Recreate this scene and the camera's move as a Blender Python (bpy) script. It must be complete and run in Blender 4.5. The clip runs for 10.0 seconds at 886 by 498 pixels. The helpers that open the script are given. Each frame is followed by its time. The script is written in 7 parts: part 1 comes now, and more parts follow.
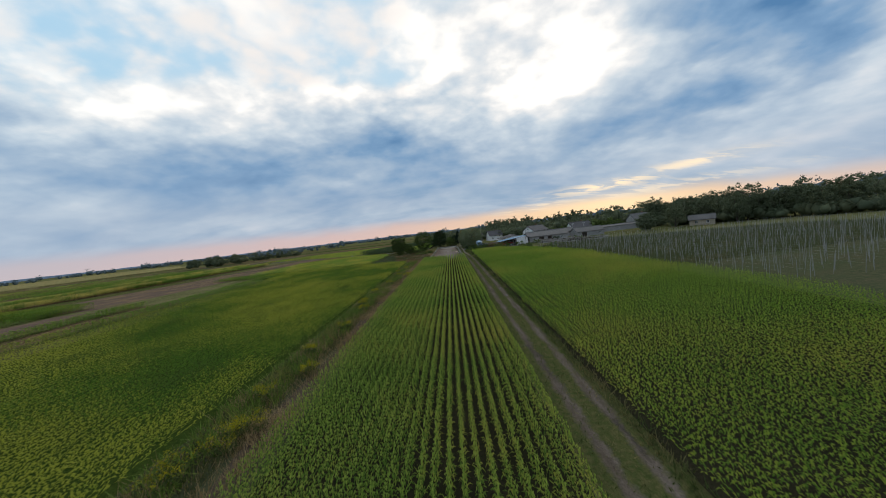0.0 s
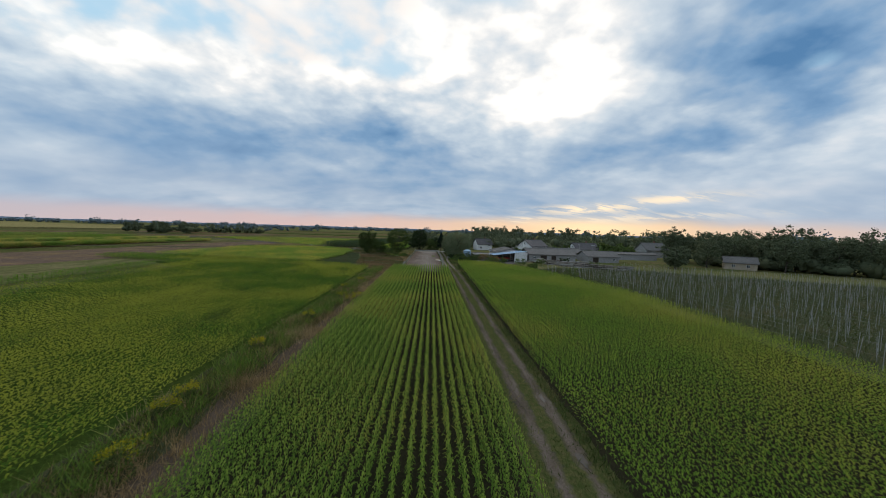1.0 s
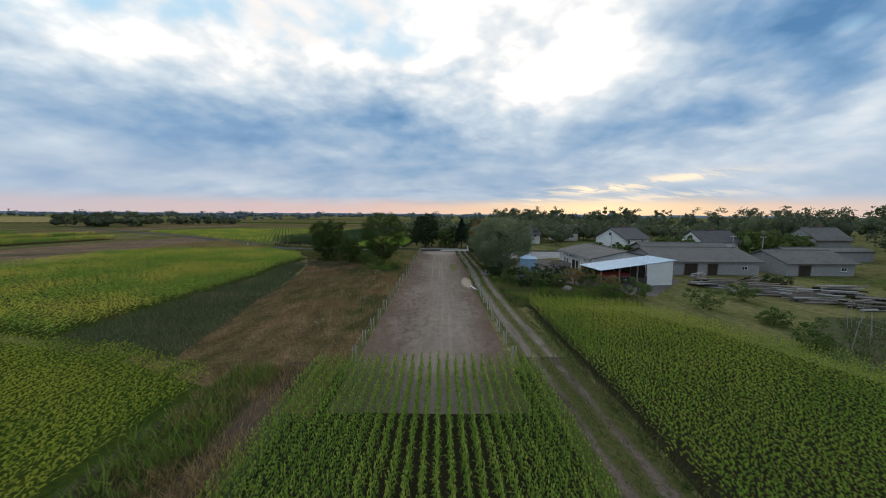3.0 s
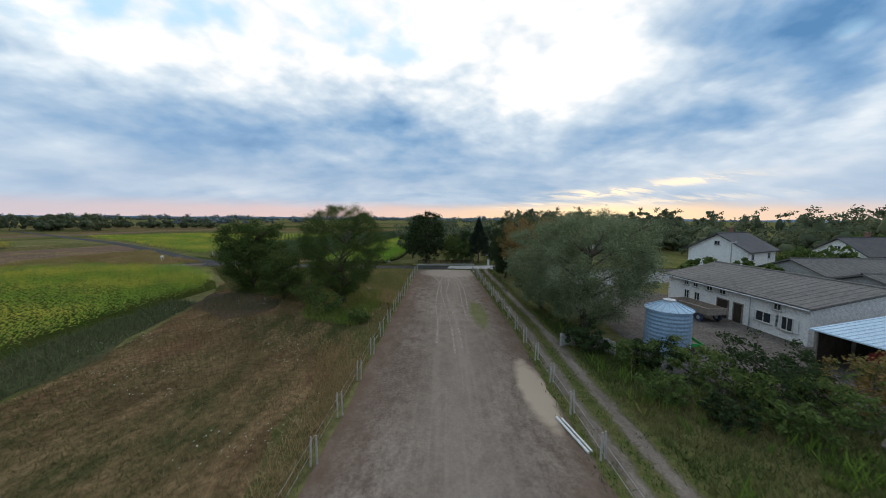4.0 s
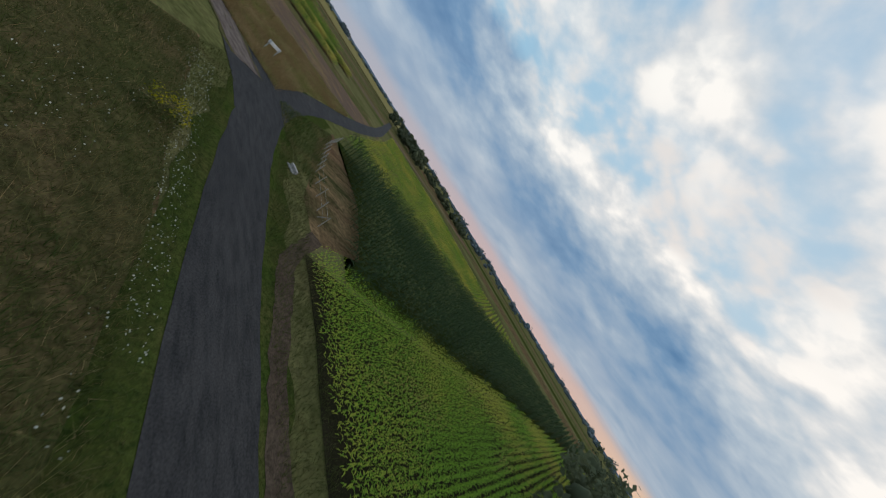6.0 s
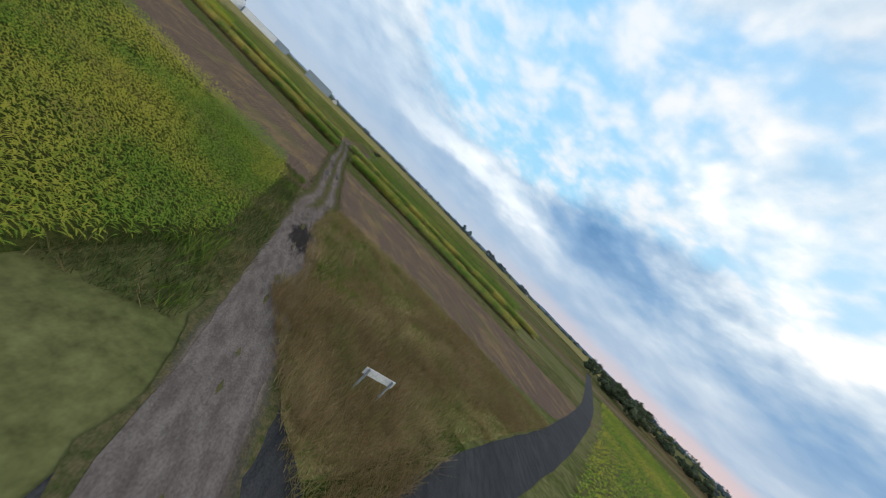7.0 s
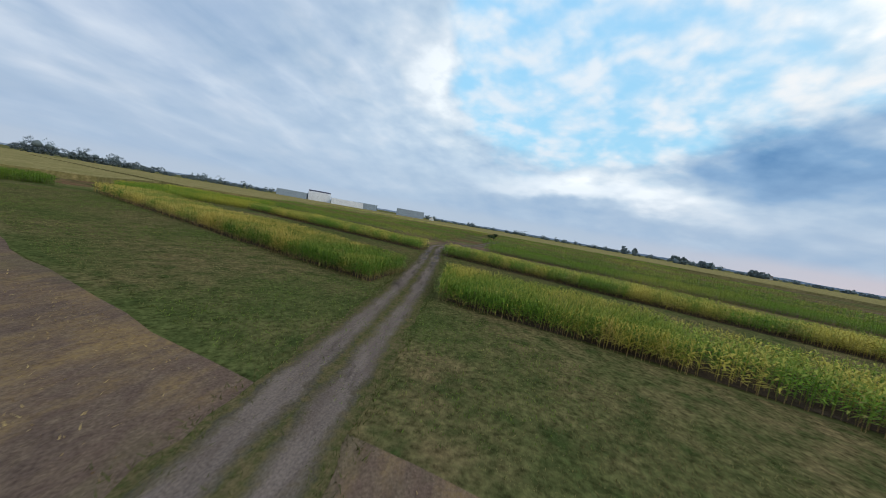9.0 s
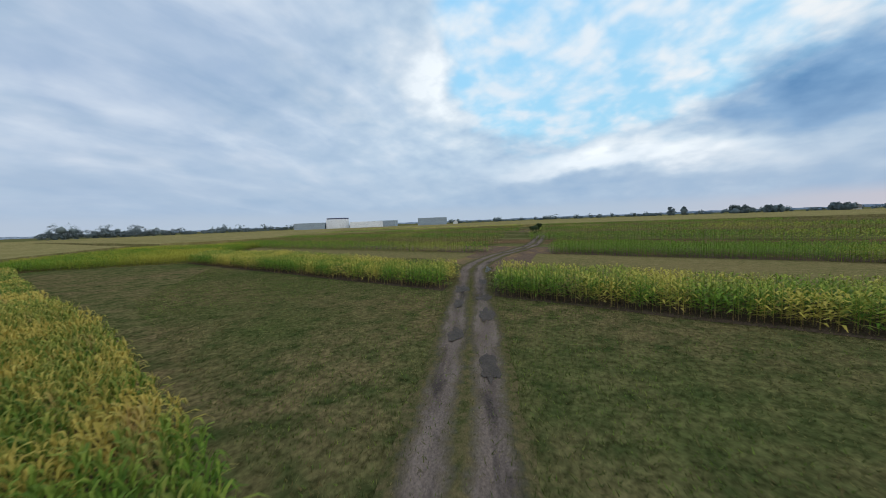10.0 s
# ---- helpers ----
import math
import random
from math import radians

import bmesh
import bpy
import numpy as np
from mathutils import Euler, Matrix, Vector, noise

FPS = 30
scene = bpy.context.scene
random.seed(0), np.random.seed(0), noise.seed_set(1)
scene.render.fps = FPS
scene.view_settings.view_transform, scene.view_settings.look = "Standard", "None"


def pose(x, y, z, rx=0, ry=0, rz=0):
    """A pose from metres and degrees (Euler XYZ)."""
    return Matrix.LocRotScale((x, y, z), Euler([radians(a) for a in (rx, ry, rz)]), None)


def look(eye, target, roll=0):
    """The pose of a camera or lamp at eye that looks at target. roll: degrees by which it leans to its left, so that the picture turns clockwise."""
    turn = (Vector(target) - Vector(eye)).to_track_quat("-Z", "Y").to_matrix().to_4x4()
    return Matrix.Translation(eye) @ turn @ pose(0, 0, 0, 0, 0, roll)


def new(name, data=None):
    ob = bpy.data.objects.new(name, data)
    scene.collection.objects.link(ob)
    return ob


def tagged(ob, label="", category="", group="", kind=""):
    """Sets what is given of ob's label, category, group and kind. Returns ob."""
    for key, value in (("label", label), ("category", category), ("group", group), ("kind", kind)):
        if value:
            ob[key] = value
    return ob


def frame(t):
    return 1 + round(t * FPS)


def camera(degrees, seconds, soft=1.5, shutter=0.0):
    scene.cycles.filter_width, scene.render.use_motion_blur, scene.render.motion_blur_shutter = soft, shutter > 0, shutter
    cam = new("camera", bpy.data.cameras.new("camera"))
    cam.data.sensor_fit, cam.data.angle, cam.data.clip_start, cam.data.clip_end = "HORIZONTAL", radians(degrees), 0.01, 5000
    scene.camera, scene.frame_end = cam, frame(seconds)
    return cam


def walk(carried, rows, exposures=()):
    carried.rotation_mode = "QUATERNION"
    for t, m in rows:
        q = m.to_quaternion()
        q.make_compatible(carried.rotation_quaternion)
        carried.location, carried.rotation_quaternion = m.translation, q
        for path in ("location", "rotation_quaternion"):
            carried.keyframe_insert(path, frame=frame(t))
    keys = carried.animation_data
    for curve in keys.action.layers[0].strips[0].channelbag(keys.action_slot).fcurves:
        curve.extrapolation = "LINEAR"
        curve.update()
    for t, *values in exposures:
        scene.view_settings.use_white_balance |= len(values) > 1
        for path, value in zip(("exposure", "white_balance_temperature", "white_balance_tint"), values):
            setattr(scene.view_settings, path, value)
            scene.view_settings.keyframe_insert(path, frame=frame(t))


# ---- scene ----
cam = camera(104.0, 10.0, soft=0.9, shutter=0.05)
PATH = [
    (0, (1.332, 0.695, 10.486), (1.276, 2.891, 10.37), -6.6),
    (0.5, (0.904, 17.901, 10.833), (0.975, 20.098, 10.745), -4.0),
    (1, (0.913, 35.058, 10.927), (0.987, 37.252, 10.806), 1.8),
    (1.5, (1.078, 52.551, 11.137), (1.105, 54.746, 11.026), 1.0),
    (2, (0.718, 70.486, 11.385), (0.725, 72.679, 11.23), -0.9),
    (2.5, (0.05, 88.69, 11.225), (0.076, 90.877, 11.009), -0.6),
    (2.7, (-0.294, 95.883, 11.112), (-0.272, 98.071, 10.89), 0.3),
    (4, (-1.904, 141.933, 9.712), (-1.9, 144.123, 9.516), 0.4),
    (4.5, (-1.812, 158.617, 9.592), (-1.846, 160.811, 9.439), 1.3),
    (5, (-3.199, 174.298, 9.622), (-3.192, 176.496, 9.562), 11.2),
    (5.2, (-4.464, 180.257, 9.628), (-4.495, 182.456, 9.66), 31.5),
    (5.5, (-6.802, 188.583, 9.499), (-7.265, 190.731, 9.418), 51.1),
    (5.7, (-8.972, 194.286, 9.353), (-9.797, 196.322, 9.259), 53.1),
    (6, (-13.905, 201.682, 9.142), (-15.249, 203.411, 8.939), 58.6),
    (6.2, (-18.799, 205.052, 9.014), (-20.429, 206.512, 8.809), 54.7),
    (7.3, (-55.043, 210.819, 9.359), (-57.203, 210.47, 9.146), 36.5),
    (7.5, (-61.885, 209.693, 9.342), (-64.001, 209.145, 9.101), 22.9),
    (8, (-79.296, 204.927, 8.284), (-81.341, 204.187, 7.952), 0.9),
    (8.5, (-96.296, 199.28, 6.99), (-98.352, 198.546, 6.732), 2.8),
    (9, (-113.051, 192.975, 6.471), (-115.087, 192.164, 6.29), 9.9),
    (9.5, (-129.32, 185.91, 6.381), (-131.297, 184.964, 6.197), 6.5),
    (10, (-145.414, 178.392, 6.158), (-147.372, 177.408, 5.985), -2.15),
]
walk(cam, [(t, look(eye, target, roll)) for t, eye, target, roll in PATH],
     exposures=((0.0, -0.1), (2.5, 0.0), (4.0, 0.15), (4.5, 0.3), (5.0, 0.3), (5.5, -0.05), (6.0, -0.32), (6.5, -0.15), (7.5, 0.30), (8.0, 0.12), (9.0, 0.08), (9.5, 0.14), (10.0, 0.06)))

# ---- world, sun, exposure ----
world = bpy.data.worlds.new("evening_sky")
scene.world = world
world.use_nodes = True
SKY = world.node_tree
CLOUD_SEED = 3.1


def node(tree, kind, **values):
    n = tree.nodes.new(kind)
    for key, value in values.items():
        n.inputs[key].default_value = value
    return n


def calc(tree, op, a, b=None, c=None, clamp=False):
    n = tree.nodes.new("ShaderNodeMath")
    n.operation, n.use_clamp = op, clamp
    for i, v in enumerate((a, b, c)):
        if v is None:
            continue
        if isinstance(v, (int, float)):
            n.inputs[i].default_value = v
        else:
            tree.links.new(v, n.inputs[i])
    return n.outputs[0]


def blend(tree, fac, a, b, mode="MIX"):
    n = tree.nodes.new("ShaderNodeMix")
    n.data_type, n.blend_type = "RGBA", mode
    for sock, v in ((n.inputs[0], fac), (n.inputs[6], a), (n.inputs[7], b)):
        if isinstance(v, (int, float)):
            sock.default_value = v
        elif isinstance(v, tuple):
            sock.default_value = (*v, 1)
        else:
            tree.links.new(v, sock)
    return n.outputs[2]


def ramp(tree, fac, stops, smooth=False):
    n = tree.nodes.new("ShaderNodeValToRGB")
    if smooth:
        n.color_ramp.interpolation = "EASE"
    els = n.color_ramp.elements
    while len(els) < len(stops):
        els.new(0.5)
    for el, (p, c) in zip(els, stops):
        el.position = p
        el.color = (*c, 1) if isinstance(c, tuple) else (c, c, c, 1)
    tree.links.new(fac, n.inputs[0])
    return n.outputs[0]


def sky_nodes():
    t = SKY
    for n in list(t.nodes):
        t.nodes.remove(n)
    geo = node(t, "ShaderNodeTexCoord")
    sep = node(t, "ShaderNodeSeparateXYZ")
    t.links.new(geo.outputs["Generated"], sep.inputs[0])
    x, y, z = sep.outputs
    zc = calc(t, "MAXIMUM", z, 0.0)
    # the cloud deck: a plane overhead
    den = calc(t, "ADD", zc, 0.30)
    com = node(t, "ShaderNodeCombineXYZ", Z=CLOUD_SEED)
    t.links.new(calc(t, "DIVIDE", x, den), com.inputs[0])
    t.links.new(calc(t, "DIVIDE", y, den), com.inputs[1])

    def cloud_noise(scale, detail, rough, distortion=0.2, stretch=None):
        vec = com.outputs[0]
        if stretch:
            mp = node(t, "ShaderNodeMapping")
            mp.inputs["Rotation"].default_value = (0, 0, radians(stretch[0]))
            mp.inputs["Scale"].default_value = (1.0, stretch[1], 1.0)
            t.links.new(vec, mp.inputs["Vector"])
            vec = mp.outputs[0]
        n = node(t, "ShaderNodeTexNoise", Scale=scale, Detail=detail, Roughness=rough, Distortion=distortion)
        t.links.new(vec, n.inputs["Vector"])
        return n

    big, fine, puff = cloud_noise(1.2, 3.0, 0.45), cloud_noise(3.2, 3.5, 0.45), cloud_noise(8.0, 5.0, 0.5, 0.1)
    # rounded cloud cells, frayed at their rims
    shove = node(t, "ShaderNodeVectorMath")
    shove.operation = "MULTIPLY_ADD"
    t.links.new(fine.outputs["Color"], shove.inputs[0])
    shove.inputs[1].default_value = (0.22, 0.22, 0.0)
    t.links.new(com.outputs[0], shove.inputs[2])
    cells = node(t, "ShaderNodeTexVoronoi")
    cells.feature, cells.normalize = "SMOOTH_F1", True
    for key, value in (("Scale", 6.5), ("Detail", 2.0), ("Roughness", 0.55), ("Smoothness", 0.6)):
        cells.inputs[key].default_value = value
    t.links.new(shove.outputs[0], cells.inputs["Vector"])
    billow = calc(t, "SUBTRACT", 1.0, calc(t, "MULTIPLY", cells.outputs["Distance"], 1.6), clamp=True)
    # the directions wander a little, which frays the edges of the cloud masses
    way = geo.outputs["Generated"]
    for n, k in ((big, 0.16), (fine, 0.12), (puff, 0.06)):
        off = node(t, "ShaderNodeVectorMath")
        off.operation = "MULTIPLY_ADD"
        t.links.new(n.outputs["Color"], off.inputs[0])
        off.inputs[1].default_value = (k, k, k * 0.6)
        off.inputs[2].default_value = (-k / 2, -k / 2, -k * 0.3)
        add = node(t, "ShaderNodeVectorMath")
        add.operation = "ADD"
        t.links.new(way, add.inputs[0])
        t.links.new(off.outputs[0], add.inputs[1])
        way = add.outputs[0]

    def dot(v, source):
        n = node(t, "ShaderNodeVectorMath")
        n.operation = "DOT_PRODUCT"
        t.links.new(source, n.inputs[0])
        n.inputs[1].default_value = v
        return n.outputs["Value"]

    def mass(azimuth, elevation, wide, tall, tilt=0.0, source=None):
        """A soft oval mass in the sky: its place, half sizes and tilt in degrees."""
        a, e, q = radians(azimuth), radians(elevation), radians(tilt)
        c = Vector((math.sin(a) * math.cos(e), math.cos(a) * math.cos(e), math.sin(e)))
        r = Vector((math.cos(a), -math.sin(a), 0))
        u = r.cross(c)
        r, u = r * math.cos(q) + u * math.sin(q), u * math.cos(q) - r * math.sin(q)
        src = source or way
        d1, d2 = dot(tuple(r / math.sin(radians(wide))), src), dot(tuple(u / math.sin(radians(tall))), src)
        s = calc(t, "ADD", calc(t, "MULTIPLY", d1, d1), calc(t, "MULTIPLY", d2, d2))
        g = calc(t, "POWER", 2.718, calc(t, "MULTIPLY", s, -1.0))
        return calc(t, "MULTIPLY", g, calc(t, "GREATER_THAN", dot(tuple(c), src), 0.0))

    def lobe(azimuth, elevation, power):
        a, e = radians(azimuth), radians(elevation)
        d = dot((math.sin(a) * math.cos(e), math.cos(a) * math.cos(e), math.sin(e)), geo.outputs["Generated"])
        return calc(t, "POWER", calc(t, "MAXIMUM", d, 0.0), power)

    def total(*terms):
        s = 0.0
        for k, v in terms:
            s = calc(t, "ADD", s, calc(t, "MULTIPLY", v, k))
        return s

    clear = node(t, "ShaderNodeTexSky")
    clear.sky_type, clear.sun_disc = "NISHITA", False
    clear.sun_elevation, clear.sun_rotation = radians(3.0), radians(24.0)
    clear.altitude, clear.air_density, clear.dust_density, clear.ozone_density = 100, 1.0, 1.2, 1.5
    nish = blend(t, 1.0, clear.outputs[0], (0.05, 0.05, 0.05), "MULTIPLY")
    blue = ramp(t, zc, [(0.0, (0.40, 0.50, 0.62)), (0.20, (0.33, 0.62, 0.82)), (0.50, (0.31, 0.60, 0.86)), (0.9, (0.22, 0.48, 0.82))])
    gap = blend(t, 1.0, nish, blue, "ADD")
    gap = blend(t, calc(t, "MULTIPLY", lobe(0, 30, 2.0), 0.65), gap, (0.66, 0.82, 0.95))
    # how light the deck is: 0 deep blue grey, 1 white
    high = ramp(t, zc, [(0.10, 0.25), (0.38, 1.0)])
    light = total((0.72, big.outputs[0]), (0.72, fine.outputs[0]), (0.75, calc(t, "MULTIPLY", calc(t, "SUBTRACT", puff.outputs[0], 0.5), high)), (0.42, calc(t, "MULTIPLY", calc(t, "SUBTRACT", billow, 0.5), high)), (-0.13, 1.0),
                  (0.30, mass(-2, 42, 34, 17)), (0.24, mass(-2, 26, 20, 8)), (0.34, mass(22, 20.0, 11, 3.2, 6)), (0.18, mass(-46, 20, 12, 8)),
                  (-0.46, mass(43, 23, 11, 9, 20)), (-0.26, mass(30, 12.5, 16, 3.6, 10)), (0.16, mass(52, 10, 14, 6)),
                  (-0.26, mass(-34, 11.5, 18, 4.5, -6)), (-0.16, mass(-6, 13, 15, 4, -10)), (-0.14, mass(-14, 18, 8, 3.5)),
                  (0.22, mass(-50, 34, 14, 12)), (-0.26, mass(-60, 14, 12, 6)), (-0.12, mass(-10, 6, 40, 3)),
                  (0.22, mass(-117.5, 22, 5, 6)), (0.40, mass(-91, 7.9, 15, 1.7, -2)), (-0.10, mass(-64, 17, 12, 7)), (-0.26, mass(-72, 11, 13, 3.0)),
                  (-0.20, mass(-84, 4.5, 22, 2.2)), (0.20, mass(-65, 26, 8, 6)))
    cloud = ramp(t, light, [(0.0, (0.10, 0.24, 0.46)), (0.26, (0.22, 0.38, 0.60)), (0.48, (0.40, 0.53, 0.69)),
                            (0.68, (0.63, 0.73, 0.83)), (0.84, (0.88, 0.91, 0.94)), (1.0, (1.22, 1.19, 1.15))])
    # an even veil of lavender bands opposite the gap
    bands = cloud_noise(2.0, 5.0, 0.5, 0.3, (4, 2.0))
    veil = ramp(t, bands.outputs[0], [(0.36, (0.32, 0.43, 0.60)), (0.54, (0.42, 0.51, 0.67)), (0.70, (0.59, 0.65, 0.77))])
    cloud = blend(t, calc(t, "MULTIPLY", mass(-155, 24, 38, 34), 0.85), cloud, veil)
    # clear gaps between the clouds, with small puffs in them
    open_sky = total((0.95, mass(-103, 26, 10, 13)), (0.80, mass(-92, 15.5, 12, 5, -12)), (0.70, mass(-82, 34, 18, 12)), (0.55, mass(-78, 20, 16, 6)), 
                     (0.60, mass(-36, 48, 24, 12)), (0.42, mass(-30, 27, 22, 6)), (0.36, mass(-50, 24, 12, 6)), (0.60, mass(52, 31, 12, 6)), (0.25, mass(47, 19, 3, 2)), (0.36, mass(-14, 30, 18, 8)), (0.30, mass(14, 33, 12, 6)),
                     (-0.9, fine.outputs[0]), (0.45, 1.0))
    tufts = ramp(t, total((0.55, billow), (0.55, puff.outputs[0]), (0.20, fine.outputs[0])), [(0.52, 0.0), (0.86, 1.0)], True)
    tuft_col = blend(t, mass(-100, 20, 24, 20), (0.95, 0.92, 0.91), (0.74, 0.80, 0.88))
    body = blend(t, ramp(t, open_sky, [(0.28, 0.0), (0.62, 0.95)], True), cloud, blend(t, tufts, gap, tuft_col))
    # a smooth low bank, then haze along the horizon, warm towards the sun
    bank = ramp(t, zc, [(0.0, 0.85), (0.09, 0.55), (0.17, 0.15), (0.26, 0.0)], True)
    bank_col = blend(t, lobe(10, 4, 3.0), (0.38, 0.48, 0.63), (0.30, 0.43, 0.60))
    rolls = cloud_noise(2.2, 4.0, 0.5, 0.3, (-66, 2.4))
    roll_col = blend(t, lobe(5, 5, 4.0), (0.44, 0.52, 0.65), (0.57, 0.64, 0.74))
    bank_col = blend(t, ramp(t, rolls.outputs[0], [(0.38, 0.0), (0.66, 0.75)]), bank_col, roll_col)
    body = blend(t, bank, body, bank_col)
    body = blend(t, calc(t, "MULTIPLY", mass(-91, 7.9, 14, 1.5, -2), 0.6), body, (0.80, 0.85, 0.93))
    sunward = lobe(24, 2, 9.0)
    wide = lobe(0, 0, 1.2)
    haze = blend(t, wide, (0.46, 0.53, 0.64), (0.74, 0.54, 0.52))
    haze = blend(t, sunward, haze, (1.05, 0.72, 0.42))
    edge = calc(t, "ADD", zc, calc(t, "MULTIPLY", calc(t, "SUBTRACT", fine.outputs[0], 0.5), 0.02))
    low = ramp(t, edge, [(0.0, 1.0), (0.016, 0.9), (0.05, 0.0)], True)
    body = blend(t, low, body, haze)
    warm = lobe(0, 25, 1.5)
    body = blend(t, warm, body, blend(t, 1.0, body, (1.02, 1.0, 0.975), "MULTIPLY"))
    cool = lobe(-115, 15, 1.5)
    body = blend(t, cool, body, blend(t, 1.0, body, (0.94, 1.0, 1.02), "MULTIPLY"))
    # the sun's glow behind the bank, and lit streaks above it
    streaks = cloud_noise(5.0, 4.0, 0.5, 0.2, (-66, 3.0))
    lit = ramp(t, streaks.outputs[0], [(0.44, 0.0), (0.58, 1.0)], True)
    raw = geo.outputs["Generated"]
    body = blend(t, calc(t, "MULTIPLY", mass(25, 1.0, 9, 1.3, 0, raw), 0.85), body, (1.25, 0.93, 0.55))
    for az, el, wide_, tall_, k in ((24.5, 3.9, 7, 0.75, 1.0), (35, 5.2, 6, 0.6, 0.8), (31, 2.6, 12, 0.6, 0.5), (14, 2.0, 5, 0.5, 0.6)):
        m = calc(t, "MULTIPLY", mass(az, el, wide_, tall_, 3, raw), calc(t, "ADD", calc(t, "MULTIPLY", lit, 0.8), 0.2))
        body = blend(t, calc(t, "MULTIPLY", m, k), body, (1.25, 1.0, 0.68))
    bg = node(t, "ShaderNodeBackground", Strength=1.0)
    t.links.new(body, bg.inputs[0])
    out = node(t, "ShaderNodeOutputWorld")
    t.links.new(bg.outputs[0], out.inputs[0])


sky_nodes()
sun = new("sun", bpy.data.lights.new("sun", "SUN"))
sun.data.energy, sun.data.angle, sun.data.color = 0.7, radians(25), (1.0, 0.92, 0.82)
sun.matrix_world = look((30, 100, 60), (0, 0, 0))
scene.view_settings.exposure = 0.0


# ---- materials ----
def material(name, build, rough=0.8, bump=0.0, bump_scale=40.0, metallic=0.0, coords="Object", spec=0.12, through_light=0.0):
    m = bpy.data.materials.new(name)
    m.use_nodes = True
    t = m.node_tree
    b = t.nodes["Principled BSDF"]
    b.inputs["Roughness"].default_value = rough
    b.inputs["Metallic"].default_value = metallic
    b.inputs["Specular IOR Level"].default_value = spec
    tc = node(t, "ShaderNodeTexCoord")
    vec = tc.outputs[coords]
    if coords == "World":
        vec = tc.outputs["Object"]
    col = build(t, vec)
    t.links.new(col, b.inputs["Base Color"])
    if through_light:
        tr = node(t, "ShaderNodeBsdfTranslucent")
        t.links.new(col, tr.inputs[0])
        mix = node(t, "ShaderNodeMixShader")
        mix.inputs[0].default_value = through_light
        t.links.new(b.outputs[0], mix.inputs[1])
        t.links.new(tr.outputs[0], mix.inputs[2])
        t.links.new(mix.outputs[0], t.nodes["Material Output"].inputs[0])
    if bump:
        n = node(t, "ShaderNodeTexNoise", Scale=bump_scale, Detail=6.0, Roughness=0.65)
        t.links.new(vec, n.inputs["Vector"])
        bp = node(t, "ShaderNodeBump", Strength=bump, Distance=0.05)
        t.links.new(n.outputs[0], bp.inputs["Height"])
        t.links.new(bp.outputs[0], b.inputs["Normal"])
    return m


def noise_of(t, vec, scale, detail=6.0, rough=0.6, stretch=None, distortion=0.0):
    if stretch:
        mp = node(t, "ShaderNodeMapping")
        mp.inputs["Scale"].default_value = stretch[:3]
        if len(stretch) == 4:
            mp.vector_type = "TEXTURE"
            mp.inputs["Scale"].default_value = [1.0 / s for s in stretch[:3]]
            mp.inputs["Rotation"].default_value = (0, 0, radians(stretch[3]))
        t.links.new(vec, mp.inputs["Vector"])
        vec = mp.outputs[0]
    n = node(t, "ShaderNodeTexNoise", Scale=scale, Detail=detail, Roughness=rough, Distortion=distortion)
    t.links.new(vec, n.inputs["Vector"])
    return n.outputs[0]


def mottled(a, b, c, s1, s2, stretch=None, speck=0.35):
    """Two colours by a coarse noise and a third by a fine one, with grain."""
    def build(t, vec):
        n1 = ramp(t, noise_of(t, vec, s1, stretch=stretch), [(0.38, 0.0), (0.62, 1.0)])
        n2 = ramp(t, noise_of(t, vec, s2, stretch=stretch), [(0.42, 0.0), (0.68, 1.0)])
        col = blend(t, n2, blend(t, n1, a, b), c)
        grain = ramp(t, noise_of(t, vec, s2 * 4.5, 3.0, 0.7), [(0.30, 1.0 - speck), (0.70, 1.0 + speck)])
        return blend(t, 1.0, col, grain, "MULTIPLY")
    return build


def world_pos(t):
    return node(t, "ShaderNodeNewGeometry").outputs["Position"]


def leafy(green, dark, yellow, patch, amount, island=0.5):
    """Leaves: shade by leaf, yellowing in patches of the field."""
    def build(t, vec):
        g = node(t, "ShaderNodeNewGeometry")
        rnd = g.outputs["Random Per Island"]
        col = blend(t, calc(t, "MULTIPLY", rnd, island * 2, clamp=True), dark, green)
        p = noise_of(t, g.outputs["Position"], patch, detail=4.0)
        k = calc(t, "ADD", p, calc(t, "MULTIPLY", calc(t, "SUBTRACT", rnd, 0.5), 0.16))
        f = ramp(t, k, [(0.62 - 0.25 * amount, 0.0), (0.80 - 0.2 * amount, 1.0)])
        return blend(t, f, col, yellow)
    return build


def field_leaf(green, dark, yellow, brown, patch, bias=0.0, mix=0.14, soft=0.07):
    """Crop leaves: broad green and yellow patches, small withered spots, shade by leaf."""
    def build(t, vec):
        g = node(t, "ShaderNodeNewGeometry")
        rnd, pos = g.outputs["Random Per Island"], g.outputs["Position"]
        col = blend(t, rnd, dark, green)
        jitter = calc(t, "MULTIPLY", calc(t, "SUBTRACT", rnd, 0.5), mix)
        k = calc(t, "ADD", noise_of(t, pos, patch, 5.0, 0.62, (1.0, 1.0, 0.0)), jitter)
        col = blend(t, ramp(t, k, [(0.51 - soft + bias, 0.0), (0.51 + soft + bias, 1.0)]), col, yellow)
        w = calc(t, "ADD", noise_of(t, pos, patch * 4.3, 3.0, 0.6, (1.0, 0.6, 0.3)), jitter)
        return blend(t, ramp(t, w, [(0.58, 0.0), (0.72, 0.8)]), col, brown)
    return build


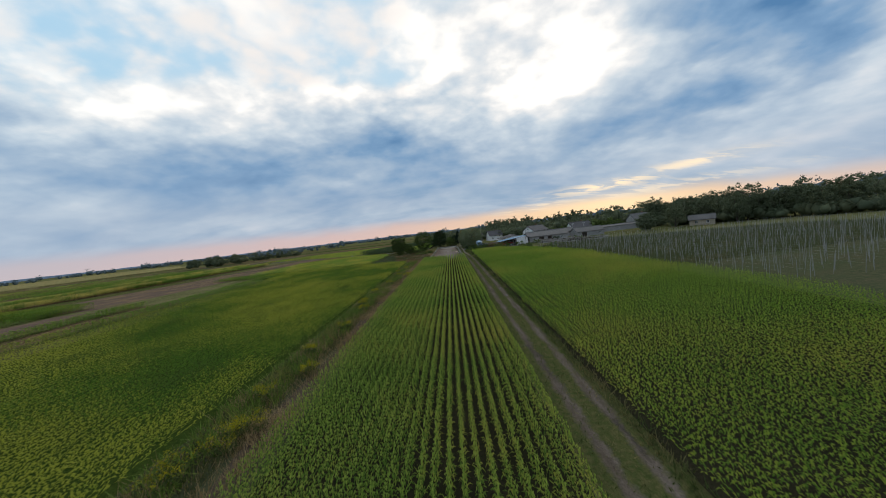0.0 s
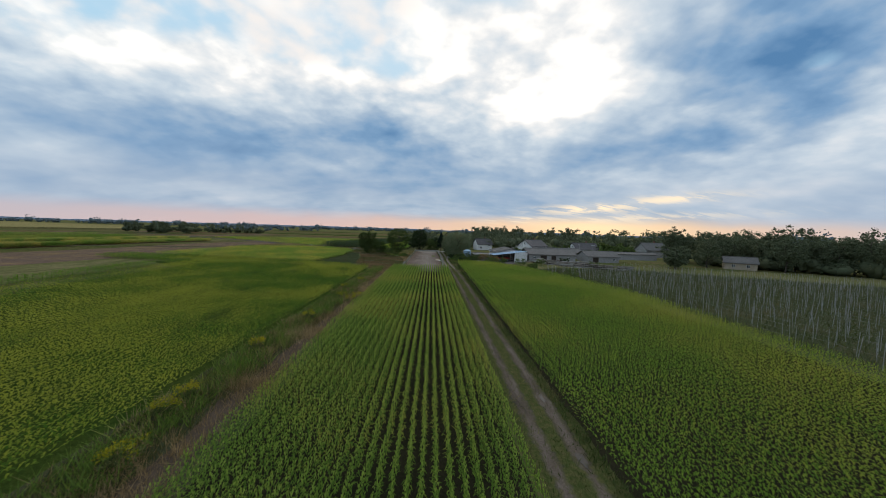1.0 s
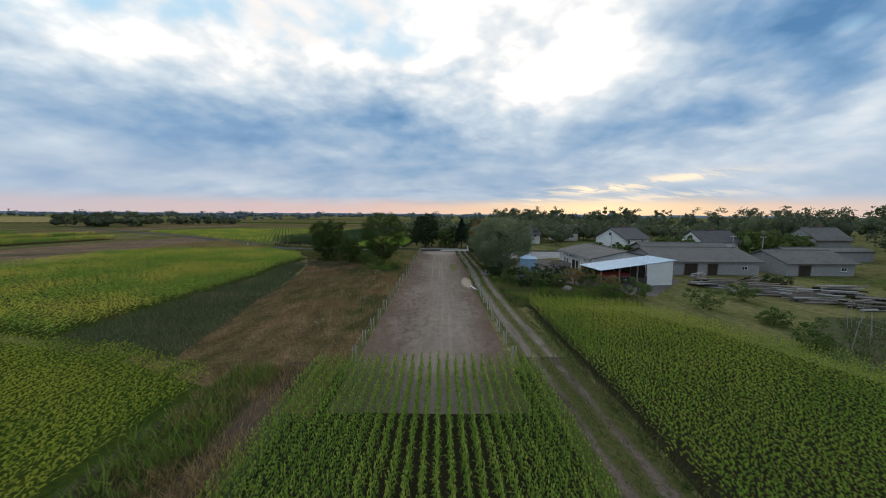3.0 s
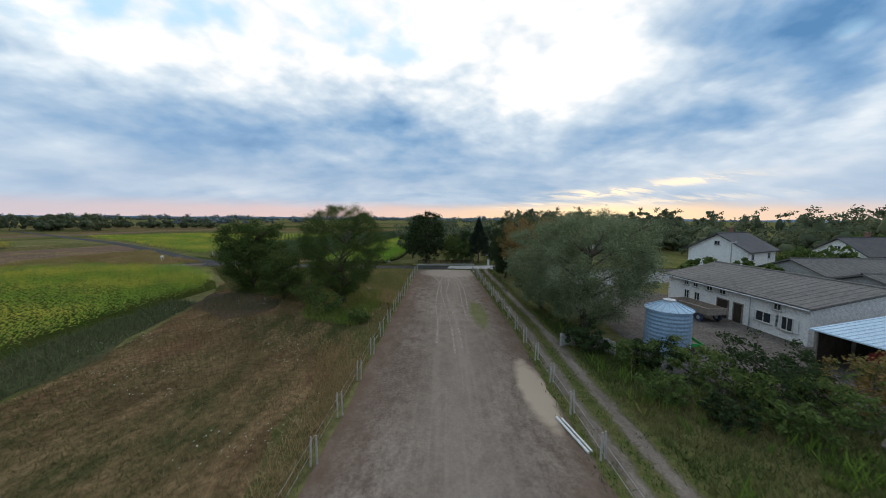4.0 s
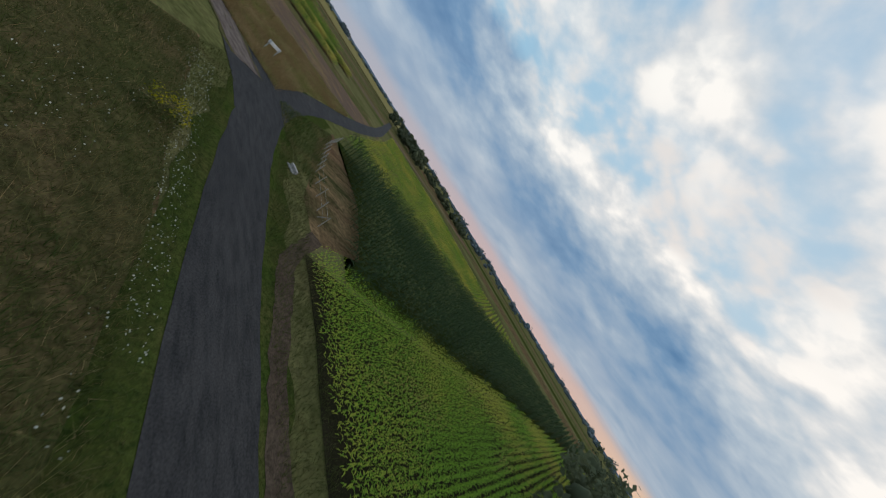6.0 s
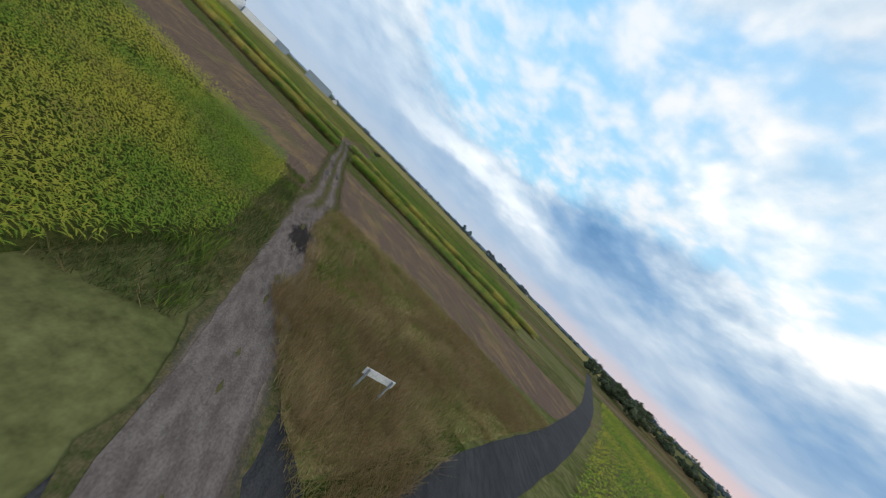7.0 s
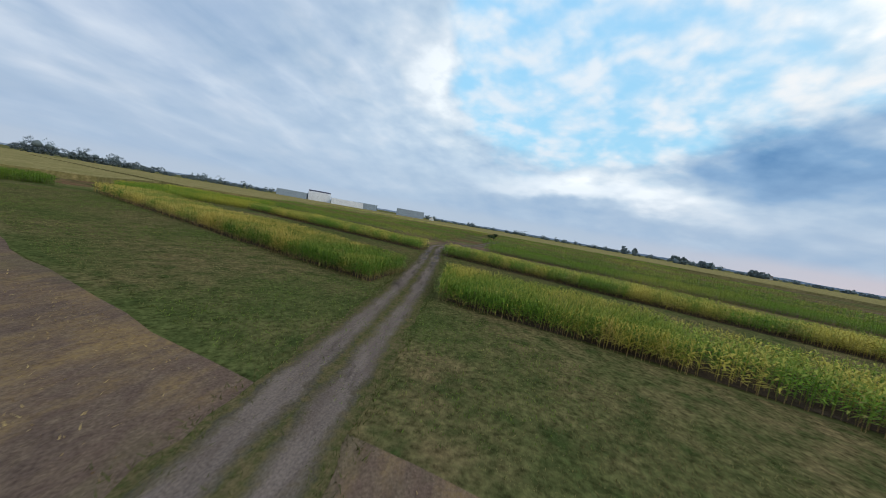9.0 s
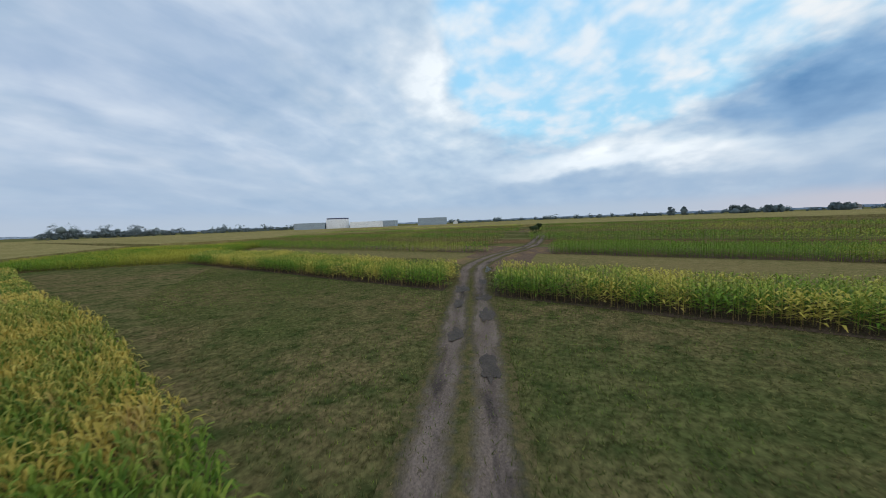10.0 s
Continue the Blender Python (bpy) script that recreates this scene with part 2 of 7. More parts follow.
def pale_topped(green, dark, yellow, patch, amount, z0, z1, tan=(0.36, 0.28, 0.12)):
    """Maize leaves that blend into a second, paler colour towards their tops."""
    leaf = leafy(green, dark, yellow, patch, amount)

    def build(t, vec):
        g = node(t, "ShaderNodeNewGeometry")
        sep = node(t, "ShaderNodeSeparateXYZ")
        t.links.new(g.outputs["Position"], sep.inputs[0])
        k = calc(t, "DIVIDE", calc(t, "SUBTRACT", sep.outputs[2], z0), z1 - z0, clamp=True)
        k = calc(t, "MULTIPLY", k, calc(t, "ADD", 0.25, calc(t, "MULTIPLY", g.outputs["Random Per Island"], 0.6)))
        return blend(t, k, leaf(t, vec), tan)
    return build


def ripening(green, dark, yellow, dry, patch, z0, z1, tan, bias=0.0):
    """Ripening maize: green and yellow patches, tan tops, and withered brown leaves low on the stalk."""
    leaf = field_leaf(green, dark, yellow, dry, patch, bias, 0.07, 0.03)

    def build(t, vec):
        g = node(t, "ShaderNodeNewGeometry")
        sep = node(t, "ShaderNodeSeparateXYZ")
        t.links.new(g.outputs["Position"], sep.inputs[0])
        z, rnd = sep.outputs[2], g.outputs["Random Per Island"]
        top = calc(t, "MULTIPLY", calc(t, "DIVIDE", calc(t, "SUBTRACT", z, z1 - 0.4), 0.5, clamp=True), calc(t, "ADD", 0.15, calc(t, "MULTIPLY", rnd, 0.6)))
        col = blend(t, top, leaf(t, vec), tan)
        low = calc(t, "ADD", calc(t, "MULTIPLY", calc(t, "SUBTRACT", z0, z), 2.0), calc(t, "MULTIPLY", calc(t, "SUBTRACT", rnd, 0.5), 0.8), clamp=True)
        return blend(t, low, col, dry)
    return build


def riding_sand(t, vec):
    """Raked sand: darker brown edges, pale tyre lines along the middle, thin green growth, spilt pale sand."""
    sep = node(t, "ShaderNodeSeparateXYZ")
    t.links.new(vec, sep.inputs[0])
    x, y = sep.outputs[0], sep.outputs[1]
    base = mottled((0.15, 0.115, 0.092), (0.215, 0.175, 0.145), (0.115, 0.088, 0.07), 0.16, 1.6, (1.0, 0.55, 1.0), 0.28)(t, vec)
    wob = calc(t, "MULTIPLY", calc(t, "SUBTRACT", noise_of(t, vec, 0.06, 2.0), 0.5), 5.0)
    mid = calc(t, "ABSOLUTE", calc(t, "ADD", calc(t, "ADD", x, 0.6), wob))
    near = ramp(t, calc(t, "DIVIDE", mid, 8.0), [(0.0, 1.0), (0.30, 0.45), (0.5, 0.0)])
    lines = ramp(t, noise_of(t, vec, 2.6, 3.0, 0.5, (1.0, 0.022, 1.0), 0.3), [(0.50, 0.0), (0.60, 1.0)])
    col = blend(t, calc(t, "MULTIPLY", calc(t, "MULTIPLY", lines, near), 0.16), base, (0.40, 0.345, 0.295))

    rim = calc(t, "ADD", calc(t, "ABSOLUTE", calc(t, "ADD", x, 1.3)), calc(t, "MULTIPLY", calc(t, "SUBTRACT", noise_of(t, vec, 0.5, 4.0), 0.5), 3.0))
    col = blend(t, ramp(t, calc(t, "DIVIDE", rim, 8.0), [(0.42, 0.0), (0.68, 0.75)]), col, (0.125, 0.085, 0.062))

    col = blend(t, calc(t, "MULTIPLY", near, 0.45), col, (0.285, 0.245, 0.21))

    def spot(cx, cy, rx, ry, soft):
        d = calc(t, "ADD", calc(t, "POWER", calc(t, "DIVIDE", calc(t, "SUBTRACT", x, cx), rx), 2.0),
                 calc(t, "POWER", calc(t, "DIVIDE", calc(t, "SUBTRACT", y, cy), ry), 2.0))
        d = calc(t, "ADD", d, calc(t, "MULTIPLY", calc(t, "SUBTRACT", noise_of(t, vec, 1.2), 0.5), soft))
        return ramp(t, d, [(0.45, 1.0), (1.0, 0.0)])
    col = blend(t, calc(t, "MULTIPLY", spot(1.8, 176.5, 1.0, 5.5, 2.0), 0.6), col, (0.115, 0.135, 0.035))
    col = blend(t, calc(t, "MULTIPLY", spot(3.4, 160.8, 0.95, 4.6, 1.0), 0.9), col, (0.40, 0.325, 0.245))
    return blend(t, calc(t, "MULTIPLY", spot(-0.5, 203, 5.5, 6.0, 1.5), 0.55), col, (0.36, 0.30, 0.25))


def rutted(half, rut, wear, green_a, green_b, earth_a, earth_b, mud):
    """A wheel track: two bare ruts with frayed edges, wet patches and growth between; u runs across, v along, in metres."""
    def build(t, vec):
        sep = node(t, "ShaderNodeSeparateXYZ")
        t.links.new(vec, sep.inputs[0])
        u = sep.outputs[0]
        pos = world_pos(t)
        n1, n2, n3 = noise_of(t, pos, 0.45, 3.0), noise_of(t, pos, 3.2, 4.0), noise_of(t, pos, 0.10, 2.0)
        d = calc(t, "ABSOLUTE", calc(t, "SUBTRACT", calc(t, "ABSOLUTE", u), half))
        d = calc(t, "ADD", d, calc(t, "MULTIPLY", calc(t, "SUBTRACT", n1, 0.5), 0.75))
        d = calc(t, "ADD", d, calc(t, "MULTIPLY", calc(t, "SUBTRACT", n2, 0.5), 0.65))
        d = calc(t, "SUBTRACT", d, calc(t, "MULTIPLY", calc(t, "SUBTRACT", n3, 0.42), wear))
        bare = ramp(t, d, [(rut * 0.4, 1.0), (rut * 1.55, 0.0)])
        green = blend(t, ramp(t, n2, [(0.35, 0.0), (0.65, 1.0)]), green_a, green_b)
        earth = blend(t, ramp(t, noise_of(t, vec, 1.6, 5.0, 0.6, (1.0, 0.16, 1.0)), [(0.35, 0.0), (0.65, 1.0)]), earth_a, earth_b)
        wet = ramp(t, calc(t, "ADD", noise_of(t, vec, 0.55, 4.0, 0.6, (1.0, 0.22, 1.0), 0.6), calc(t, "MULTIPLY", n2, 0.15)), [(0.62, 0.0), (0.74, 0.9)])
        rim = ramp(t, calc(t, "ADD", d, calc(t, "MULTIPLY", calc(t, "SUBTRACT", n1, 0.5), 0.5)), [(rut * 0.75, 0.0), (rut * 1.05, 0.5), (rut * 1.5, 0.0)])
        col = blend(t, bare, green, blend(t, wet, earth, mud))
        col = blend(t, calc(t, "MULTIPLY", rim, ramp(t, n3, [(0.40, 0.0), (0.60, 1.0)])), col, mud)
        grain = ramp(t, noise_of(t, pos, 13.0, 3.0, 0.7), [(0.30, 0.68), (0.70, 1.32)])
        return blend(t, 1.0, col, grain, "MULTIPLY")
    return build


def wet_mouth(t, vec):
    """Bare earth with a long wet patch along the wheel line and streaks of dried mud."""
    pos = world_pos(t)
    mp = node(t, "ShaderNodeMapping")
    mp.vector_type = "TEXTURE"
    mp.inputs["Location"].default_value = (-70.6, 204.15, 0)
    mp.inputs["Rotation"].default_value = (0, 0, radians(19.5))
    mp.inputs["Scale"].default_value = (3.6, 0.95, 1000)
    t.links.new(pos, mp.inputs["Vector"])
    ln = node(t, "ShaderNodeVectorMath")
    ln.operation = "LENGTH"
    t.links.new(mp.outputs[0], ln.inputs[0])
    along = noise_of(t, mp.outputs[0], 2.2, 5.0, 0.62)
    d = calc(t, "ADD", ln.outputs["Value"], calc(t, "MULTIPLY", calc(t, "SUBTRACT", along, 0.5), 1.5))
    wet = ramp(t, d, [(0.62, 0.9), (1.15, 0.0)])
    dry = blend(t, ramp(t, along, [(0.36, 0.0), (0.64, 1.0)]), (0.115, 0.091, 0.08), (0.185, 0.152, 0.134))
    small = ramp(t, noise_of(t, pos, 1.5, 5.0, 0.65), [(0.56, 0.0), (0.72, 0.7)])
    col = blend(t, wet, blend(t, small, dry, (0.085, 0.07, 0.06)), (0.026, 0.022, 0.021))
    grain = ramp(t, noise_of(t, pos, 13.0, 3.0, 0.7), [(0.30, 0.72), (0.70, 1.28)])
    return blend(t, 1.0, col, grain, "MULTIPLY")


def stubble_soil(t, vec):
    """Harvested soil: reddish brown, with tan straw in broken bands along the rows and thin green regrowth."""
    base = mottled((0.135, 0.092, 0.07), (0.11, 0.078, 0.062), (0.165, 0.12, 0.085), 0.3, 2.6, (0.5, 1.0, 1.0, 20), 0.35)(t, vec)
    bands = calc(t, "ADD", noise_of(t, vec, 0.55, 5.0, 0.62, (0.28, 1.0, 1.0, 20)), calc(t, "MULTIPLY", calc(t, "SUBTRACT", noise_of(t, vec, 0.11, 4.0, 0.6), 0.5), 1.0))
    straw = calc(t, "MULTIPLY", ramp(t, bands, [(0.48, 0.0), (0.72, 0.6)]), ramp(t, noise_of(t, vec, 5.0, 4.0, 0.7), [(0.36, 0.25), (0.62, 1.0)]))
    col = blend(t, straw, base, (0.33, 0.22, 0.085))
    green = ramp(t, noise_of(t, vec, 0.09, 5.0, 0.65, (0.5, 1.0, 1.0, 20)), [(0.56, 0.0), (0.70, 0.55)])
    return blend(t, green, col, (0.115, 0.125, 0.045))


M = {}
M["ground"] = material("ground_grass", mottled((0.12, 0.122, 0.045), (0.165, 0.145, 0.07), (0.085, 0.095, 0.032), 0.02, 0.3, (1.0, 0.3, 1.0)), 0.95, 0.6, 6, spec=0.0)
M["meadow"] = material("dry_meadow", mottled((0.125, 0.075, 0.043), (0.05, 0.055, 0.022), (0.20, 0.135, 0.072), 0.16, 0.6, (1.0, 0.35, 1.0), 0.45), 0.95, 0.9, 5, spec=0.0)
M["meadow_tan"] = material("tan_meadow", mottled((0.115, 0.095, 0.046), (0.075, 0.078, 0.028), (0.155, 0.12, 0.06), 0.12, 1.0, None, 0.5), 0.95, 0.9, 5, spec=0.0)
M["verge"] = material("green_verge", mottled((0.045, 0.068, 0.014), (0.075, 0.075, 0.024), (0.025, 0.04, 0.01), 0.3, 4), 0.95, 0.8, 8, spec=0.0)
M["mown"] = material("mown_grass", mottled((0.085, 0.10, 0.033), (0.16, 0.122, 0.06), (0.046, 0.062, 0.02), 0.07, 0.7, None, 0.55), 0.95, 0.9, 14, spec=0.0)
M["crop_floor"] = material("leafy_crop_floor", mottled((0.045, 0.075, 0.014), (0.065, 0.085, 0.018), (0.03, 0.05, 0.011), 0.15, 3), 0.95, 0.8, 8, spec=0.0)
M["hop_floor"] = material("weedy_brown_floor", mottled((0.075, 0.085, 0.042), (0.10, 0.09, 0.052), (0.05, 0.062, 0.03), 0.2, 2), 0.95, 0.8, 8, spec=0.0)
M["soil"] = material("dark_soil", mottled((0.030, 0.028, 0.016), (0.042, 0.036, 0.022), (0.022, 0.022, 0.012), 0.4, 6), 0.95, 0.7, 12, spec=0.0)
M["stubble"] = material("stubble_soil", stubble_soil, 0.95, 0.7, 9, spec=0.0)
M["lane_earth"] = material("lane_earth", mottled((0.10, 0.085, 0.062), (0.07, 0.062, 0.04), (0.05, 0.05, 0.026), 0.5, 3.0), 0.95, 0.6, 14, spec=0.0)
M["far_crop"] = material("far_ripe_crop", mottled((0.24, 0.20, 0.085), (0.19, 0.17, 0.065), (0.29, 0.24, 0.11), 0.02, 0.25), 0.95, 0.8, 1.5, spec=0.0)
M["earth"] = material("bare_earth", mottled((0.185, 0.165, 0.15), (0.13, 0.115, 0.105), (0.085, 0.075, 0.068), 0.8, 4.0), 0.95, 0.7, 14, spec=0.0)
M["track"] = material("rutted_track", rutted(0.86, 0.43, 1.1, (0.06, 0.068, 0.024), (0.135, 0.108, 0.055), (0.135, 0.106, 0.09), (0.19, 0.152, 0.13), (0.06, 0.05, 0.046)), 0.95, 0.8, 12, coords="UV", spec=0.0)
M["lane"] = material("rutted_lane", rutted(0.78, 0.24, 0.7, (0.05, 0.066, 0.02), (0.095, 0.09, 0.036), (0.095, 0.075, 0.056), (0.15, 0.122, 0.10), (0.06, 0.05, 0.042)), 0.95, 0.8, 12, coords="UV", spec=0.0)
M["lane_pale"] = material("pale_rutted_lane", rutted(0.78, 0.28, 0.7, (0.07, 0.09, 0.026), (0.13, 0.12, 0.05), (0.15, 0.122, 0.10), (0.22, 0.185, 0.155), (0.085, 0.07, 0.058)), 0.95, 0.8, 12, coords="UV", spec=0.0)
M["puddle"] = material("puddle_water", mottled((0.05, 0.043, 0.036), (0.07, 0.06, 0.05), (0.04, 0.035, 0.03), 1.5, 6), 0.5, spec=0.12)
M["mud"] = material("churned_mud", mottled((0.07, 0.058, 0.05), (0.10, 0.083, 0.07), (0.048, 0.041, 0.037), 1.5, 7), 0.8, 0.8, 14, spec=0.1)
M["sand"] = material("riding_sand", riding_sand, 0.95, 0.7, 10, spec=0.0)
M["asphalt"] = material("worn_asphalt", mottled((0.038, 0.037, 0.038), (0.052, 0.050, 0.050), (0.028, 0.028, 0.029), 0.35, 3, (0.2, 1.0, 1.0)), 0.9, 0.35, 40)
M["concrete"] = material("pale_concrete", mottled((0.42, 0.40, 0.38), (0.36, 0.345, 0.33), (0.30, 0.29, 0.275), 0.5, 5), 0.85, 0.3, 25)
M["yard_slab"] = material("dull_yard_slab", mottled((0.25, 0.26, 0.28), (0.19, 0.195, 0.21), (0.13, 0.125, 0.125), 0.25, 1.5), 0.8, 0.4, 15)
M["mouth"] = material("muddy_track_mouth", wet_mouth, 0.9, 0.7, 10, spec=0.0)
M["ripe_low"] = material("low_ripe_crop", mottled((0.17, 0.14, 0.06), (0.135, 0.125, 0.048), (0.21, 0.17, 0.08), 0.08, 1.2), 0.95, 0.9, 4, spec=0.0)
M["tyre_sand"] = material("tyre_pressed_sand", mottled((0.30, 0.26, 0.225), (0.25, 0.215, 0.185), (0.19, 0.16, 0.14), 0.4, 3), 0.95, 0.6, 12, spec=0.0)
M["belt"] = material("dark_weed_floor", mottled((0.06, 0.068, 0.034), (0.085, 0.08, 0.042), (0.04, 0.048, 0.024), 0.2, 2), 0.95, 0.8, 8, spec=0.0)
M["belt_weed"] = material("grey_green_weed", leafy((0.125, 0.15, 0.07), (0.07, 0.09, 0.042), (0.17, 0.16, 0.085), 0.15, 0.4), 0.85, spec=0.05, through_light=0.3)
M["rough"] = material("rough_olive_grass", mottled((0.075, 0.08, 0.028), (0.115, 0.088, 0.042), (0.044, 0.05, 0.018), 0.16, 1.1, None, 0.45), 0.95, 0.9, 6, spec=0.0)
M["rough_blade"] = material("olive_grass_blade", leafy((0.105, 0.12, 0.037), (0.06, 0.072, 0.024), (0.18, 0.15, 0.068), 0.15, 0.45), 0.85, spec=0.04, through_light=0.18)
M["mown_blade"] = material("mown_grass_blade", leafy((0.10, 0.122, 0.036), (0.058, 0.076, 0.022), (0.18, 0.14, 0.065), 0.10, 0.6), 0.85, spec=0.04, through_light=0.3)
M["verge_blade"] = material("verge_grass_blade", leafy((0.30, 0.27, 0.10), (0.19, 0.19, 0.065), (0.44, 0.35, 0.165), 0.15, 0.5), 0.85, spec=0.04, through_light=0.55)
M["weed_blade"] = material("green_weed_blade", leafy((0.185, 0.275, 0.045), (0.09, 0.145, 0.03), (0.27, 0.27, 0.07), 0.3, 0.4), 0.85, spec=0.04, through_light=0.18)
M["tan_rough"] = material("tan_rough_grass", mottled((0.25, 0.225, 0.09), (0.36, 0.26, 0.13), (0.16, 0.17, 0.055), 0.3, 1.5, None, 0.5), 0.95, 0.9, 6, spec=0.0)
M["dark_earth"] = material("dark_harrowed_earth", mottled((0.085, 0.062, 0.045), (0.105, 0.078, 0.057), (0.062, 0.048, 0.034), 0.3, 2.5), 0.95, 0.8, 10, spec=0.0)
# slate blue that paints the haze of distance onto the far woods
M["haze_blue"] = material("haze_blue_woods", mottled((0.30, 0.38, 0.52), (0.33, 0.41, 0.54), (0.27, 0.35, 0.49), 0.003, 0.02), 1.0, spec=0.0)
M["corn"] = material("corn_leaf", pale_topped((0.155, 0.26, 0.028), (0.07, 0.135, 0.018), (0.40, 0.35, 0.06), 0.045, 0.66, 1.0, 1.5, (0.32, 0.41, 0.065)), 0.8, spec=0.12, through_light=0.3)
M["corn_side"] = material("corn_leaf_bright", pale_topped((0.15, 0.26, 0.022), (0.095, 0.18, 0.018), (0.38, 0.36, 0.05), 0.04, 0.7, 1.0, 1.5, (0.28, 0.38, 0.045)), 0.8, spec=0.12, through_light=0.3)
M["corn_far"] = material("far_corn_leaf", leafy((0.18, 0.28, 0.035), (0.11, 0.19, 0.026), (0.36, 0.34, 0.065), 0.03, 0.55), 0.85, spec=0.08, through_light=0.2)
M["corn_fresh"] = material("corn_leaf_fresh", field_leaf((0.22, 0.40, 0.034), (0.13, 0.26, 0.026), (0.38, 0.40, 0.06), (0.42, 0.31, 0.10), 0.05, 0.03), 0.8, spec=0.1, through_light=0.3)
M["corn_old"] = material("corn_leaf_ripening", ripening((0.20, 0.33, 0.036), (0.09, 0.17, 0.024), (0.48, 0.41, 0.08), (0.34, 0.22, 0.095), 0.13, 0.60, 1.9, (0.50, 0.45, 0.105), 0.015), 0.8, spec=0.1, through_light=0.22)
M["corn_ripe"] = material("corn_leaf_ripe", leafy((0.26, 0.225, 0.075), (0.17, 0.155, 0.05), (0.36, 0.29, 0.11), 0.04, 0.5), 0.85, spec=0.08, through_light=0.35)
M["corn_yellow"] = material("corn_leaf_yellowing", field_leaf((0.22, 0.34, 0.03), (0.11, 0.20, 0.022), (0.38, 0.36, 0.05), (0.09, 0.15, 0.03), 0.045), 0.8, spec=0.1, through_light=0.3)
M["field_leaf"] = material("field_crop_leaf", field_leaf((0.215, 0.32, 0.034), (0.14, 0.235, 0.026), (0.42, 0.385, 0.052), (0.26, 0.20, 0.068), 0.08, 0.02), 0.8, spec=0.1, through_light=0.25)
M["field_green"] = material("broad_field_leaf", field_leaf((0.105, 0.20, 0.016), (0.06, 0.125, 0.012), (0.31, 0.32, 0.034), (0.045, 0.085, 0.016), 0.045, -0.02), 0.8, spec=0.1, through_light=0.3)
M["corn_dry"] = material("corn_leaf_olive", ripening((0.16, 0.27, 0.034), (0.07, 0.14, 0.022), (0.48, 0.38, 0.085), (0.38, 0.25, 0.11), 0.16, 0.70, 1.9, (0.52, 0.42, 0.11)), 0.8, spec=0.1, through_light=0.22)
M["corn_lush"] = material("corn_leaf_green_end", ripening((0.17, 0.28, 0.034), (0.075, 0.145, 0.022), (0.46, 0.38, 0.08), (0.36, 0.25, 0.10), 0.16, 0.70, 1.9, (0.34, 0.34, 0.07), 0.10), 0.8, spec=0.1, through_light=0.22)
M["crop"] = material("green_crop_leaf", leafy((0.13, 0.22, 0.024), (0.085, 0.155, 0.02), (0.24, 0.26, 0.036), 0.035, 0.5), 0.85, spec=0.08, through_light=0.3)
M["orchard"] = material("dark_crop_leaf", leafy((0.062, 0.10, 0.038), (0.03, 0.055, 0.024), (0.11, 0.135, 0.05), 0.15, 0.3), 0.85, spec=0.08, through_light=0.3)
M["grass"] = material("grass_blade", leafy((0.10, 0.13, 0.035), (0.05, 0.075, 0.022), (0.24, 0.19, 0.085), 0.15, 0.6), 0.85, spec=0.08, through_light=0.18)
M["drygrass"] = material("dry_grass_blade", leafy((0.36, 0.245, 0.12), (0.19, 0.14, 0.06), (0.46, 0.34, 0.18), 0.12, 0.5), 0.85, spec=0.08, through_light=0.35)
M["meadow_dry"] = material("brown_meadow_blade", leafy((0.20, 0.13, 0.065), (0.10, 0.075, 0.034), (0.29, 0.20, 0.10), 0.2, 0.5), 0.85, spec=0.05, through_light=0.18)
M["straw"] = material("straw_stub", leafy((0.38, 0.27, 0.12), (0.22, 0.15, 0.08), (0.42, 0.32, 0.14), 0.2, 0.5), 0.85, spec=0.08)
M["goldenrod"] = material("goldenrod_bloom", leafy((0.36, 0.32, 0.02), (0.16, 0.18, 0.02), (0.46, 0.38, 0.02), 0.5, 0.6), 0.85, spec=0.08, through_light=0.3)
M["white_bloom"] = material("white_bloom", leafy((0.55, 0.55, 0.48), (0.35, 0.36, 0.28), (0.6, 0.6, 0.52), 0.5, 0.3), 0.85, spec=0.08, through_light=0.3)
M["leaf"] = material("tree_leaf", leafy((0.13, 0.18, 0.052), (0.075, 0.11, 0.034), (0.18, 0.21, 0.062), 0.25, 0.3), 0.85, spec=0.08, through_light=0.3)
M["leaf_mid"] = material("meadow_tree_leaf", leafy((0.092, 0.13, 0.036), (0.05, 0.075, 0.023), (0.13, 0.155, 0.045), 0.25, 0.3), 0.85, spec=0.08, through_light=0.3)
M["leaf_dark"] = material("dark_tree_leaf", leafy((0.055, 0.08, 0.032), (0.03, 0.046, 0.02), (0.08, 0.10, 0.036), 0.2, 0.2), 0.85, spec=0.08, through_light=0.3)
M["leaf_silver"] = material("willow_leaf", leafy((0.235, 0.275, 0.15), (0.115, 0.145, 0.075), (0.32, 0.35, 0.22), 0.35, 0.45), 0.8, spec=0.1, through_light=0.25)
M["leaf_brown"] = material("rusty_leaf", leafy((0.29, 0.175, 0.07), (0.17, 0.115, 0.048), (0.19, 0.18, 0.06), 0.22, 0.5), 0.85, spec=0.08, through_light=0.3)
M["leaf_wood"] = material("wood_edge_leaf", leafy((0.15, 0.175, 0.10), (0.095, 0.115, 0.068), (0.19, 0.20, 0.105), 0.06, 0.35), 0.85, spec=0.06, through_light=0.35)
# distance haze put into the leaf colour: paler and bluer than the foliage itself
M["leaf_hazed"] = material("haze_tinted_leaf", leafy((0.15, 0.19, 0.20), (0.115, 0.15, 0.165), (0.165, 0.20, 0.19), 0.02, 0.2), 0.9, spec=0.05)
M["needle"] = material("spruce_needle", leafy((0.035, 0.052, 0.032), (0.016, 0.026, 0.018), (0.05, 0.07, 0.04), 0.3, 0.2), 0.85, spec=0.08, through_light=0.3)
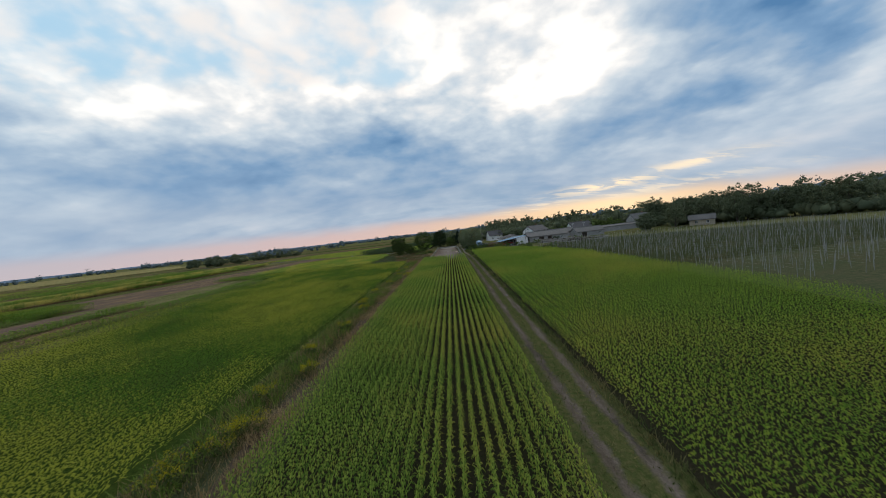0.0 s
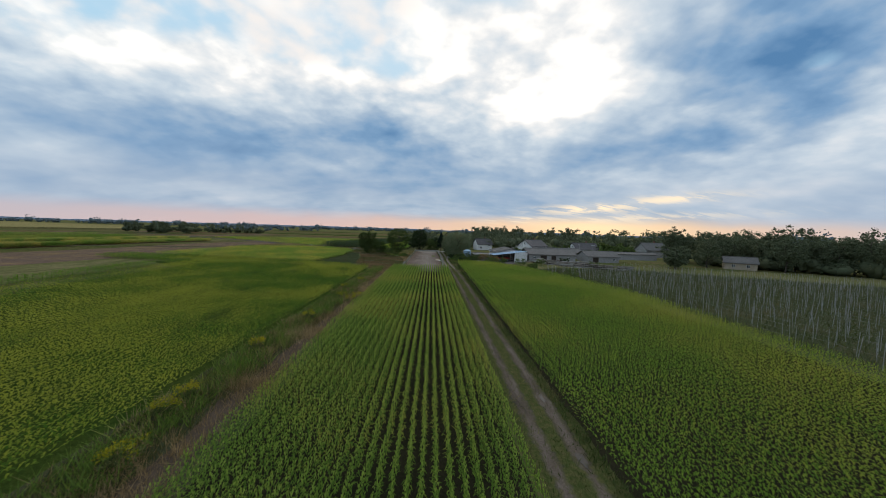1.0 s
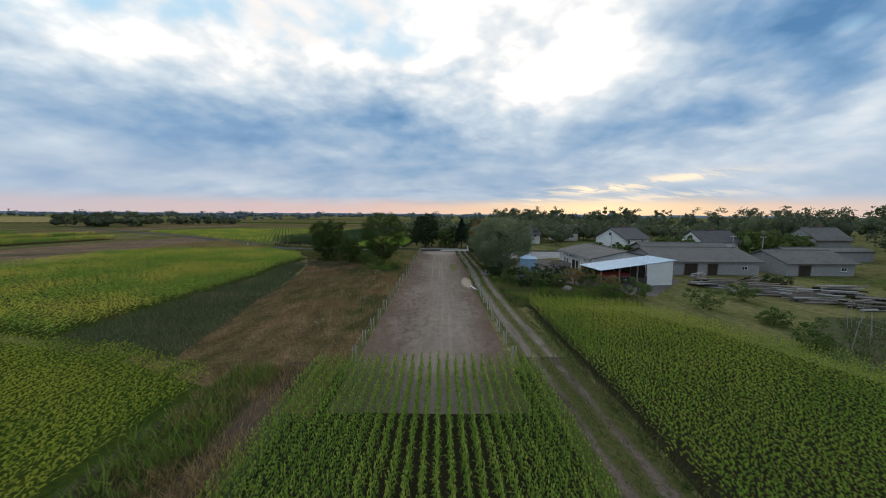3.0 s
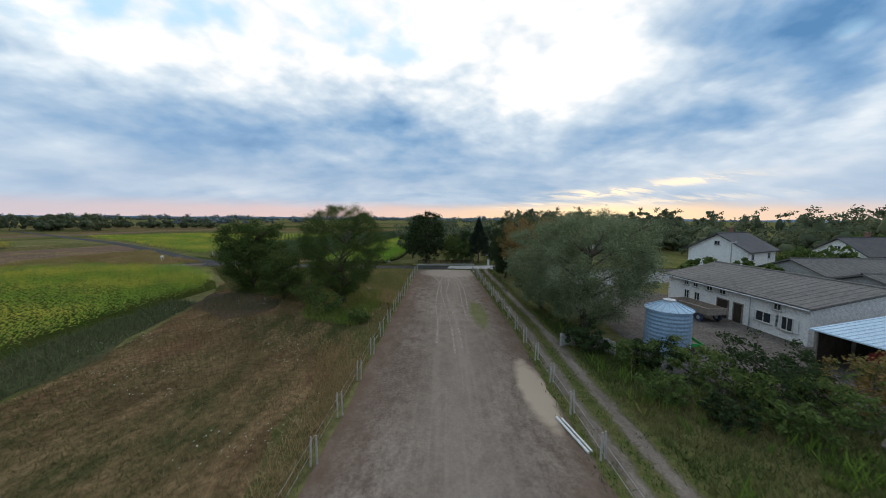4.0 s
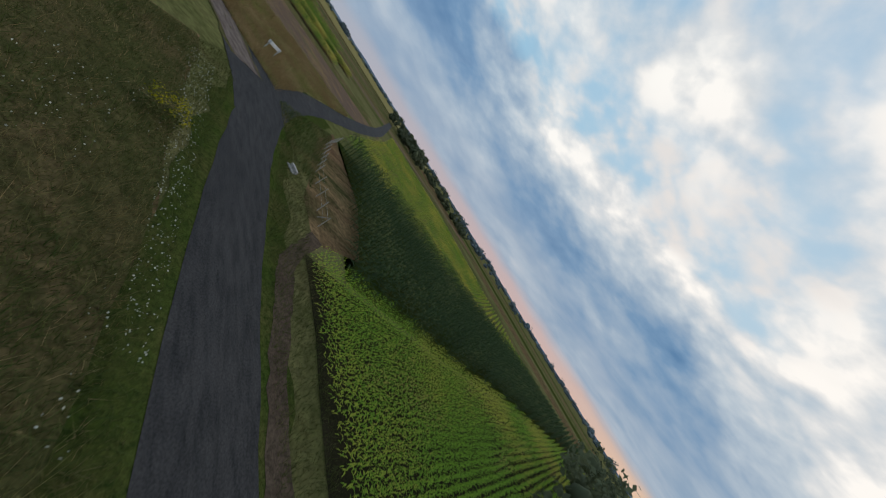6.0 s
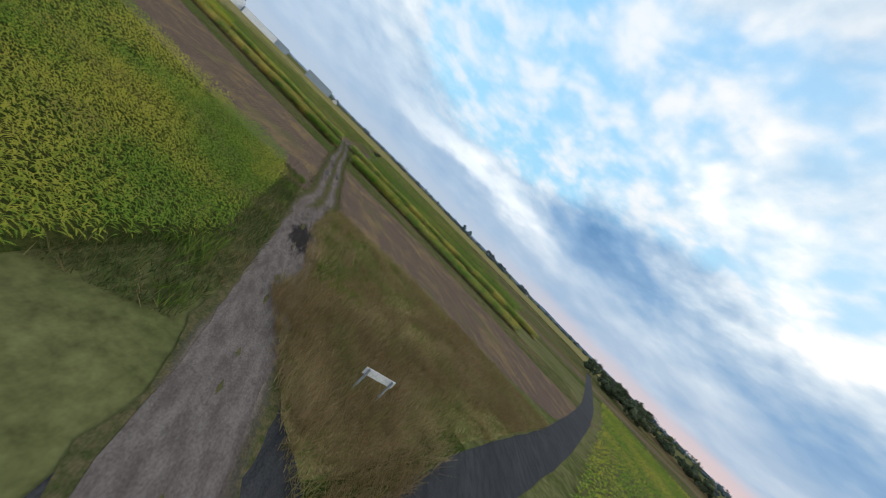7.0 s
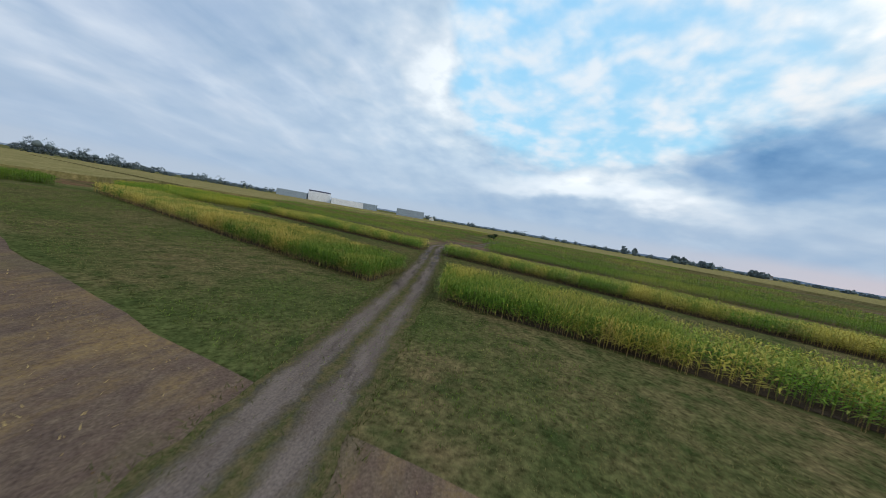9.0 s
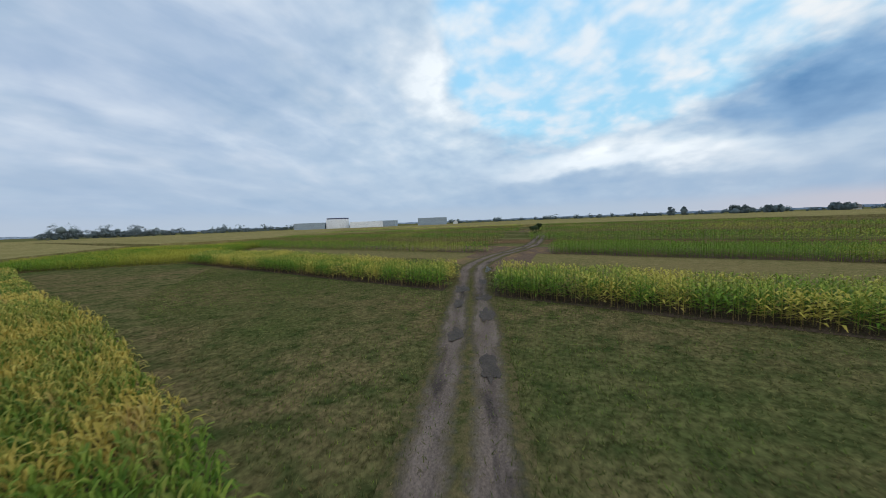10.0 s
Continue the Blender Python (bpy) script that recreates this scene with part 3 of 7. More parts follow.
M["bark"] = material("tree_bark", mottled((0.07, 0.056, 0.043), (0.05, 0.04, 0.031), (0.10, 0.085, 0.068), 2, 12), 0.9, 0.8, 25)
M["post"] = material("weathered_post", mottled((0.44, 0.42, 0.37), (0.36, 0.34, 0.30), (0.26, 0.24, 0.21), 1.5, 10), 0.8, 0.3, 30)
M["stake"] = material("grey_stake", mottled((0.36, 0.355, 0.335), (0.30, 0.29, 0.275), (0.23, 0.22, 0.205), 1.0, 8), 0.85, 0.2, 30)
M["metal"] = material("galvanised_metal", mottled((0.52, 0.55, 0.58), (0.45, 0.48, 0.51), (0.38, 0.40, 0.42), 1.0, 8), 0.45, 0.05, 20, metallic=0.6)
M["silo"] = material("blue_grey_silo_sheet", mottled((0.23, 0.34, 0.46), (0.28, 0.39, 0.50), (0.20, 0.28, 0.37), 0.8, 6), 0.45, 0.05, 20, metallic=0.2)
M["render_wall"] = material("pale_plaster", mottled((0.84, 0.83, 0.81), (0.78, 0.76, 0.74), (0.62, 0.60, 0.57), 0.4, 4), 0.9, 0.2, 20)
M["beige_wall"] = material("beige_plaster", mottled((0.44, 0.36, 0.265), (0.39, 0.32, 0.235), (0.33, 0.275, 0.205), 0.4, 4), 0.9, 0.2, 20)
M["grey_wall"] = material("grey_plaster", mottled((0.36, 0.35, 0.34), (0.31, 0.30, 0.29), (0.24, 0.23, 0.225), 0.4, 4), 0.9, 0.25, 20)
M["brick_wall"] = material("dull_red_wall", mottled((0.22, 0.11, 0.085), (0.26, 0.15, 0.11), (0.16, 0.10, 0.085), 0.6, 6), 0.9, 0.3, 25)
M["roof"] = material("grey_fibre_cement", mottled((0.135, 0.128, 0.122), (0.10, 0.097, 0.093), (0.175, 0.165, 0.155), 0.25, 2.5), 0.8, 0.2, 12)
M["roof_dark"] = material("dark_roof_tiles", mottled((0.085, 0.08, 0.085), (0.11, 0.10, 0.10), (0.06, 0.058, 0.06), 0.4, 5), 0.6, 0.3, 15)
M["roof_blue"] = material("pale_blue_sheet_roof", mottled((0.42, 0.55, 0.66), (0.48, 0.60, 0.70), (0.36, 0.47, 0.57), 0.3, 3), 0.4, 0.05, 10)
M["timber"] = material("weathered_timber", mottled((0.25, 0.21, 0.175), (0.34, 0.30, 0.26), (0.16, 0.13, 0.105), 1.0, 8), 0.9, 0.5, 20)
M["dark_wood"] = material("dark_wood", mottled((0.05, 0.038, 0.03), (0.07, 0.052, 0.04), (0.035, 0.028, 0.022), 1.0, 8), 0.8, 0.4, 20)
M["pane"] = material("window_glass", mottled((0.03, 0.035, 0.04), (0.045, 0.05, 0.055), (0.02, 0.024, 0.028), 1.0, 6), 0.12, spec=0.6)
M["white"] = material("white_paint", mottled((0.72, 0.72, 0.70), (0.66, 0.66, 0.64), (0.55, 0.55, 0.53), 1.0, 8), 0.6, 0.1, 20)
M["ink"] = material("printed_ink", mottled((0.06, 0.07, 0.12), (0.08, 0.09, 0.14), (0.05, 0.05, 0.08), 1.0, 8), 0.6)
M["red"] = material("red_paint", mottled((0.36, 0.05, 0.04), (0.30, 0.045, 0.04), (0.22, 0.05, 0.045), 1.0, 8), 0.5)
M["green_paint"] = material("bright_green_paint", mottled((0.05, 0.42, 0.10), (0.06, 0.36, 0.09), (0.04, 0.28, 0.07), 1.0, 8), 0.5)
M["sheet_white"] = material("pale_grey_cladding", mottled((0.74, 0.77, 0.80), (0.68, 0.71, 0.75), (0.62, 0.65, 0.69), 0.02, 0.2), 0.6)
M["sheet_grey"] = material("grey_blue_cladding", mottled((0.30, 0.36, 0.42), (0.27, 0.33, 0.39), (0.25, 0.30, 0.35), 0.02, 0.2), 0.6)
M["stone"] = material("field_stone", mottled((0.20, 0.175, 0.15), (0.16, 0.14, 0.12), (0.25, 0.225, 0.19), 1.5, 8), 0.9, 0.5, 12)


# ---- mesh helpers ----
def part(name, bm, mat, parent=None, label=""):
    me = bpy.data.meshes.new(name)
    bm.to_mesh(me)
    bm.free()
    me.materials.append(M[mat])
    ob = new(name, me)
    if parent is not None:
        ob.parent = parent
    if label:
        ob["label"] = label
    return ob


def arrays(name, verts, faces, mat, smooth=False):
    """A mesh object from numpy vertices and a list of equal-length face arrays."""
    me = bpy.data.meshes.new(name)
    verts = np.asarray(verts, dtype=np.float32).reshape(-1, 3)
    faces = [np.asarray(f, dtype=np.int32) for f in faces if len(f)]
    loops = np.concatenate([f.ravel() for f in faces])
    sizes = np.concatenate([np.full(len(f), f.shape[1], dtype=np.int32) for f in faces])
    starts = np.concatenate([[0], np.cumsum(sizes)[:-1]]).astype(np.int32)
    me.vertices.add(len(verts))
    me.vertices.foreach_set("co", verts.ravel())
    me.loops.add(len(loops))
    me.loops.foreach_set("vertex_index", loops)
    me.polygons.add(len(sizes))
    me.polygons.foreach_set("loop_start", starts)
    me.polygons.foreach_set("loop_total", sizes)
    if smooth:
        me.polygons.foreach_set("use_smooth", np.ones(len(sizes), dtype=bool))
    me.update(calc_edges=True)
    me.materials.append(M[mat])
    return new(name, me)


def box(bm, x0, y0, z0, x1, y1, z1):
    vs = [bm.verts.new((x, y, z)) for z in (z0, z1) for x, y in ((x0, y0), (x1, y0), (x1, y1), (x0, y1))]
    for f in ((3, 2, 1, 0), (4, 5, 6, 7), (0, 1, 5, 4), (1, 2, 6, 5), (2, 3, 7, 6), (3, 0, 4, 7)):
        bm.faces.new([vs[i] for i in f])
    return vs


def soft_box(bm, x0, y0, z0, x1, y1, z1, r=0.02):
    vs = box(bm, x0, y0, z0, x1, y1, z1)
    edges = list({e for v in vs for e in v.link_edges})
    bmesh.ops.bevel(bm, geom=edges, offset=r, segments=1, affect="EDGES")


def rod(bm, a, b, r0, r1=None, n=6):
    """A tapered round rod from a to b."""
    a, b = Vector(a), Vector(b)
    r1 = r0 if r1 is None else r1
    d = (b - a).normalized()
    u = d.orthogonal().normalized()
    w = d.cross(u)
    rings = []
    for p, r in ((a, r0), (b, r1)):
        rings.append([bm.verts.new(p + (u * math.cos(k) + w * math.sin(k)) * r) for k in (2 * math.pi * i / n for i in range(n))])
    for i in range(n):
        bm.faces.new((rings[0][i], rings[0][(i + 1) % n], rings[1][(i + 1) % n], rings[1][i]))
    bm.faces.new(list(reversed(rings[0])))
    bm.faces.new(rings[1])


def thing(name, x, y, z=0.0, rz=0.0, label="", category="", group="", kind=""):
    ob = new(name)
    ob.matrix_world = pose(x, y, z, 0, 0, rz)
    return tagged(ob, label, category, group, kind)


def inside(px, py, poly):
    """Which of the points lie in the polygon."""
    ins = np.zeros(len(px), dtype=bool)
    for (xa, ya), (xb, yb) in zip(poly, poly[1:] + poly[:1]):
        cross = (ya > py) != (yb > py)
        with np.errstate(divide="ignore", invalid="ignore"):
            xi = (xb - xa) * (py - ya) / (yb - ya) + xa
        ins ^= cross & (px < xi)
    return ins


def ragged(poly, step=3.0, amp=0.35, seed=1):
    """A polygon's outline with more points, moved a little to and fro."""
    out = []
    for (xa, ya), (xb, yb) in zip(poly, poly[1:] + poly[:1]):
        n = max(1, min(60, int(math.hypot(xb - xa, yb - ya) / step)))
        for i in range(n):
            k = i / n
            px, py = xa + (xb - xa) * k, ya + (yb - ya) * k
            v = noise.noise_vector((px * 0.21 + seed, py * 0.21, seed * 7.3))
            w = noise.noise_vector((px * 0.9 + seed, py * 0.9, seed * 3.1))
            out.append((px + amp * (v.x + 0.5 * w.x), py + amp * (v.y + 0.5 * w.y)))
    return out


LEVELS = {}


def sheet(name, poly, z, mat, label, category="ground", step=3.0, amp=0.35, kind="structure"):
    """A patch of ground, 3 cm or so thick, over the sheet below it."""
    LEVELS[z] = LEVELS.get(z, 0) + 1
    z += 0.0017 * (LEVELS[z] % 9)
    bm = bmesh.new()
    vs = [bm.verts.new((x, y, z)) for x, y in ragged(poly, step, amp, len(name))]
    f = bm.faces.new(vs)
    if f.normal.z < 0 or f.calc_area() and sum((a.co.x * b.co.y - b.co.x * a.co.y) for a, b in zip(vs, vs[1:] + vs[:1])) < 0:
        f.normal_flip()
    bmesh.ops.triangulate(bm, faces=[f])
    return tagged(part(name, bm, mat), label, category, "", kind)


def curve_points(points, per=8):
    """Points along a smooth line through the given ones."""
    P = [Vector((*p, 0)) if len(p) == 2 else Vector(p) for p in points]
    P = [2 * P[0] - P[1]] + P + [2 * P[-1] - P[-2]]
    out = []
    for i in range(1, len(P) - 2):
        for k in range(per):
            s = k / per
            a, b, c, d = P[i - 1:i + 3]
            out.append(0.5 * ((2 * b) + (c - a) * s + (2 * a - 5 * b + 4 * c - d) * s * s + (3 * b - a - 3 * c + d) * s ** 3))
    return out + [P[-2]]


def ribbon(name, points, width, z, mat, label, category, offset=0.0, wobble=0.15, per=10, kind="structure", crown=0.0, profile=None):
    """A strip of ground along a line, its edges a little uneven; profile: (across, height) from left to right."""
    bm = bmesh.new()
    uv = bm.loops.layers.uv.new("UVMap")
    line = curve_points(points, per)
    prof = profile or ((width / 2, 0.0), (0.0, crown), (-width / 2, 0.0))
    last, run = None, 0.0
    for i, p in enumerate(line):
        d = (line[min(i + 1, len(line) - 1)] - line[max(i - 1, 0)]).normalized()
        s = Vector((-d.y, d.x, 0))
        run += (p - line[max(i - 1, 0)]).length
        wob = [wobble * (noise.noise((p.x * 0.35 + 9 * j, p.y * 0.35, offset * 3 + j)) + 0.6 * noise.noise((p.x * 1.7 + 9 * j, p.y * 1.7, offset * 3 + j))) for j in (0, 1)]
        row = []
        for k, (u, h) in enumerate(prof):
            o = u + (wob[0] if k == 0 else -wob[1] if k == len(prof) - 1 else 0.0)
            bump = 0.02 * noise.noise((p.x * 0.8, p.y * 0.8, u * 2)) if profile else 0.0
            row.append((bm.verts.new(p + s * (offset + o) + Vector((0, 0, z + h + bump))), (o, run)))
        if last:
            for k in range(len(prof) - 1):
                q = (last[k], last[k + 1], row[k + 1], row[k])
                f = bm.faces.new([w[0] for w in q])
                for lp, w in zip(f.loops, q):
                    lp[uv].uv = w[1]
        last = row
    bm.normal_update()
    if sum(f.normal.z for f in bm.faces) < 0:
        bmesh.ops.reverse_faces(bm, faces=bm.faces)
    return tagged(part(name, bm, mat), label, category, "", kind)


# ---- plants in number ----
RNG = np.random.default_rng(7)


def rows_in(poly, angle, spacing, step, jitter=0.06):
    """Places along rows that fill a polygon; angle: of the rows from +y, in degrees, to the left."""
    a = radians(angle)
    d, s = np.array([-math.sin(a), math.cos(a)]), np.array([math.cos(a), math.sin(a)])
    P = np.array(poly)
    u, v = P @ s, P @ d
    gu = np.arange(u.min(), u.max(), spacing)
    gv = np.arange(v.min(), v.max(), step)
    U, V = np.meshgrid(gu, gv)
    U = (U + RNG.normal(0, jitter, U.shape)).ravel()
    V = (V + RNG.uniform(-step / 2, step / 2, V.shape)).ravel()
    x, y = U * s[0] + V * d[0], U * s[1] + V * d[1]
    k = inside(x, y, poly)
    return x[k], y[k]


def scatter(poly, density):
    P = np.array(poly)
    lo, hi = P.min(0), P.max(0)
    n = int((hi - lo).prod() * density)
    x, y = RNG.uniform(lo[0], hi[0], n), RNG.uniform(lo[1], hi[1], n)
    k = inside(x, y, poly)
    return x[k], y[k]


def smooth_noise(x, y, scale, seed=0.0):
    """A cheap smooth field from -1 to 1."""
    a = np.sin(x * scale + 1.7 * seed + 2.1 * np.sin(y * scale * 0.7 + seed))
    b = np.sin(y * scale * 1.13 + 0.6 * seed + 1.9 * np.sin(x * scale * 0.6 - seed))
    return 0.5 * (a + b)


def maize(name, x, y, mat, height=2.0, leaves=6, fine=True, size=1.0, tassel=True, low=0.18, wide=0.085, spread=1.0, row=None, stalk=True, waves=1.0):
    """Standing maize: a stalk, arching leaves and a tassel for each plant, in one mesh."""
    n = len(x)
    h = height * (1 + 0.05 * waves * smooth_noise(x, y, 0.35 * waves, 2) + 0.07 * smooth_noise(x, y, 0.13, 5) + 0.04 * smooth_noise(x, y, 1.1, 8) + RNG.normal(0, 0.03, n))
    V, Q, T = [], [], []
    base = 0

    def add(v, quads, tris):
        nonlocal base
        count, per = v.shape[0], v.shape[1]
        off = base + np.arange(count)[:, None] * per
        for q in quads:
            Q.append(off + np.array(q)[None, :])
        for q in tris:
            T.append(off + np.array(q)[None, :])
        V.append(v.reshape(-1, 3))
        base += count * per
    turn = RNG.uniform(0, math.pi, n)
    for i in range(leaves):
        az = (turn if row is None else radians(row + 90)) + i * math.pi + RNG.normal(0, 0.5 if row is None else 0.75, n)
        f = (i + 0.5) / leaves
        z0 = h * (low + (0.92 - low) * f)
        ln = size * (0.85 - 0.35 * abs(f - 0.45)) * RNG.uniform(0.75, 1.2, n)
        up = (0.5 if fine else 0.25) + 0.5 * f
        out = np.stack([np.cos(az), np.sin(az), np.zeros(n)], 1) * spread * (1.3 - 0.75 * f)
        side = np.stack([-np.sin(az), np.cos(az), np.zeros(n)], 1)
        p = np.stack([x, y, z0], 1)
        w = wide * RNG.uniform(0.8, 1.25, n)
        Z = np.zeros((n, 3))
        Z[:, 2] = 1
        droop = RNG.uniform(-0.25, 0.1, n)[:, None]
        if fine:
            p1 = p + out * (0.35 * ln)[:, None] + Z * (up * 0.42 * ln)[:, None]
            p2 = p + out * (0.70 * ln)[:, None] + Z * ((up * 0.52) * ln)[:, None] + Z * droop * 0.5 * ln[:, None]
            p3 = p + out * (0.98 * ln)[:, None] + Z * ((up * 0.30) * ln)[:, None] + Z * droop * 1.4 * ln[:, None]
            v = np.stack([p - side * (w * .3)[:, None], p + side * (w * .3)[:, None], p1 - side * (w * .5)[:, None], p1 + side * (w * .5)[:, None],
                          p2 - side * (w * .42)[:, None], p2 + side * (w * .42)[:, None], p3], 1)
            add(v, [(0, 1, 3, 2), (2, 3, 5, 4)], [(4, 5, 6)])
        else:
            w = w * 1.4
            p1 = p + out * (0.5 * ln)[:, None] + Z * (up * 0.5 * ln)[:, None]
            p3 = p + out * (0.98 * ln)[:, None] + Z * ((up * 0.25) * ln)[:, None] + Z * droop * ln[:, None]
            v = np.stack([p, p1 - side * (w * .5)[:, None], p3, p1 + side * (w * .5)[:, None]], 1)
            add(v, [], [(0, 1, 3), (1, 2, 3)])
    a = RNG.uniform(0, math.pi, n)
    s = np.stack([np.cos(a), np.sin(a), np.zeros(n)], 1) * 0.018 * size
    p = np.stack([x, y, np.zeros(n)], 1)
    t = np.stack([x, y, h * 0.95], 1)
    if stalk:
        add(np.stack([p - s, p + s, t + s * .6, t - s * .6], 1), [(0, 1, 2, 3)], [])
    if tassel:
        lean = RNG.normal(0, 0.07, (n, 2))
        tip = np.stack([x + lean[:, 0], y + lean[:, 1], h * 1.12], 1)
        add(np.stack([t - s * 1.6, t + s * 1.6, tip], 1), [], [(0, 1, 2)])
        if fine:
            for q in (0.0, 2.1, 4.2):
                b = np.stack([x + 0.13 * np.cos(a + q), y + 0.13 * np.sin(a + q), h * 1.06], 1)
                add(np.stack([t - s * 0.8, t + s * 0.8, b], 1), [], [(0, 1, 2)])
    ob = arrays(name, np.concatenate(V), [np.concatenate(Q) if Q else [], np.concatenate(T) if T else []], mat)
    return ob


def blades(name, x, y, mat, height=0.4, width=0.03, lean=0.35, z=0.0, tuft=1, spread=0.1):
    """Grass: one bent blade to each place, in one mesh."""
    x, y = np.repeat(x, tuft), np.repeat(y, tuft)
    n = len(x)
    if tuft > 1:
        x, y = x + RNG.normal(0, spread, n), y + RNG.normal(0, spread, n)
    h = height * RNG.uniform(0.5, 1.4, n)
    az = RNG.uniform(0, 2 * math.pi, n)
    s = np.stack([np.cos(az), np.sin(az), np.zeros(n)], 1) * width
    o = RNG.normal(0, lean, (n, 2)) * h[:, None]
    p = np.stack([x, y, np.full(n, z)], 1)
    tip = p + np.stack([o[:, 0], o[:, 1], h], 1)
    v = np.stack([p - s, p + s, tip], 1).reshape(-1, 3)
    f = np.arange(3 * n).reshape(-1, 3)
    return arrays(name, v, [f], mat)


def bloom(name, x, y, z, mat, size=0.06):
    """Small flat flower heads, in one mesh."""
    n = len(x)
    c = np.stack([x, y, z], 1)
    a = RNG.normal(0, 1, (n, 3))
    a[:, 2] += 1.0
    b = np.cross(a, RNG.normal(0, 1, (n, 3)))
    b /= np.linalg.norm(b, axis=1)[:, None]
    d = np.cross(a / np.linalg.norm(a, axis=1)[:, None], b)
    sz = size * RNG.uniform(0.5, 1.3, n)[:, None]
    v = np.stack([c - b * sz, c - d * sz, c + b * sz, c + d * sz], 1).reshape(-1, 3)
    return arrays(name, v, [np.arange(4 * n).reshape(-1, 4)], mat)


def leaf_cloud(centres, radii, per, size, flat=0.75, droop=0.0, up=0.15, slim=0.55):
    """Leaves gathered in clumps: quads round each centre."""
    c = np.repeat(np.asarray(centres), per, axis=0)
    r = np.repeat(np.asarray(radii), per)
    n = len(c)
    d = RNG.normal(0, 1, (n, 3))
    d /= np.linalg.norm(d, axis=1)[:, None]
    rad = RNG.uniform(0.0, 1.0, n) ** 0.6
    p = c + d * (r * rad)[:, None] * np.array([1, 1, flat])
    p[:, 2] -= droop * r * RNG.uniform(0, 1, n)
    a = d + RNG.normal(0, 0.7, (n, 3))
    a[:, 2] += up
    a /= np.linalg.norm(a, axis=1)[:, None]
    b = np.cross(a, RNG.normal(0, 1, (n, 3)))
    b /= np.linalg.norm(b, axis=1)[:, None]
    e = np.cross(a, b)
    s = (size * RNG.uniform(0.6, 1.3, n))[:, None]
    v = np.stack([p - b * s, p - e * s * slim, p + b * s, p + e * s * slim], 1).reshape(-1, 3)
    return v, np.arange(4 * n).reshape(-1, 4)


def lumps(centres, radii, flat=0.8):
    """Rough inner bodies of leaf clumps: dented twenty-sided solids."""
    g = (1 + 5 ** 0.5) / 2
    base = np.array([(-1, g, 0), (1, g, 0), (-1, -g, 0), (1, -g, 0), (0, -1, g), (0, 1, g), (0, -1, -g), (0, 1, -g), (g, 0, -1), (g, 0, 1), (-g, 0, -1), (-g, 0, 1)]) / math.hypot(1, g)
    near = np.linalg.norm(base[:, None] - base[None], axis=2)
    edge = near < near[near > 0].min() * 1.1
    tri = []
    for a, b, c in triples(12):
        if edge[a, b] and edge[b, c] and edge[a, c]:
            out = np.dot(np.cross(base[b] - base[a], base[c] - base[a]), base[a]) > 0
            tri.append((a, b, c) if out else (a, c, b))
    c, r = np.asarray(centres), np.asarray(radii)
    n = len(c)
    if r.ndim == 1:
        r = r[:, None] * np.array([1, 1, flat])
    v = c[:, None] + base[None] * r[:, None, :] * RNG.uniform(0.7, 1.15, (n, 12, 1))
    f = np.array(tri)[None] + (np.arange(n) * 12)[:, None, None]
    return v.reshape(-1, 3), f.reshape(-1, 3)


def triples(n):
    return [(a, b, c) for a in range(n) for b in range(a + 1, n) for c in range(b + 1, n)]


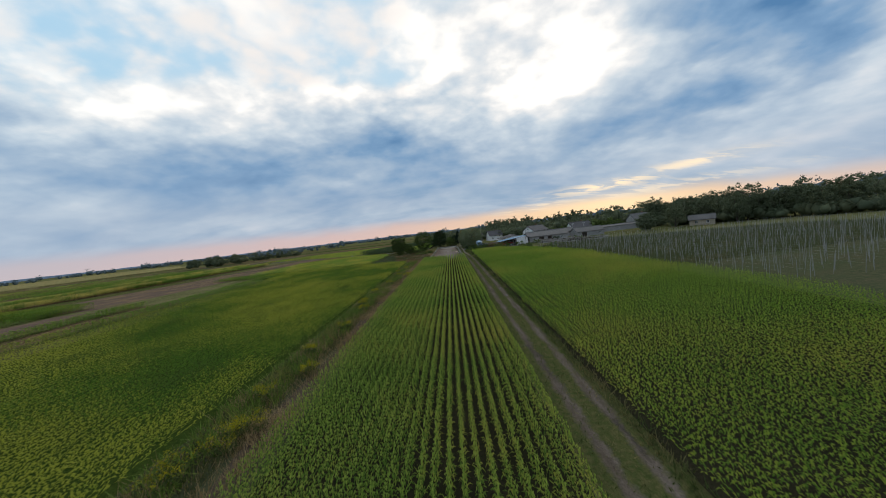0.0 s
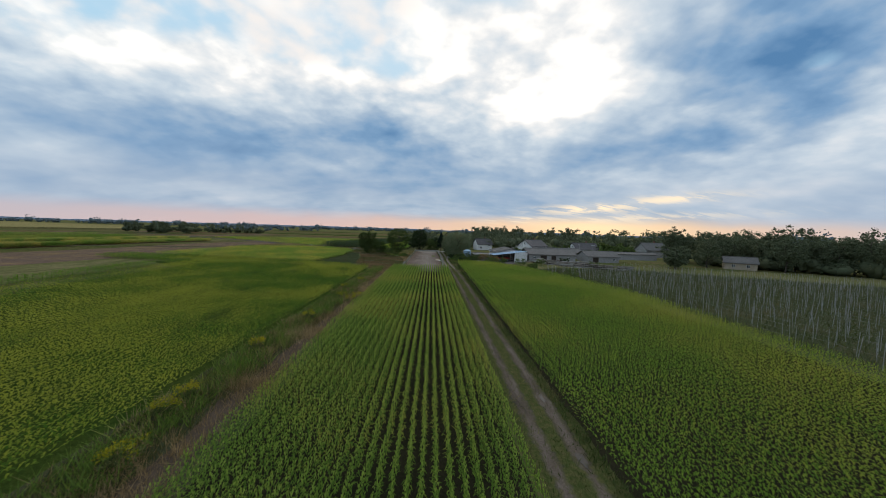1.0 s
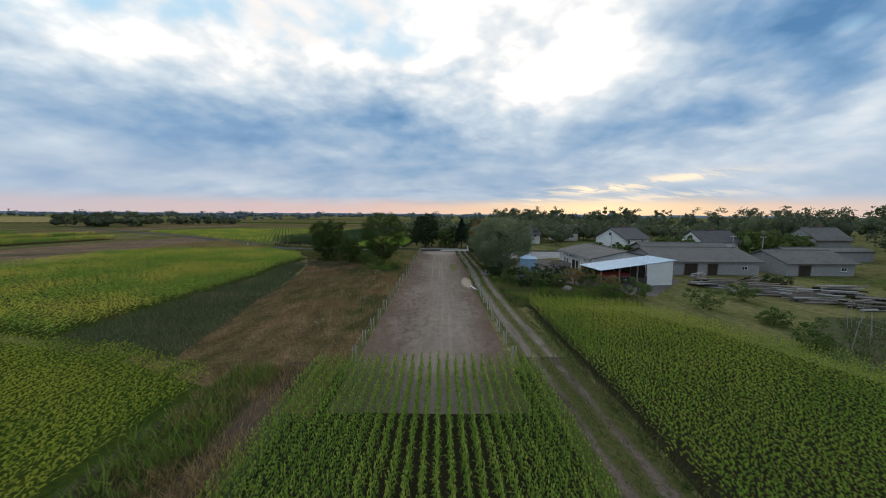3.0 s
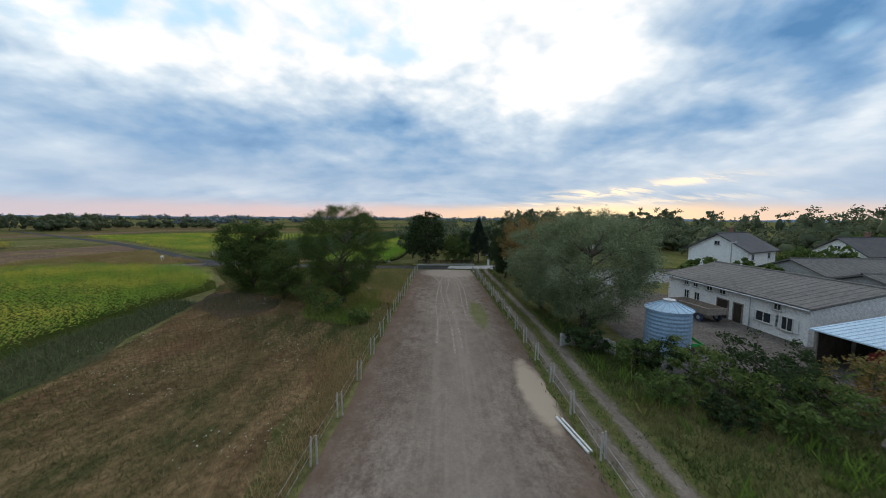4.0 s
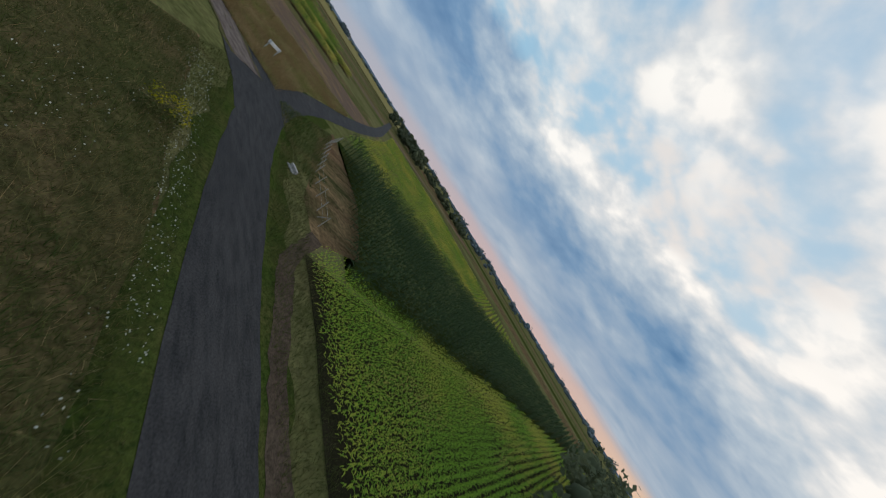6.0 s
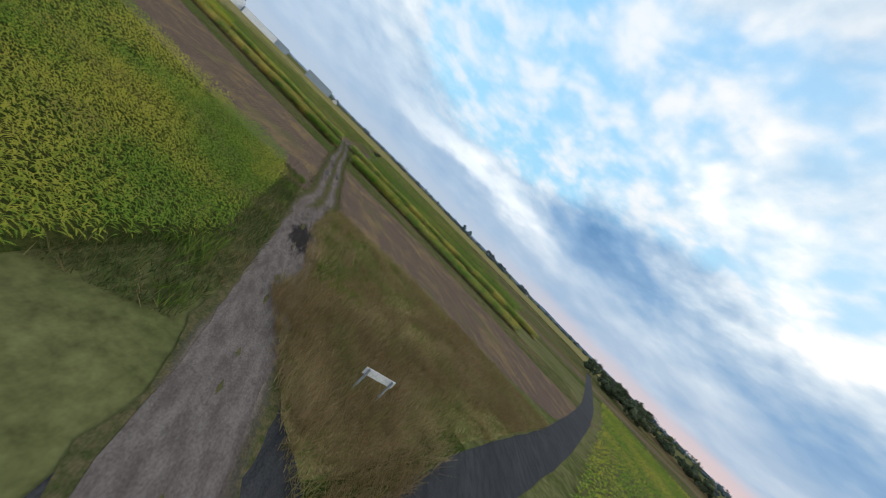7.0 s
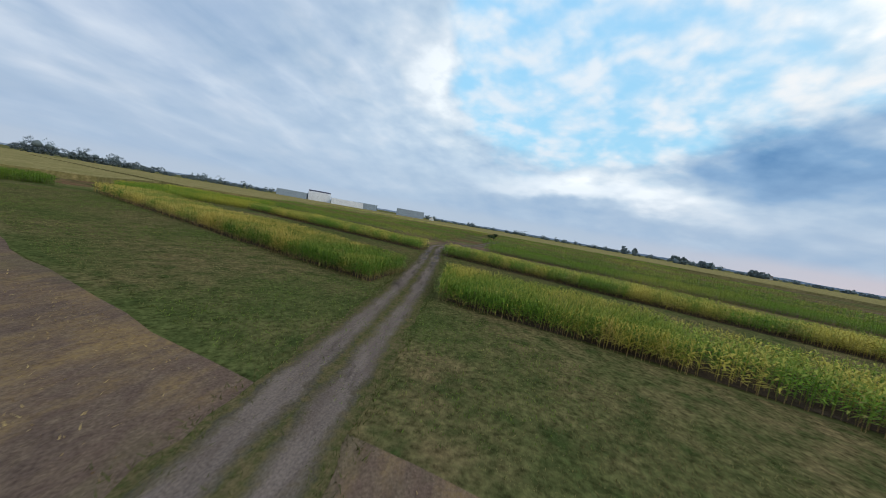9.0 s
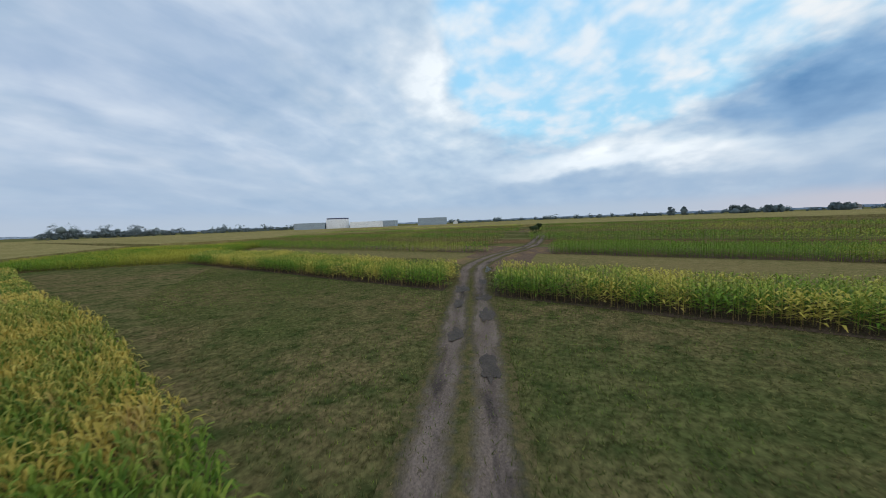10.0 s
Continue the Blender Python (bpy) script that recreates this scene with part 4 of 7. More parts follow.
def tree(name, x, y, height, radius, label, leaf="leaf", clumps=90, per=60, size=0.16, trunk=0.22, bare=0.25, shape="round",
         seed=1, group="", category="tree", limbs=9, droop=0.0, puff=1.0, core=0.0, slim=0.55):
    """A tree: a tapered trunk with limbs, and a crown of leaf clumps with gaps."""
    rnd = random.Random(seed)
    ob = thing(name, x, y, 0, rnd.uniform(0, 360), label, category, group)
    bm = bmesh.new()
    top = height * (0.92 if shape == "cone" else 0.72)
    last, r = Vector((0, 0, -0.1)), trunk
    axis = [last.copy()]
    for i in range(1, 6):
        p = Vector((rnd.gauss(0, 0.02) * height * (shape != "cone"), rnd.gauss(0, 0.02) * height * (shape != "cone"), top * i / 5))
        rod(bm, last, p, r, r * 0.74, 7)
        last, r = p, r * 0.74
        axis.append(p)
    part("trunk", bm, "bark", ob)
    tips = []
    for i in range(limbs):
        bm = bmesh.new()
        k = rnd.uniform(bare, 0.95)
        j = min(4, int(k * 5))
        s = axis[j].lerp(axis[j + 1], k * 5 - j)
        az = i * 2.4 + rnd.uniform(-0.4, 0.4)
        reach = radius * (0.85 if shape != "cone" else 0.85 * (1 - k)) * rnd.uniform(0.6, 1.0)
        m = s + Vector((math.cos(az) * reach * 0.5, math.sin(az) * reach * 0.5, reach * 0.35))
        e = s + Vector((math.cos(az + 0.2) * reach, math.sin(az + 0.2) * reach, reach * (0.62 if shape != "cone" else -0.1)))
        e.z = min(e.z, height * 0.93)
        rod(bm, s, m, trunk * 0.38, trunk * 0.26, 5)
        rod(bm, m, e, trunk * 0.26, trunk * 0.08, 5)
        for q in range(2):
            az2 = az + rnd.uniform(-1, 1)
            g = m.lerp(e, 0.5) + Vector((math.cos(az2), math.sin(az2), 0.5)) * reach * 0.3
            rod(bm, m.lerp(e, 0.3 * q), g, trunk * 0.12, trunk * 0.04, 4)
            tips.append(g)
        tips.append(e)
        part("limb", bm, "bark", ob)
    cs, rs = [], []
    for i in range(clumps):
        if shape == "cone":
            k = rnd.uniform(0.06, 1.0) ** 0.8
            rr = radius * (1.02 - k) * rnd.uniform(0.35, 1.0)
            az = rnd.uniform(0, 6.283)
            cs.append((math.cos(az) * rr, math.sin(az) * rr, height * (0.05 + 0.95 * k)))
            rs.append(radius * 0.22 * (1.25 - k))
        else:
            while True:
                u = Vector((rnd.uniform(-1, 1), rnd.uniform(-1, 1), rnd.uniform(-1, 1)))
                if 0.15 < u.length < 1:
                    break
            u *= 1 + 0.22 * noise.noise(u * 1.7 + Vector((seed * 3.7, 0, 0)))
            if shape == "vase":
                u = u.lerp(u.normalized(), 0.45)
                u.x, u.y = u.x * (1.1 + 0.3 * u.z), u.y * (1.1 + 0.3 * u.z)
            zc = height * (1 + bare) / 2
            half = height * (1 - bare) / 2
            if i < len(tips) and rnd.random() < 0.6:
                c = tips[i]
                cs.append((c.x, c.y, c.z))
            else:
                cs.append((u.x * radius * 0.88, u.y * radius * 0.88, zc + u.z * half * 0.9))
            rs.append(radius * rnd.uniform(0.16, 0.30) * puff)
    v, f = leaf_cloud(cs, rs, per, size, droop=droop, slim=slim)
    if core:
        w, g = lumps(cs, np.array(rs) * core)
        crown = arrays("crown", np.concatenate([v, w]), [f, g + len(v)], leaf)
    else:
        crown = arrays("crown", v, [f], leaf)
    crown.parent = ob
    return ob


def grove(name, spots, leaf, label, category="tree line", seed=3, size=0.5, per=34, clumps=14, body=1.0):
    """A far row of trees that nobody could count: crowns of leaf clumps on trunks, in one mesh."""
    rnd = random.Random(seed)
    cs, rs = [], []
    V, F = [], []
    bm = bmesh.new()
    bodies, sizes = [], []
    for x, y, h, r in spots:
        for q in range(3):
            bodies.append((x + rnd.gauss(0, 0.28) * r, y + rnd.gauss(0, 0.28) * r, h * rnd.uniform(0.30, 0.52)))
            sizes.append((r * rnd.uniform(0.45, 0.65), r * rnd.uniform(0.45, 0.65), h * rnd.uniform(0.32, 0.42)))
        for i in range(clumps):
            u = Vector((rnd.gauss(0, 1), rnd.gauss(0, 1), rnd.gauss(0.25, 1))).normalized() * rnd.uniform(0.62, 0.92)
            cs.append((x + u.x * r * 0.9, y + u.y * r * 0.9, h * 0.48 + u.z * h * 0.46))
            rs.append(min(r, h * 0.45) * rnd.uniform(0.24, 0.40))
        rod(bm, (x, y, -0.2), (x, y, h * 0.5), 0.02 * h, 0.01 * h, 5)
    v, f = leaf_cloud(cs, rs, per, size)
    w, g = lumps(bodies, np.array(sizes) * body)
    g = g + len(v)
    v = np.concatenate([v, w])
    base = len(v)
    me_v = np.array([w.co[:] for w in bm.verts])
    bm.verts.index_update()
    tf = [[w.index + base for w in q.verts] for q in bm.faces if len(q.verts) == 4]
    bm.free()
    ob = arrays(name, np.concatenate([v, me_v]), [f, np.array(tf), g], leaf)
    return tagged(ob, label, category, "", "stuff")


# ---- ground, fields and ways ----
def ground_sheet():
    bm = bmesh.new()
    rings = [0, 60, 150, 300, 600, 1200, 2400, 4600]
    n = 48
    prev = None
    for r in rings:
        if r == 0:
            prev = [bm.verts.new((-60, 120, 0))]
            continue
        ring = [bm.verts.new((-60 + r * math.cos(2 * math.pi * i / n), 120 + r * math.sin(2 * math.pi * i / n), 0)) for i in range(n)]
        for i in range(n):
            j = (i + 1) % n
            if len(prev) == 1:
                bm.faces.new((prev[0], ring[i], ring[j]))
            else:
                bm.faces.new((prev[i], ring[i], ring[j], prev[j]))
        prev = ring
    return tagged(part("ground", bm, "ground"), "flat grassy farmland reaching to the horizon", "ground", "", "structure")


ground_sheet()


def backdrop(radius, low, high):
    """Far woods on the rim of the plain, all round, with the haze painted into their colour."""
    bm = bmesh.new()
    n = 480
    last = None
    for i in range(n + 1):
        a = 2 * math.pi * i / n
        k = noise.noise((math.cos(a) * 9, math.sin(a) * 9, 3)) + 0.6 * noise.noise((math.cos(a) * 45, math.sin(a) * 45, 5)) + 0.3 * noise.noise((math.cos(a) * 150, math.sin(a) * 150, 7))
        h = low + (high - low) * min(1, max(0, 0.5 + 0.6 * k))
        x, y = -60 + radius * math.cos(a), 120 + radius * math.sin(a)
        row = (bm.verts.new((x, y, -1)), bm.verts.new((x, y, h)), bm.verts.new((x * 1.03, y * 1.03, h)))
        if last:
            bm.faces.new((last[0], last[1], row[1], row[0]))
            bm.faces.new((last[1], last[2], row[2], row[1]))
        last = row
    tagged(part("backdrop", bm, "haze_blue"), "far woods on the horizon, coloured haze blue", "backdrop", "", "structure")


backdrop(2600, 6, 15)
CORN_MAIN = [(-9.1, -40), (5.7, -40), (5.5, 129.5), (-9.3, 129.5)]
CORN_RIGHT = [(9.5, -40), (9.5, 147), (20.5, 145), (24.3, 139), (29.5, 125), (33.5, 111), (36, 96), (36.8, 60), (36, -40)]
CROP_LEFT = [(-15.2, -40), (-15.2, 128), (-24, 132), (-33, 133.5), (-48, 137.5), (-70, 142), (-74, 130), (-61, 121), (-59.6, 60), (-56, -40)]
FIELD_YELLOW = [(-33.4, 134.8), (-31.5, 164), (-32.7, 174), (-32.5, 188), (-36, 193), (-48, 203), (-62, 203), (-78, 197), (-84, 193.4), (-84, 180), (-87, 147), (-70, 143.3), (-48.7, 139)]
CORN_NORTH = [(-14.2, 214.0), (-29.4, 214.9), (-28.6, 219), (-26.9, 232), (-25.4, 256), (-20, 300), (-13, 345), (-8, 345), (-12, 222)]
sheet("field_soil", CORN_MAIN, 0.02, "soil", "dark soil under the maize rows")
sheet("field_soil_east", CORN_RIGHT, 0.02, "soil", "dark soil under the maize rows")
sheet("field_soil_west", CROP_LEFT, 0.02, "crop_floor", "green field floor under the standing crop")
sheet("weedy_strip", [(-15.4, -40), (-8.7, -40), (-8.7, 132), (-15.4, 132)], 0.025, "belt", "dry weedy strip between two crops", "grass strip")
sheet("meadow", [(-24, 131), (-7.6, 124), (-7.2, 206.5), (-30, 206.8), (-46, 207), (-35, 194), (-29, 181), (-25.5, 166), (-24, 155)], 0.02, "meadow", "rough dry meadow with weeds beside the riding ground", "meadow")
sheet("dry_meadow_corner", [(-7.4, 150), (-7.1, 204), (-10, 203), (-11.5, 196), (-11, 188), (-10.4, 181), (-9.6, 165), (-8.6, 152)], 0.034, "meadow_tan", "bleached dry grass along the fence", "meadow", 1.2, 1.2)
sheet("roadside_meadow", [(-7.1, 181), (-6.9, 206.6), (-46, 207), (-36, 195), (-30, 187), (-18, 184)], 0.028, "rough", "rough olive grass between meadow and lane", "meadow", 1.5, 0.6)
sheet("weed_belt", [(-20.5, 131), (-33.5, 134), (-31.6, 164), (-32.6, 181), (-29.3, 180), (-26.3, 166.7), (-24.9, 159)], 0.03, "belt", "dark green weedy belt beside the meadow", "weeds", 1.2, 1.3)
sheet("bare_patch", [(-29, 178.5), (-22.8, 174), (-19.5, 177), (-20.5, 182), (-26, 185.5), (-31, 185)], 0.04, "dark_earth", "dark bare soil beside the trees", "soil", 1.5, 0.6)
sheet("yellow_field_floor", FIELD_YELLOW, 0.03, "verge", "green floor of the yellowing crop field")
sheet("stubble_field", [(-87, 202), (-84, 220), (-88, 240), (-110, 262), (-121, 215), (-121.5, 186), (-123, 160), (-131, 120), (-126, 92), (-96, 90), (-89, 136), (-83.6, 180), (-80.8, 196)], 0.025, "stubble", "reddish brown harvested stubble field", "field")
sheet("mown_strip", [(-121, 187), (-121, 215), (-110, 262), (-128, 262), (-135, 210), (-139.5, 182), (-138.5, 176), (-142, 150), (-151, 106), (-154, 96), (-125, 92), (-131, 120), (-123, 160)], 0.028, "mown", "short mown grass strip between fields", "grass strip")
sheet("mown_strip_far", [(-149, 170), (-148.5, 185), (-146, 215), (-165, 240), (-171, 185), (-173, 166), (-182, 106), (-166, 88), (-160, 96), (-153, 140)], 0.028, "mown", "short grass strip between maize strips", "grass strip")
sheet("stubble_far", [(-182, 168), (-178, 200), (-200, 200), (-214, 158), (-200, 140), (-190, 160)], 0.03, "stubble", "small brown harvested patch", "field")
sheet("ripe_low_field", [(-183, 169), (-180, 200), (-166, 262), (-188, 262), (-206, 166)], 0.06, "ripe_low", "low ripe tan crop beside the track", "field")
sheet("ripe_low_field", [(-196, 156), (-206, 155), (-232, 60), (-222, 60), (-196, 110)], 0.06, "ripe_low", "low ripe tan crop beside the track", "field")
for strip in ([(-138.8, 176.2), (-147.6, 174.6), (-153.8, 146), (-161, 100), (-151.6, 101), (-142, 154)], [(-139.2, 183.4), (-148.5, 180.2), (-146.6, 200), (-136, 244), (-128.6, 244), (-137.6, 200)],
              [(-172.4, 164.8), (-180, 163), (-190, 120), (-192, 96), (-182, 106)], [(-171.6, 169.3), (-180, 168), (-172, 210), (-160, 260), (-152, 260), (-165, 205)]):
    sheet("strip_soil", strip, 0.05, "dark_earth", "dark soil under the maize strip")
sheet("corn_north_floor", CORN_NORTH, 0.02, "soil", "soil under the bright maize", "ground")
sheet("paddock_floor", [(-31, 216), (-36, 216), (-52, 221), (-60, 226), (-44, 226), (-33, 222)], 0.02, "meadow", "dry fenced corner by the road", "meadow")
sheet("orchard_floor", [(-29.5, 219), (-34, 222.5), (-44, 226), (-60, 227), (-57, 240), (-49, 262), (-44, 300), (-22, 345), (-14, 345), (-21, 300), (-26, 256), (-27.5, 232)], 0.021, "verge", "dark floor under the tall crop rows")
sheet("hop_yard_floor", [(37, 30), (36, 80), (33, 112), (29, 134), (40, 143), (64, 141), (112, 118), (130, 60)], 0.022, "hop_floor", "brownish grassy floor of the staked yard", "ground")
sheet("farm_yard", [(11, 160), (20, 156), (28, 152), (40, 164), (26, 188), (19, 192), (14, 176)], 0.024, "earth", "trodden farm yard of pale earth", "yard")
sheet("paddock_green", [(64, 176), (64, 160), (100, 146), (130, 150), (104, 180)], 0.022, "mown", "green paddock behind the halls", "meadow")

ROAD = [(60, 206), (30, 208.5), (9, 209.6), (-3, 209.2), (-17, 209.2), (-30, 210.3), (-42, 212.3), (-52, 216), (-63, 223), (-83, 239), (-118, 264), (-160, 290), (-260, 350)]
ribbon("road", ROAD, 3.5, 0.05, "asphalt", "narrow worn grey asphalt lane", "road", wobble=0.1, crown=0.03)
ribbon("road_shoulder", ROAD[:9], 6.4, 0.035, "verge", "grass shoulder along the lane", "verge", wobble=0.6)
sheet("concrete_apron", [(-1, 208), (-0.4, 211.4), (9, 212.4), (16, 211.8), (14, 208.6), (8, 207.0), (3.5, 207.2)], 0.085, "concrete", "pale concrete apron at the lane", "paving", 2.0, 0.15)
sheet("road_mouth", [(-40, 210.0), (-46, 213.8), (-52, 216.4), (-56, 211.6), (-60, 208.8), (-61.5, 206.4), (-52, 208.6), (-46, 209.6)], 0.055, "asphalt", "worn mouth where the dirt track leaves the lane", "road", 1.5, 0.25)
TRACK = [(-50, 211.2), (-58, 208.4), (-66, 205.6), (-72.2, 203.4), (-77.3, 201.4), (-86.4, 199.0), (-92.7, 196.6), (-102.5, 193.0), (-110, 190.2), (-121, 186.0), (-136, 181.0), (-144, 178.1), (-160, 172.2), (-176, 165.9), (-188, 161.6), (-202, 160.2), (-215, 161), (-235, 160), (-300, 150)]
RUTS = ((1.95, -0.03), (1.5, 0.0), (1.15, -0.005), (0.86, -0.03), (0.55, -0.005), (0.0, 0.015), (-0.55, -0.005), (-0.86, -0.03), (-1.15, -0.005), (-1.5, 0.0), (-1.95, -0.03))
ribbon("dirt_track", TRACK, 3.9, 0.085, "track", "two bare wheel ruts with a grassy middle", "track", 0.0, 0.4, 14, profile=RUTS)
sheet("track_mouth", [(-50, 212.4), (-58, 210.0), (-66, 207.2), (-72, 204.9), (-79, 201.6), (-79.6, 200.6), (-72, 202.1), (-66, 204.0), (-58, 206.8), (-50, 209.8)], 0.10, "mouth", "bare muddy beginning of the field track", "track", 0.8, 0.3)
LANE = [(7.6, -40), (7.7, 20), (7.7, 60), (7.5, 110), (7.0, 132), (6.2, 148), (6.0, 160), (6.2, 172), (5.9, 182), (5.7, 192), (5.4, 203), (5.6, 208)]
LANE_RUTS = ((1.9, -0.02), (1.2, 0.0), (0.78, -0.02), (0.4, 0.0), (0.0, 0.01), (-0.4, 0.0), (-0.78, -0.02), (-1.2, 0.0), (-1.9, -0.02))
ribbon("farm_lane", LANE[:5], 4.0, 0.06, "lane", "grassy farm lane with two bare wheel ruts", "track", 0.0, 0.3, 14, profile=LANE_RUTS)
ribbon("farm_lane", LANE[4:], 3.4, 0.063, "lane_pale", "farm lane with two pale bare wheel ruts", "track", 0.0, 0.25, 14, profile=LANE_RUTS)
ribbon("maize_edge_track", [(-8, 212.2), (-17.2, 211.7), (-24, 212.6), (-28, 213.6), (-32, 216.5)], 1.1, 0.05, "dark_earth", "dark muddy wheel line along the maize edge", "track", wobble=0.3)
ribbon("strip_path", [(-10.6, -40), (-10.2, 20), (-10.7, 60), (-10.3, 100), (-10.8, 131)], 1.8, 0.045, "dark_earth", "dry brown trodden strip beside the maize", "grass strip", wobble=0.7)
ribbon("west_lane", [(-57.5, -40), (-60.4, 40), (-61, 90), (-62, 124)], 2.0, 0.04, "lane_earth", "brown bare strip along the crop's edge", "track", wobble=0.3)
sheet("riding_ground", [(-7.0, 124.5), (4.3, 124.5), (4.3, 155), (4.3, 177), (3.4, 206.4), (-6.5, 206.4), (-6.7, 170)], 0.045, "sand", "raked grey brown sand riding ground", "riding ground", 2.0, 0.15)
for i, (px, py, r, turn) in enumerate(((8.5, 51, 0.2, 90), (8.5, 57, 0.18, 90), (-186, 163.9, 0.7, 20))):
    bm = bmesh.new()
    pts = []
    for k in range(30):
        a = 2 * math.pi * k / 30
        rr = r * (1 + 0.8 * noise.noise((math.cos(a) * 1.3 + i * 5, math.sin(a) * 1.3, i)) + 0.35 * noise.noise((math.cos(a) * 4 + i * 5, math.sin(a) * 4, i)))
        pts.append(bm.verts.new((rr * 3.0 * math.cos(a), rr * 0.8 * math.sin(a), 0)))
    bm.faces.new(pts)
    pud = tagged(part("puddle", bm, "puddle"), "shallow muddy puddle in the wheel rut", "puddle", "puddles", "structure")
    pud.matrix_world = pose(px, py, 0.075, 0, 0, turn)

for mx, my, ml, mw in ((-158.5, 173.8, 1.3, 0.4), (-162, 170.6, 1.0, 0.35), (-166.2, 170.9, 1.6, 0.45), (-168.4, 168.0, 1.5, 0.4), (-170.6, 169.2, 1.1, 0.5), (-173.6, 166.0, 1.4, 0.5), (-177.4, 166.6, 1.2, 0.4), (-100.5, 192.7, 2.2, 0.35), (-106, 192.6, 1.8, 0.3), (-113.6, 187.9, 2.0, 0.3)):
    bm = bmesh.new()
    ring = []
    for k in range(22):
        a = 2 * math.pi * k / 22
        q = 1 + 0.7 * noise.noise((math.cos(a) * 1.5 + mx, math.sin(a) * 1.5, my)) + 0.3 * noise.noise((math.cos(a) * 5 + mx, math.sin(a) * 5, my))
        ring.append(bm.verts.new((ml * q * math.cos(a), mw * q * math.sin(a), 0)))
    bm.faces.new(ring)
    mud = tagged(part("mud_patch", bm, "mud"), "dark churned mud in the wheel rut", "mud", "mud patches", "structure")
    mud.matrix_world = pose(mx, my, 0.112, 0, 0, 20)

# far field stripes
for xa, xb, mat in ((-56, -66, "mown"), (-66, -74, "meadow"), (-74, -84, "mown"), (-84, -98, "stubble"), (-98, -112, "mown"), (-112, -126, "meadow"), (-126, -150, "mown"), (-150, -175, "meadow")):
    sheet("field_stripe_south", [(xa, -120), (xb, -120), (xb - 6, 84), (xa - 2, 88)], 0.02, mat, "narrow field stripe beyond the crop", "field")
for i in range(16):
    xa = -225 - i * 26
    mat = ("mown", "stubble", "meadow", "mown")[i % 4]
    sheet("far_field_stripe", [(xa, -120 - 12 * i), (xa - 16, -120 - 12 * i), (xa + 70, 420), (xa + 86, 420)], 0.02, mat, "far narrow field stripe", "field", 20, 1.5)
for i in range(7):
    ya = 330 + i * 70
    mat = ("mown", "meadow", "verge")[i % 3]
    sheet("north_field_stripe", [(-300, ya), (-20, ya - 20), (-20, ya + 24), (-300, ya + 50)], 0.02, mat, "far field stripe", "field", 20, 2)


# ---- crops ----
def crop(name, poly, angle, spacing, step, mat, label, category="maize field", jitter=0.035, **kw):
    x, y = rows_in(ragged(poly, 2.0, 0.22, 3), angle, spacing, step, jitter)
    return tagged(maize(name, x, y, mat, row=angle, **kw), label, category, "", "stuff")


crop("maize_field", [(-9.1, 4), (5.7, 4), (5.5, 129.5), (-9.3, 129.5)], 0, 0.57, 0.21, "corn", "tall green maize in straight rows", height=1.5, leaves=11, fine=False, size=0.62, wide=0.046, spread=0.50, low=0.2, stalk=False)
crop("maize_field", [(9.25, 4), (9.25, 147), (20.5, 145), (24.3, 139), (29.5, 125), (33.5, 111), (36, 96), (36.8, 60), (36, 4)], 0, 0.74, 0.19, "corn_side", "bright green maize field beside the farm lane", height=1.5, leaves=7, fine=False, size=0.56, wide=0.06, spread=0.46, low=0.2, stalk=False)
crop("green_field", [(-15.2, 4), (-15.2, 128), (-24, 132), (-33, 133.5), (-38, 134.8), (-38, 4)], 0, 0.86, 0.15, "field_green", "dense green crop with yellowing patches", "crop field", height=1.3, leaves=5, fine=False, size=0.56, wide=0.075, tassel=False, spread=0.62, low=0.25, stalk=False, waves=2.0)
crop("green_field", [(-38, 4), (-38, 134.8), (-48, 137.5), (-70, 142), (-74, 130), (-61, 121), (-59.6, 60), (-57, 4)], 0, 0.92, 0.28, "field_green", "dense green crop beside the bare strip", "crop field", height=1.3, leaves=5, fine=False, size=0.62, wide=0.10, tassel=False, spread=0.6, low=0.25, stalk=False, waves=2.0)
crop("yellow_field", [(-36, 193), (-48, 203), (-62, 203), (-78, 197), (-84, 193.4), (-84, 186), (-33, 186)], 8, 0.5, 0.26, "field_leaf", "yellow green leafy crop beside the field track", "crop field", jitter=0.16, height=1.5, leaves=9, fine=False, size=0.5, wide=0.042, low=0.3, stalk=False, tassel=False, waves=2.6)
crop("yellow_field", [(-33.4, 134.8), (-31.5, 164), (-32.7, 174), (-32.5, 186), (-84, 186), (-84, 180), (-87, 147), (-70, 143.3), (-48.7, 139)], 8, 0.75, 0.38, "field_leaf", "yellow green leafy crop behind the weed belt", "crop field", jitter=0.16, height=1.5, leaves=6, fine=False, size=0.6, wide=0.08, low=0.3, stalk=False, tassel=False, waves=2.6)
crop("maize_field", [(-14.2, 214.0), (-29.4, 214.9), (-28.6, 219), (-26.9, 232), (-26.6, 236), (-11.6, 236), (-12, 222)], 2, 0.55, 0.2, "corn_fresh", "bright green maize north of the lane", height=1.6, leaves=7, fine=False, size=0.46, wide=0.045, stalk=False)
crop("maize_field", [(-26.6, 236), (-25.4, 256), (-20, 300), (-13, 345), (-8, 345), (-11.6, 236)], 2, 0.75, 0.4, "corn_fresh", "far end of the bright green maize", height=1.6, leaves=6, fine=False, size=0.65, wide=0.08, stalk=False)
crop("tall_dark_crop", [(-29.6, 218.5), (-34, 221), (-46, 225), (-60, 227), (-57, 240), (-49, 262), (-44, 300), (-22, 345), (-15, 345), (-22, 300), (-26.8, 256), (-28.2, 232)], 4, 1.3, 0.42, "orchard", "tall dark green crop in rows", "crop field", height=3.0, leaves=9, fine=False, size=1.1, wide=0.12, tassel=False, low=0.05)
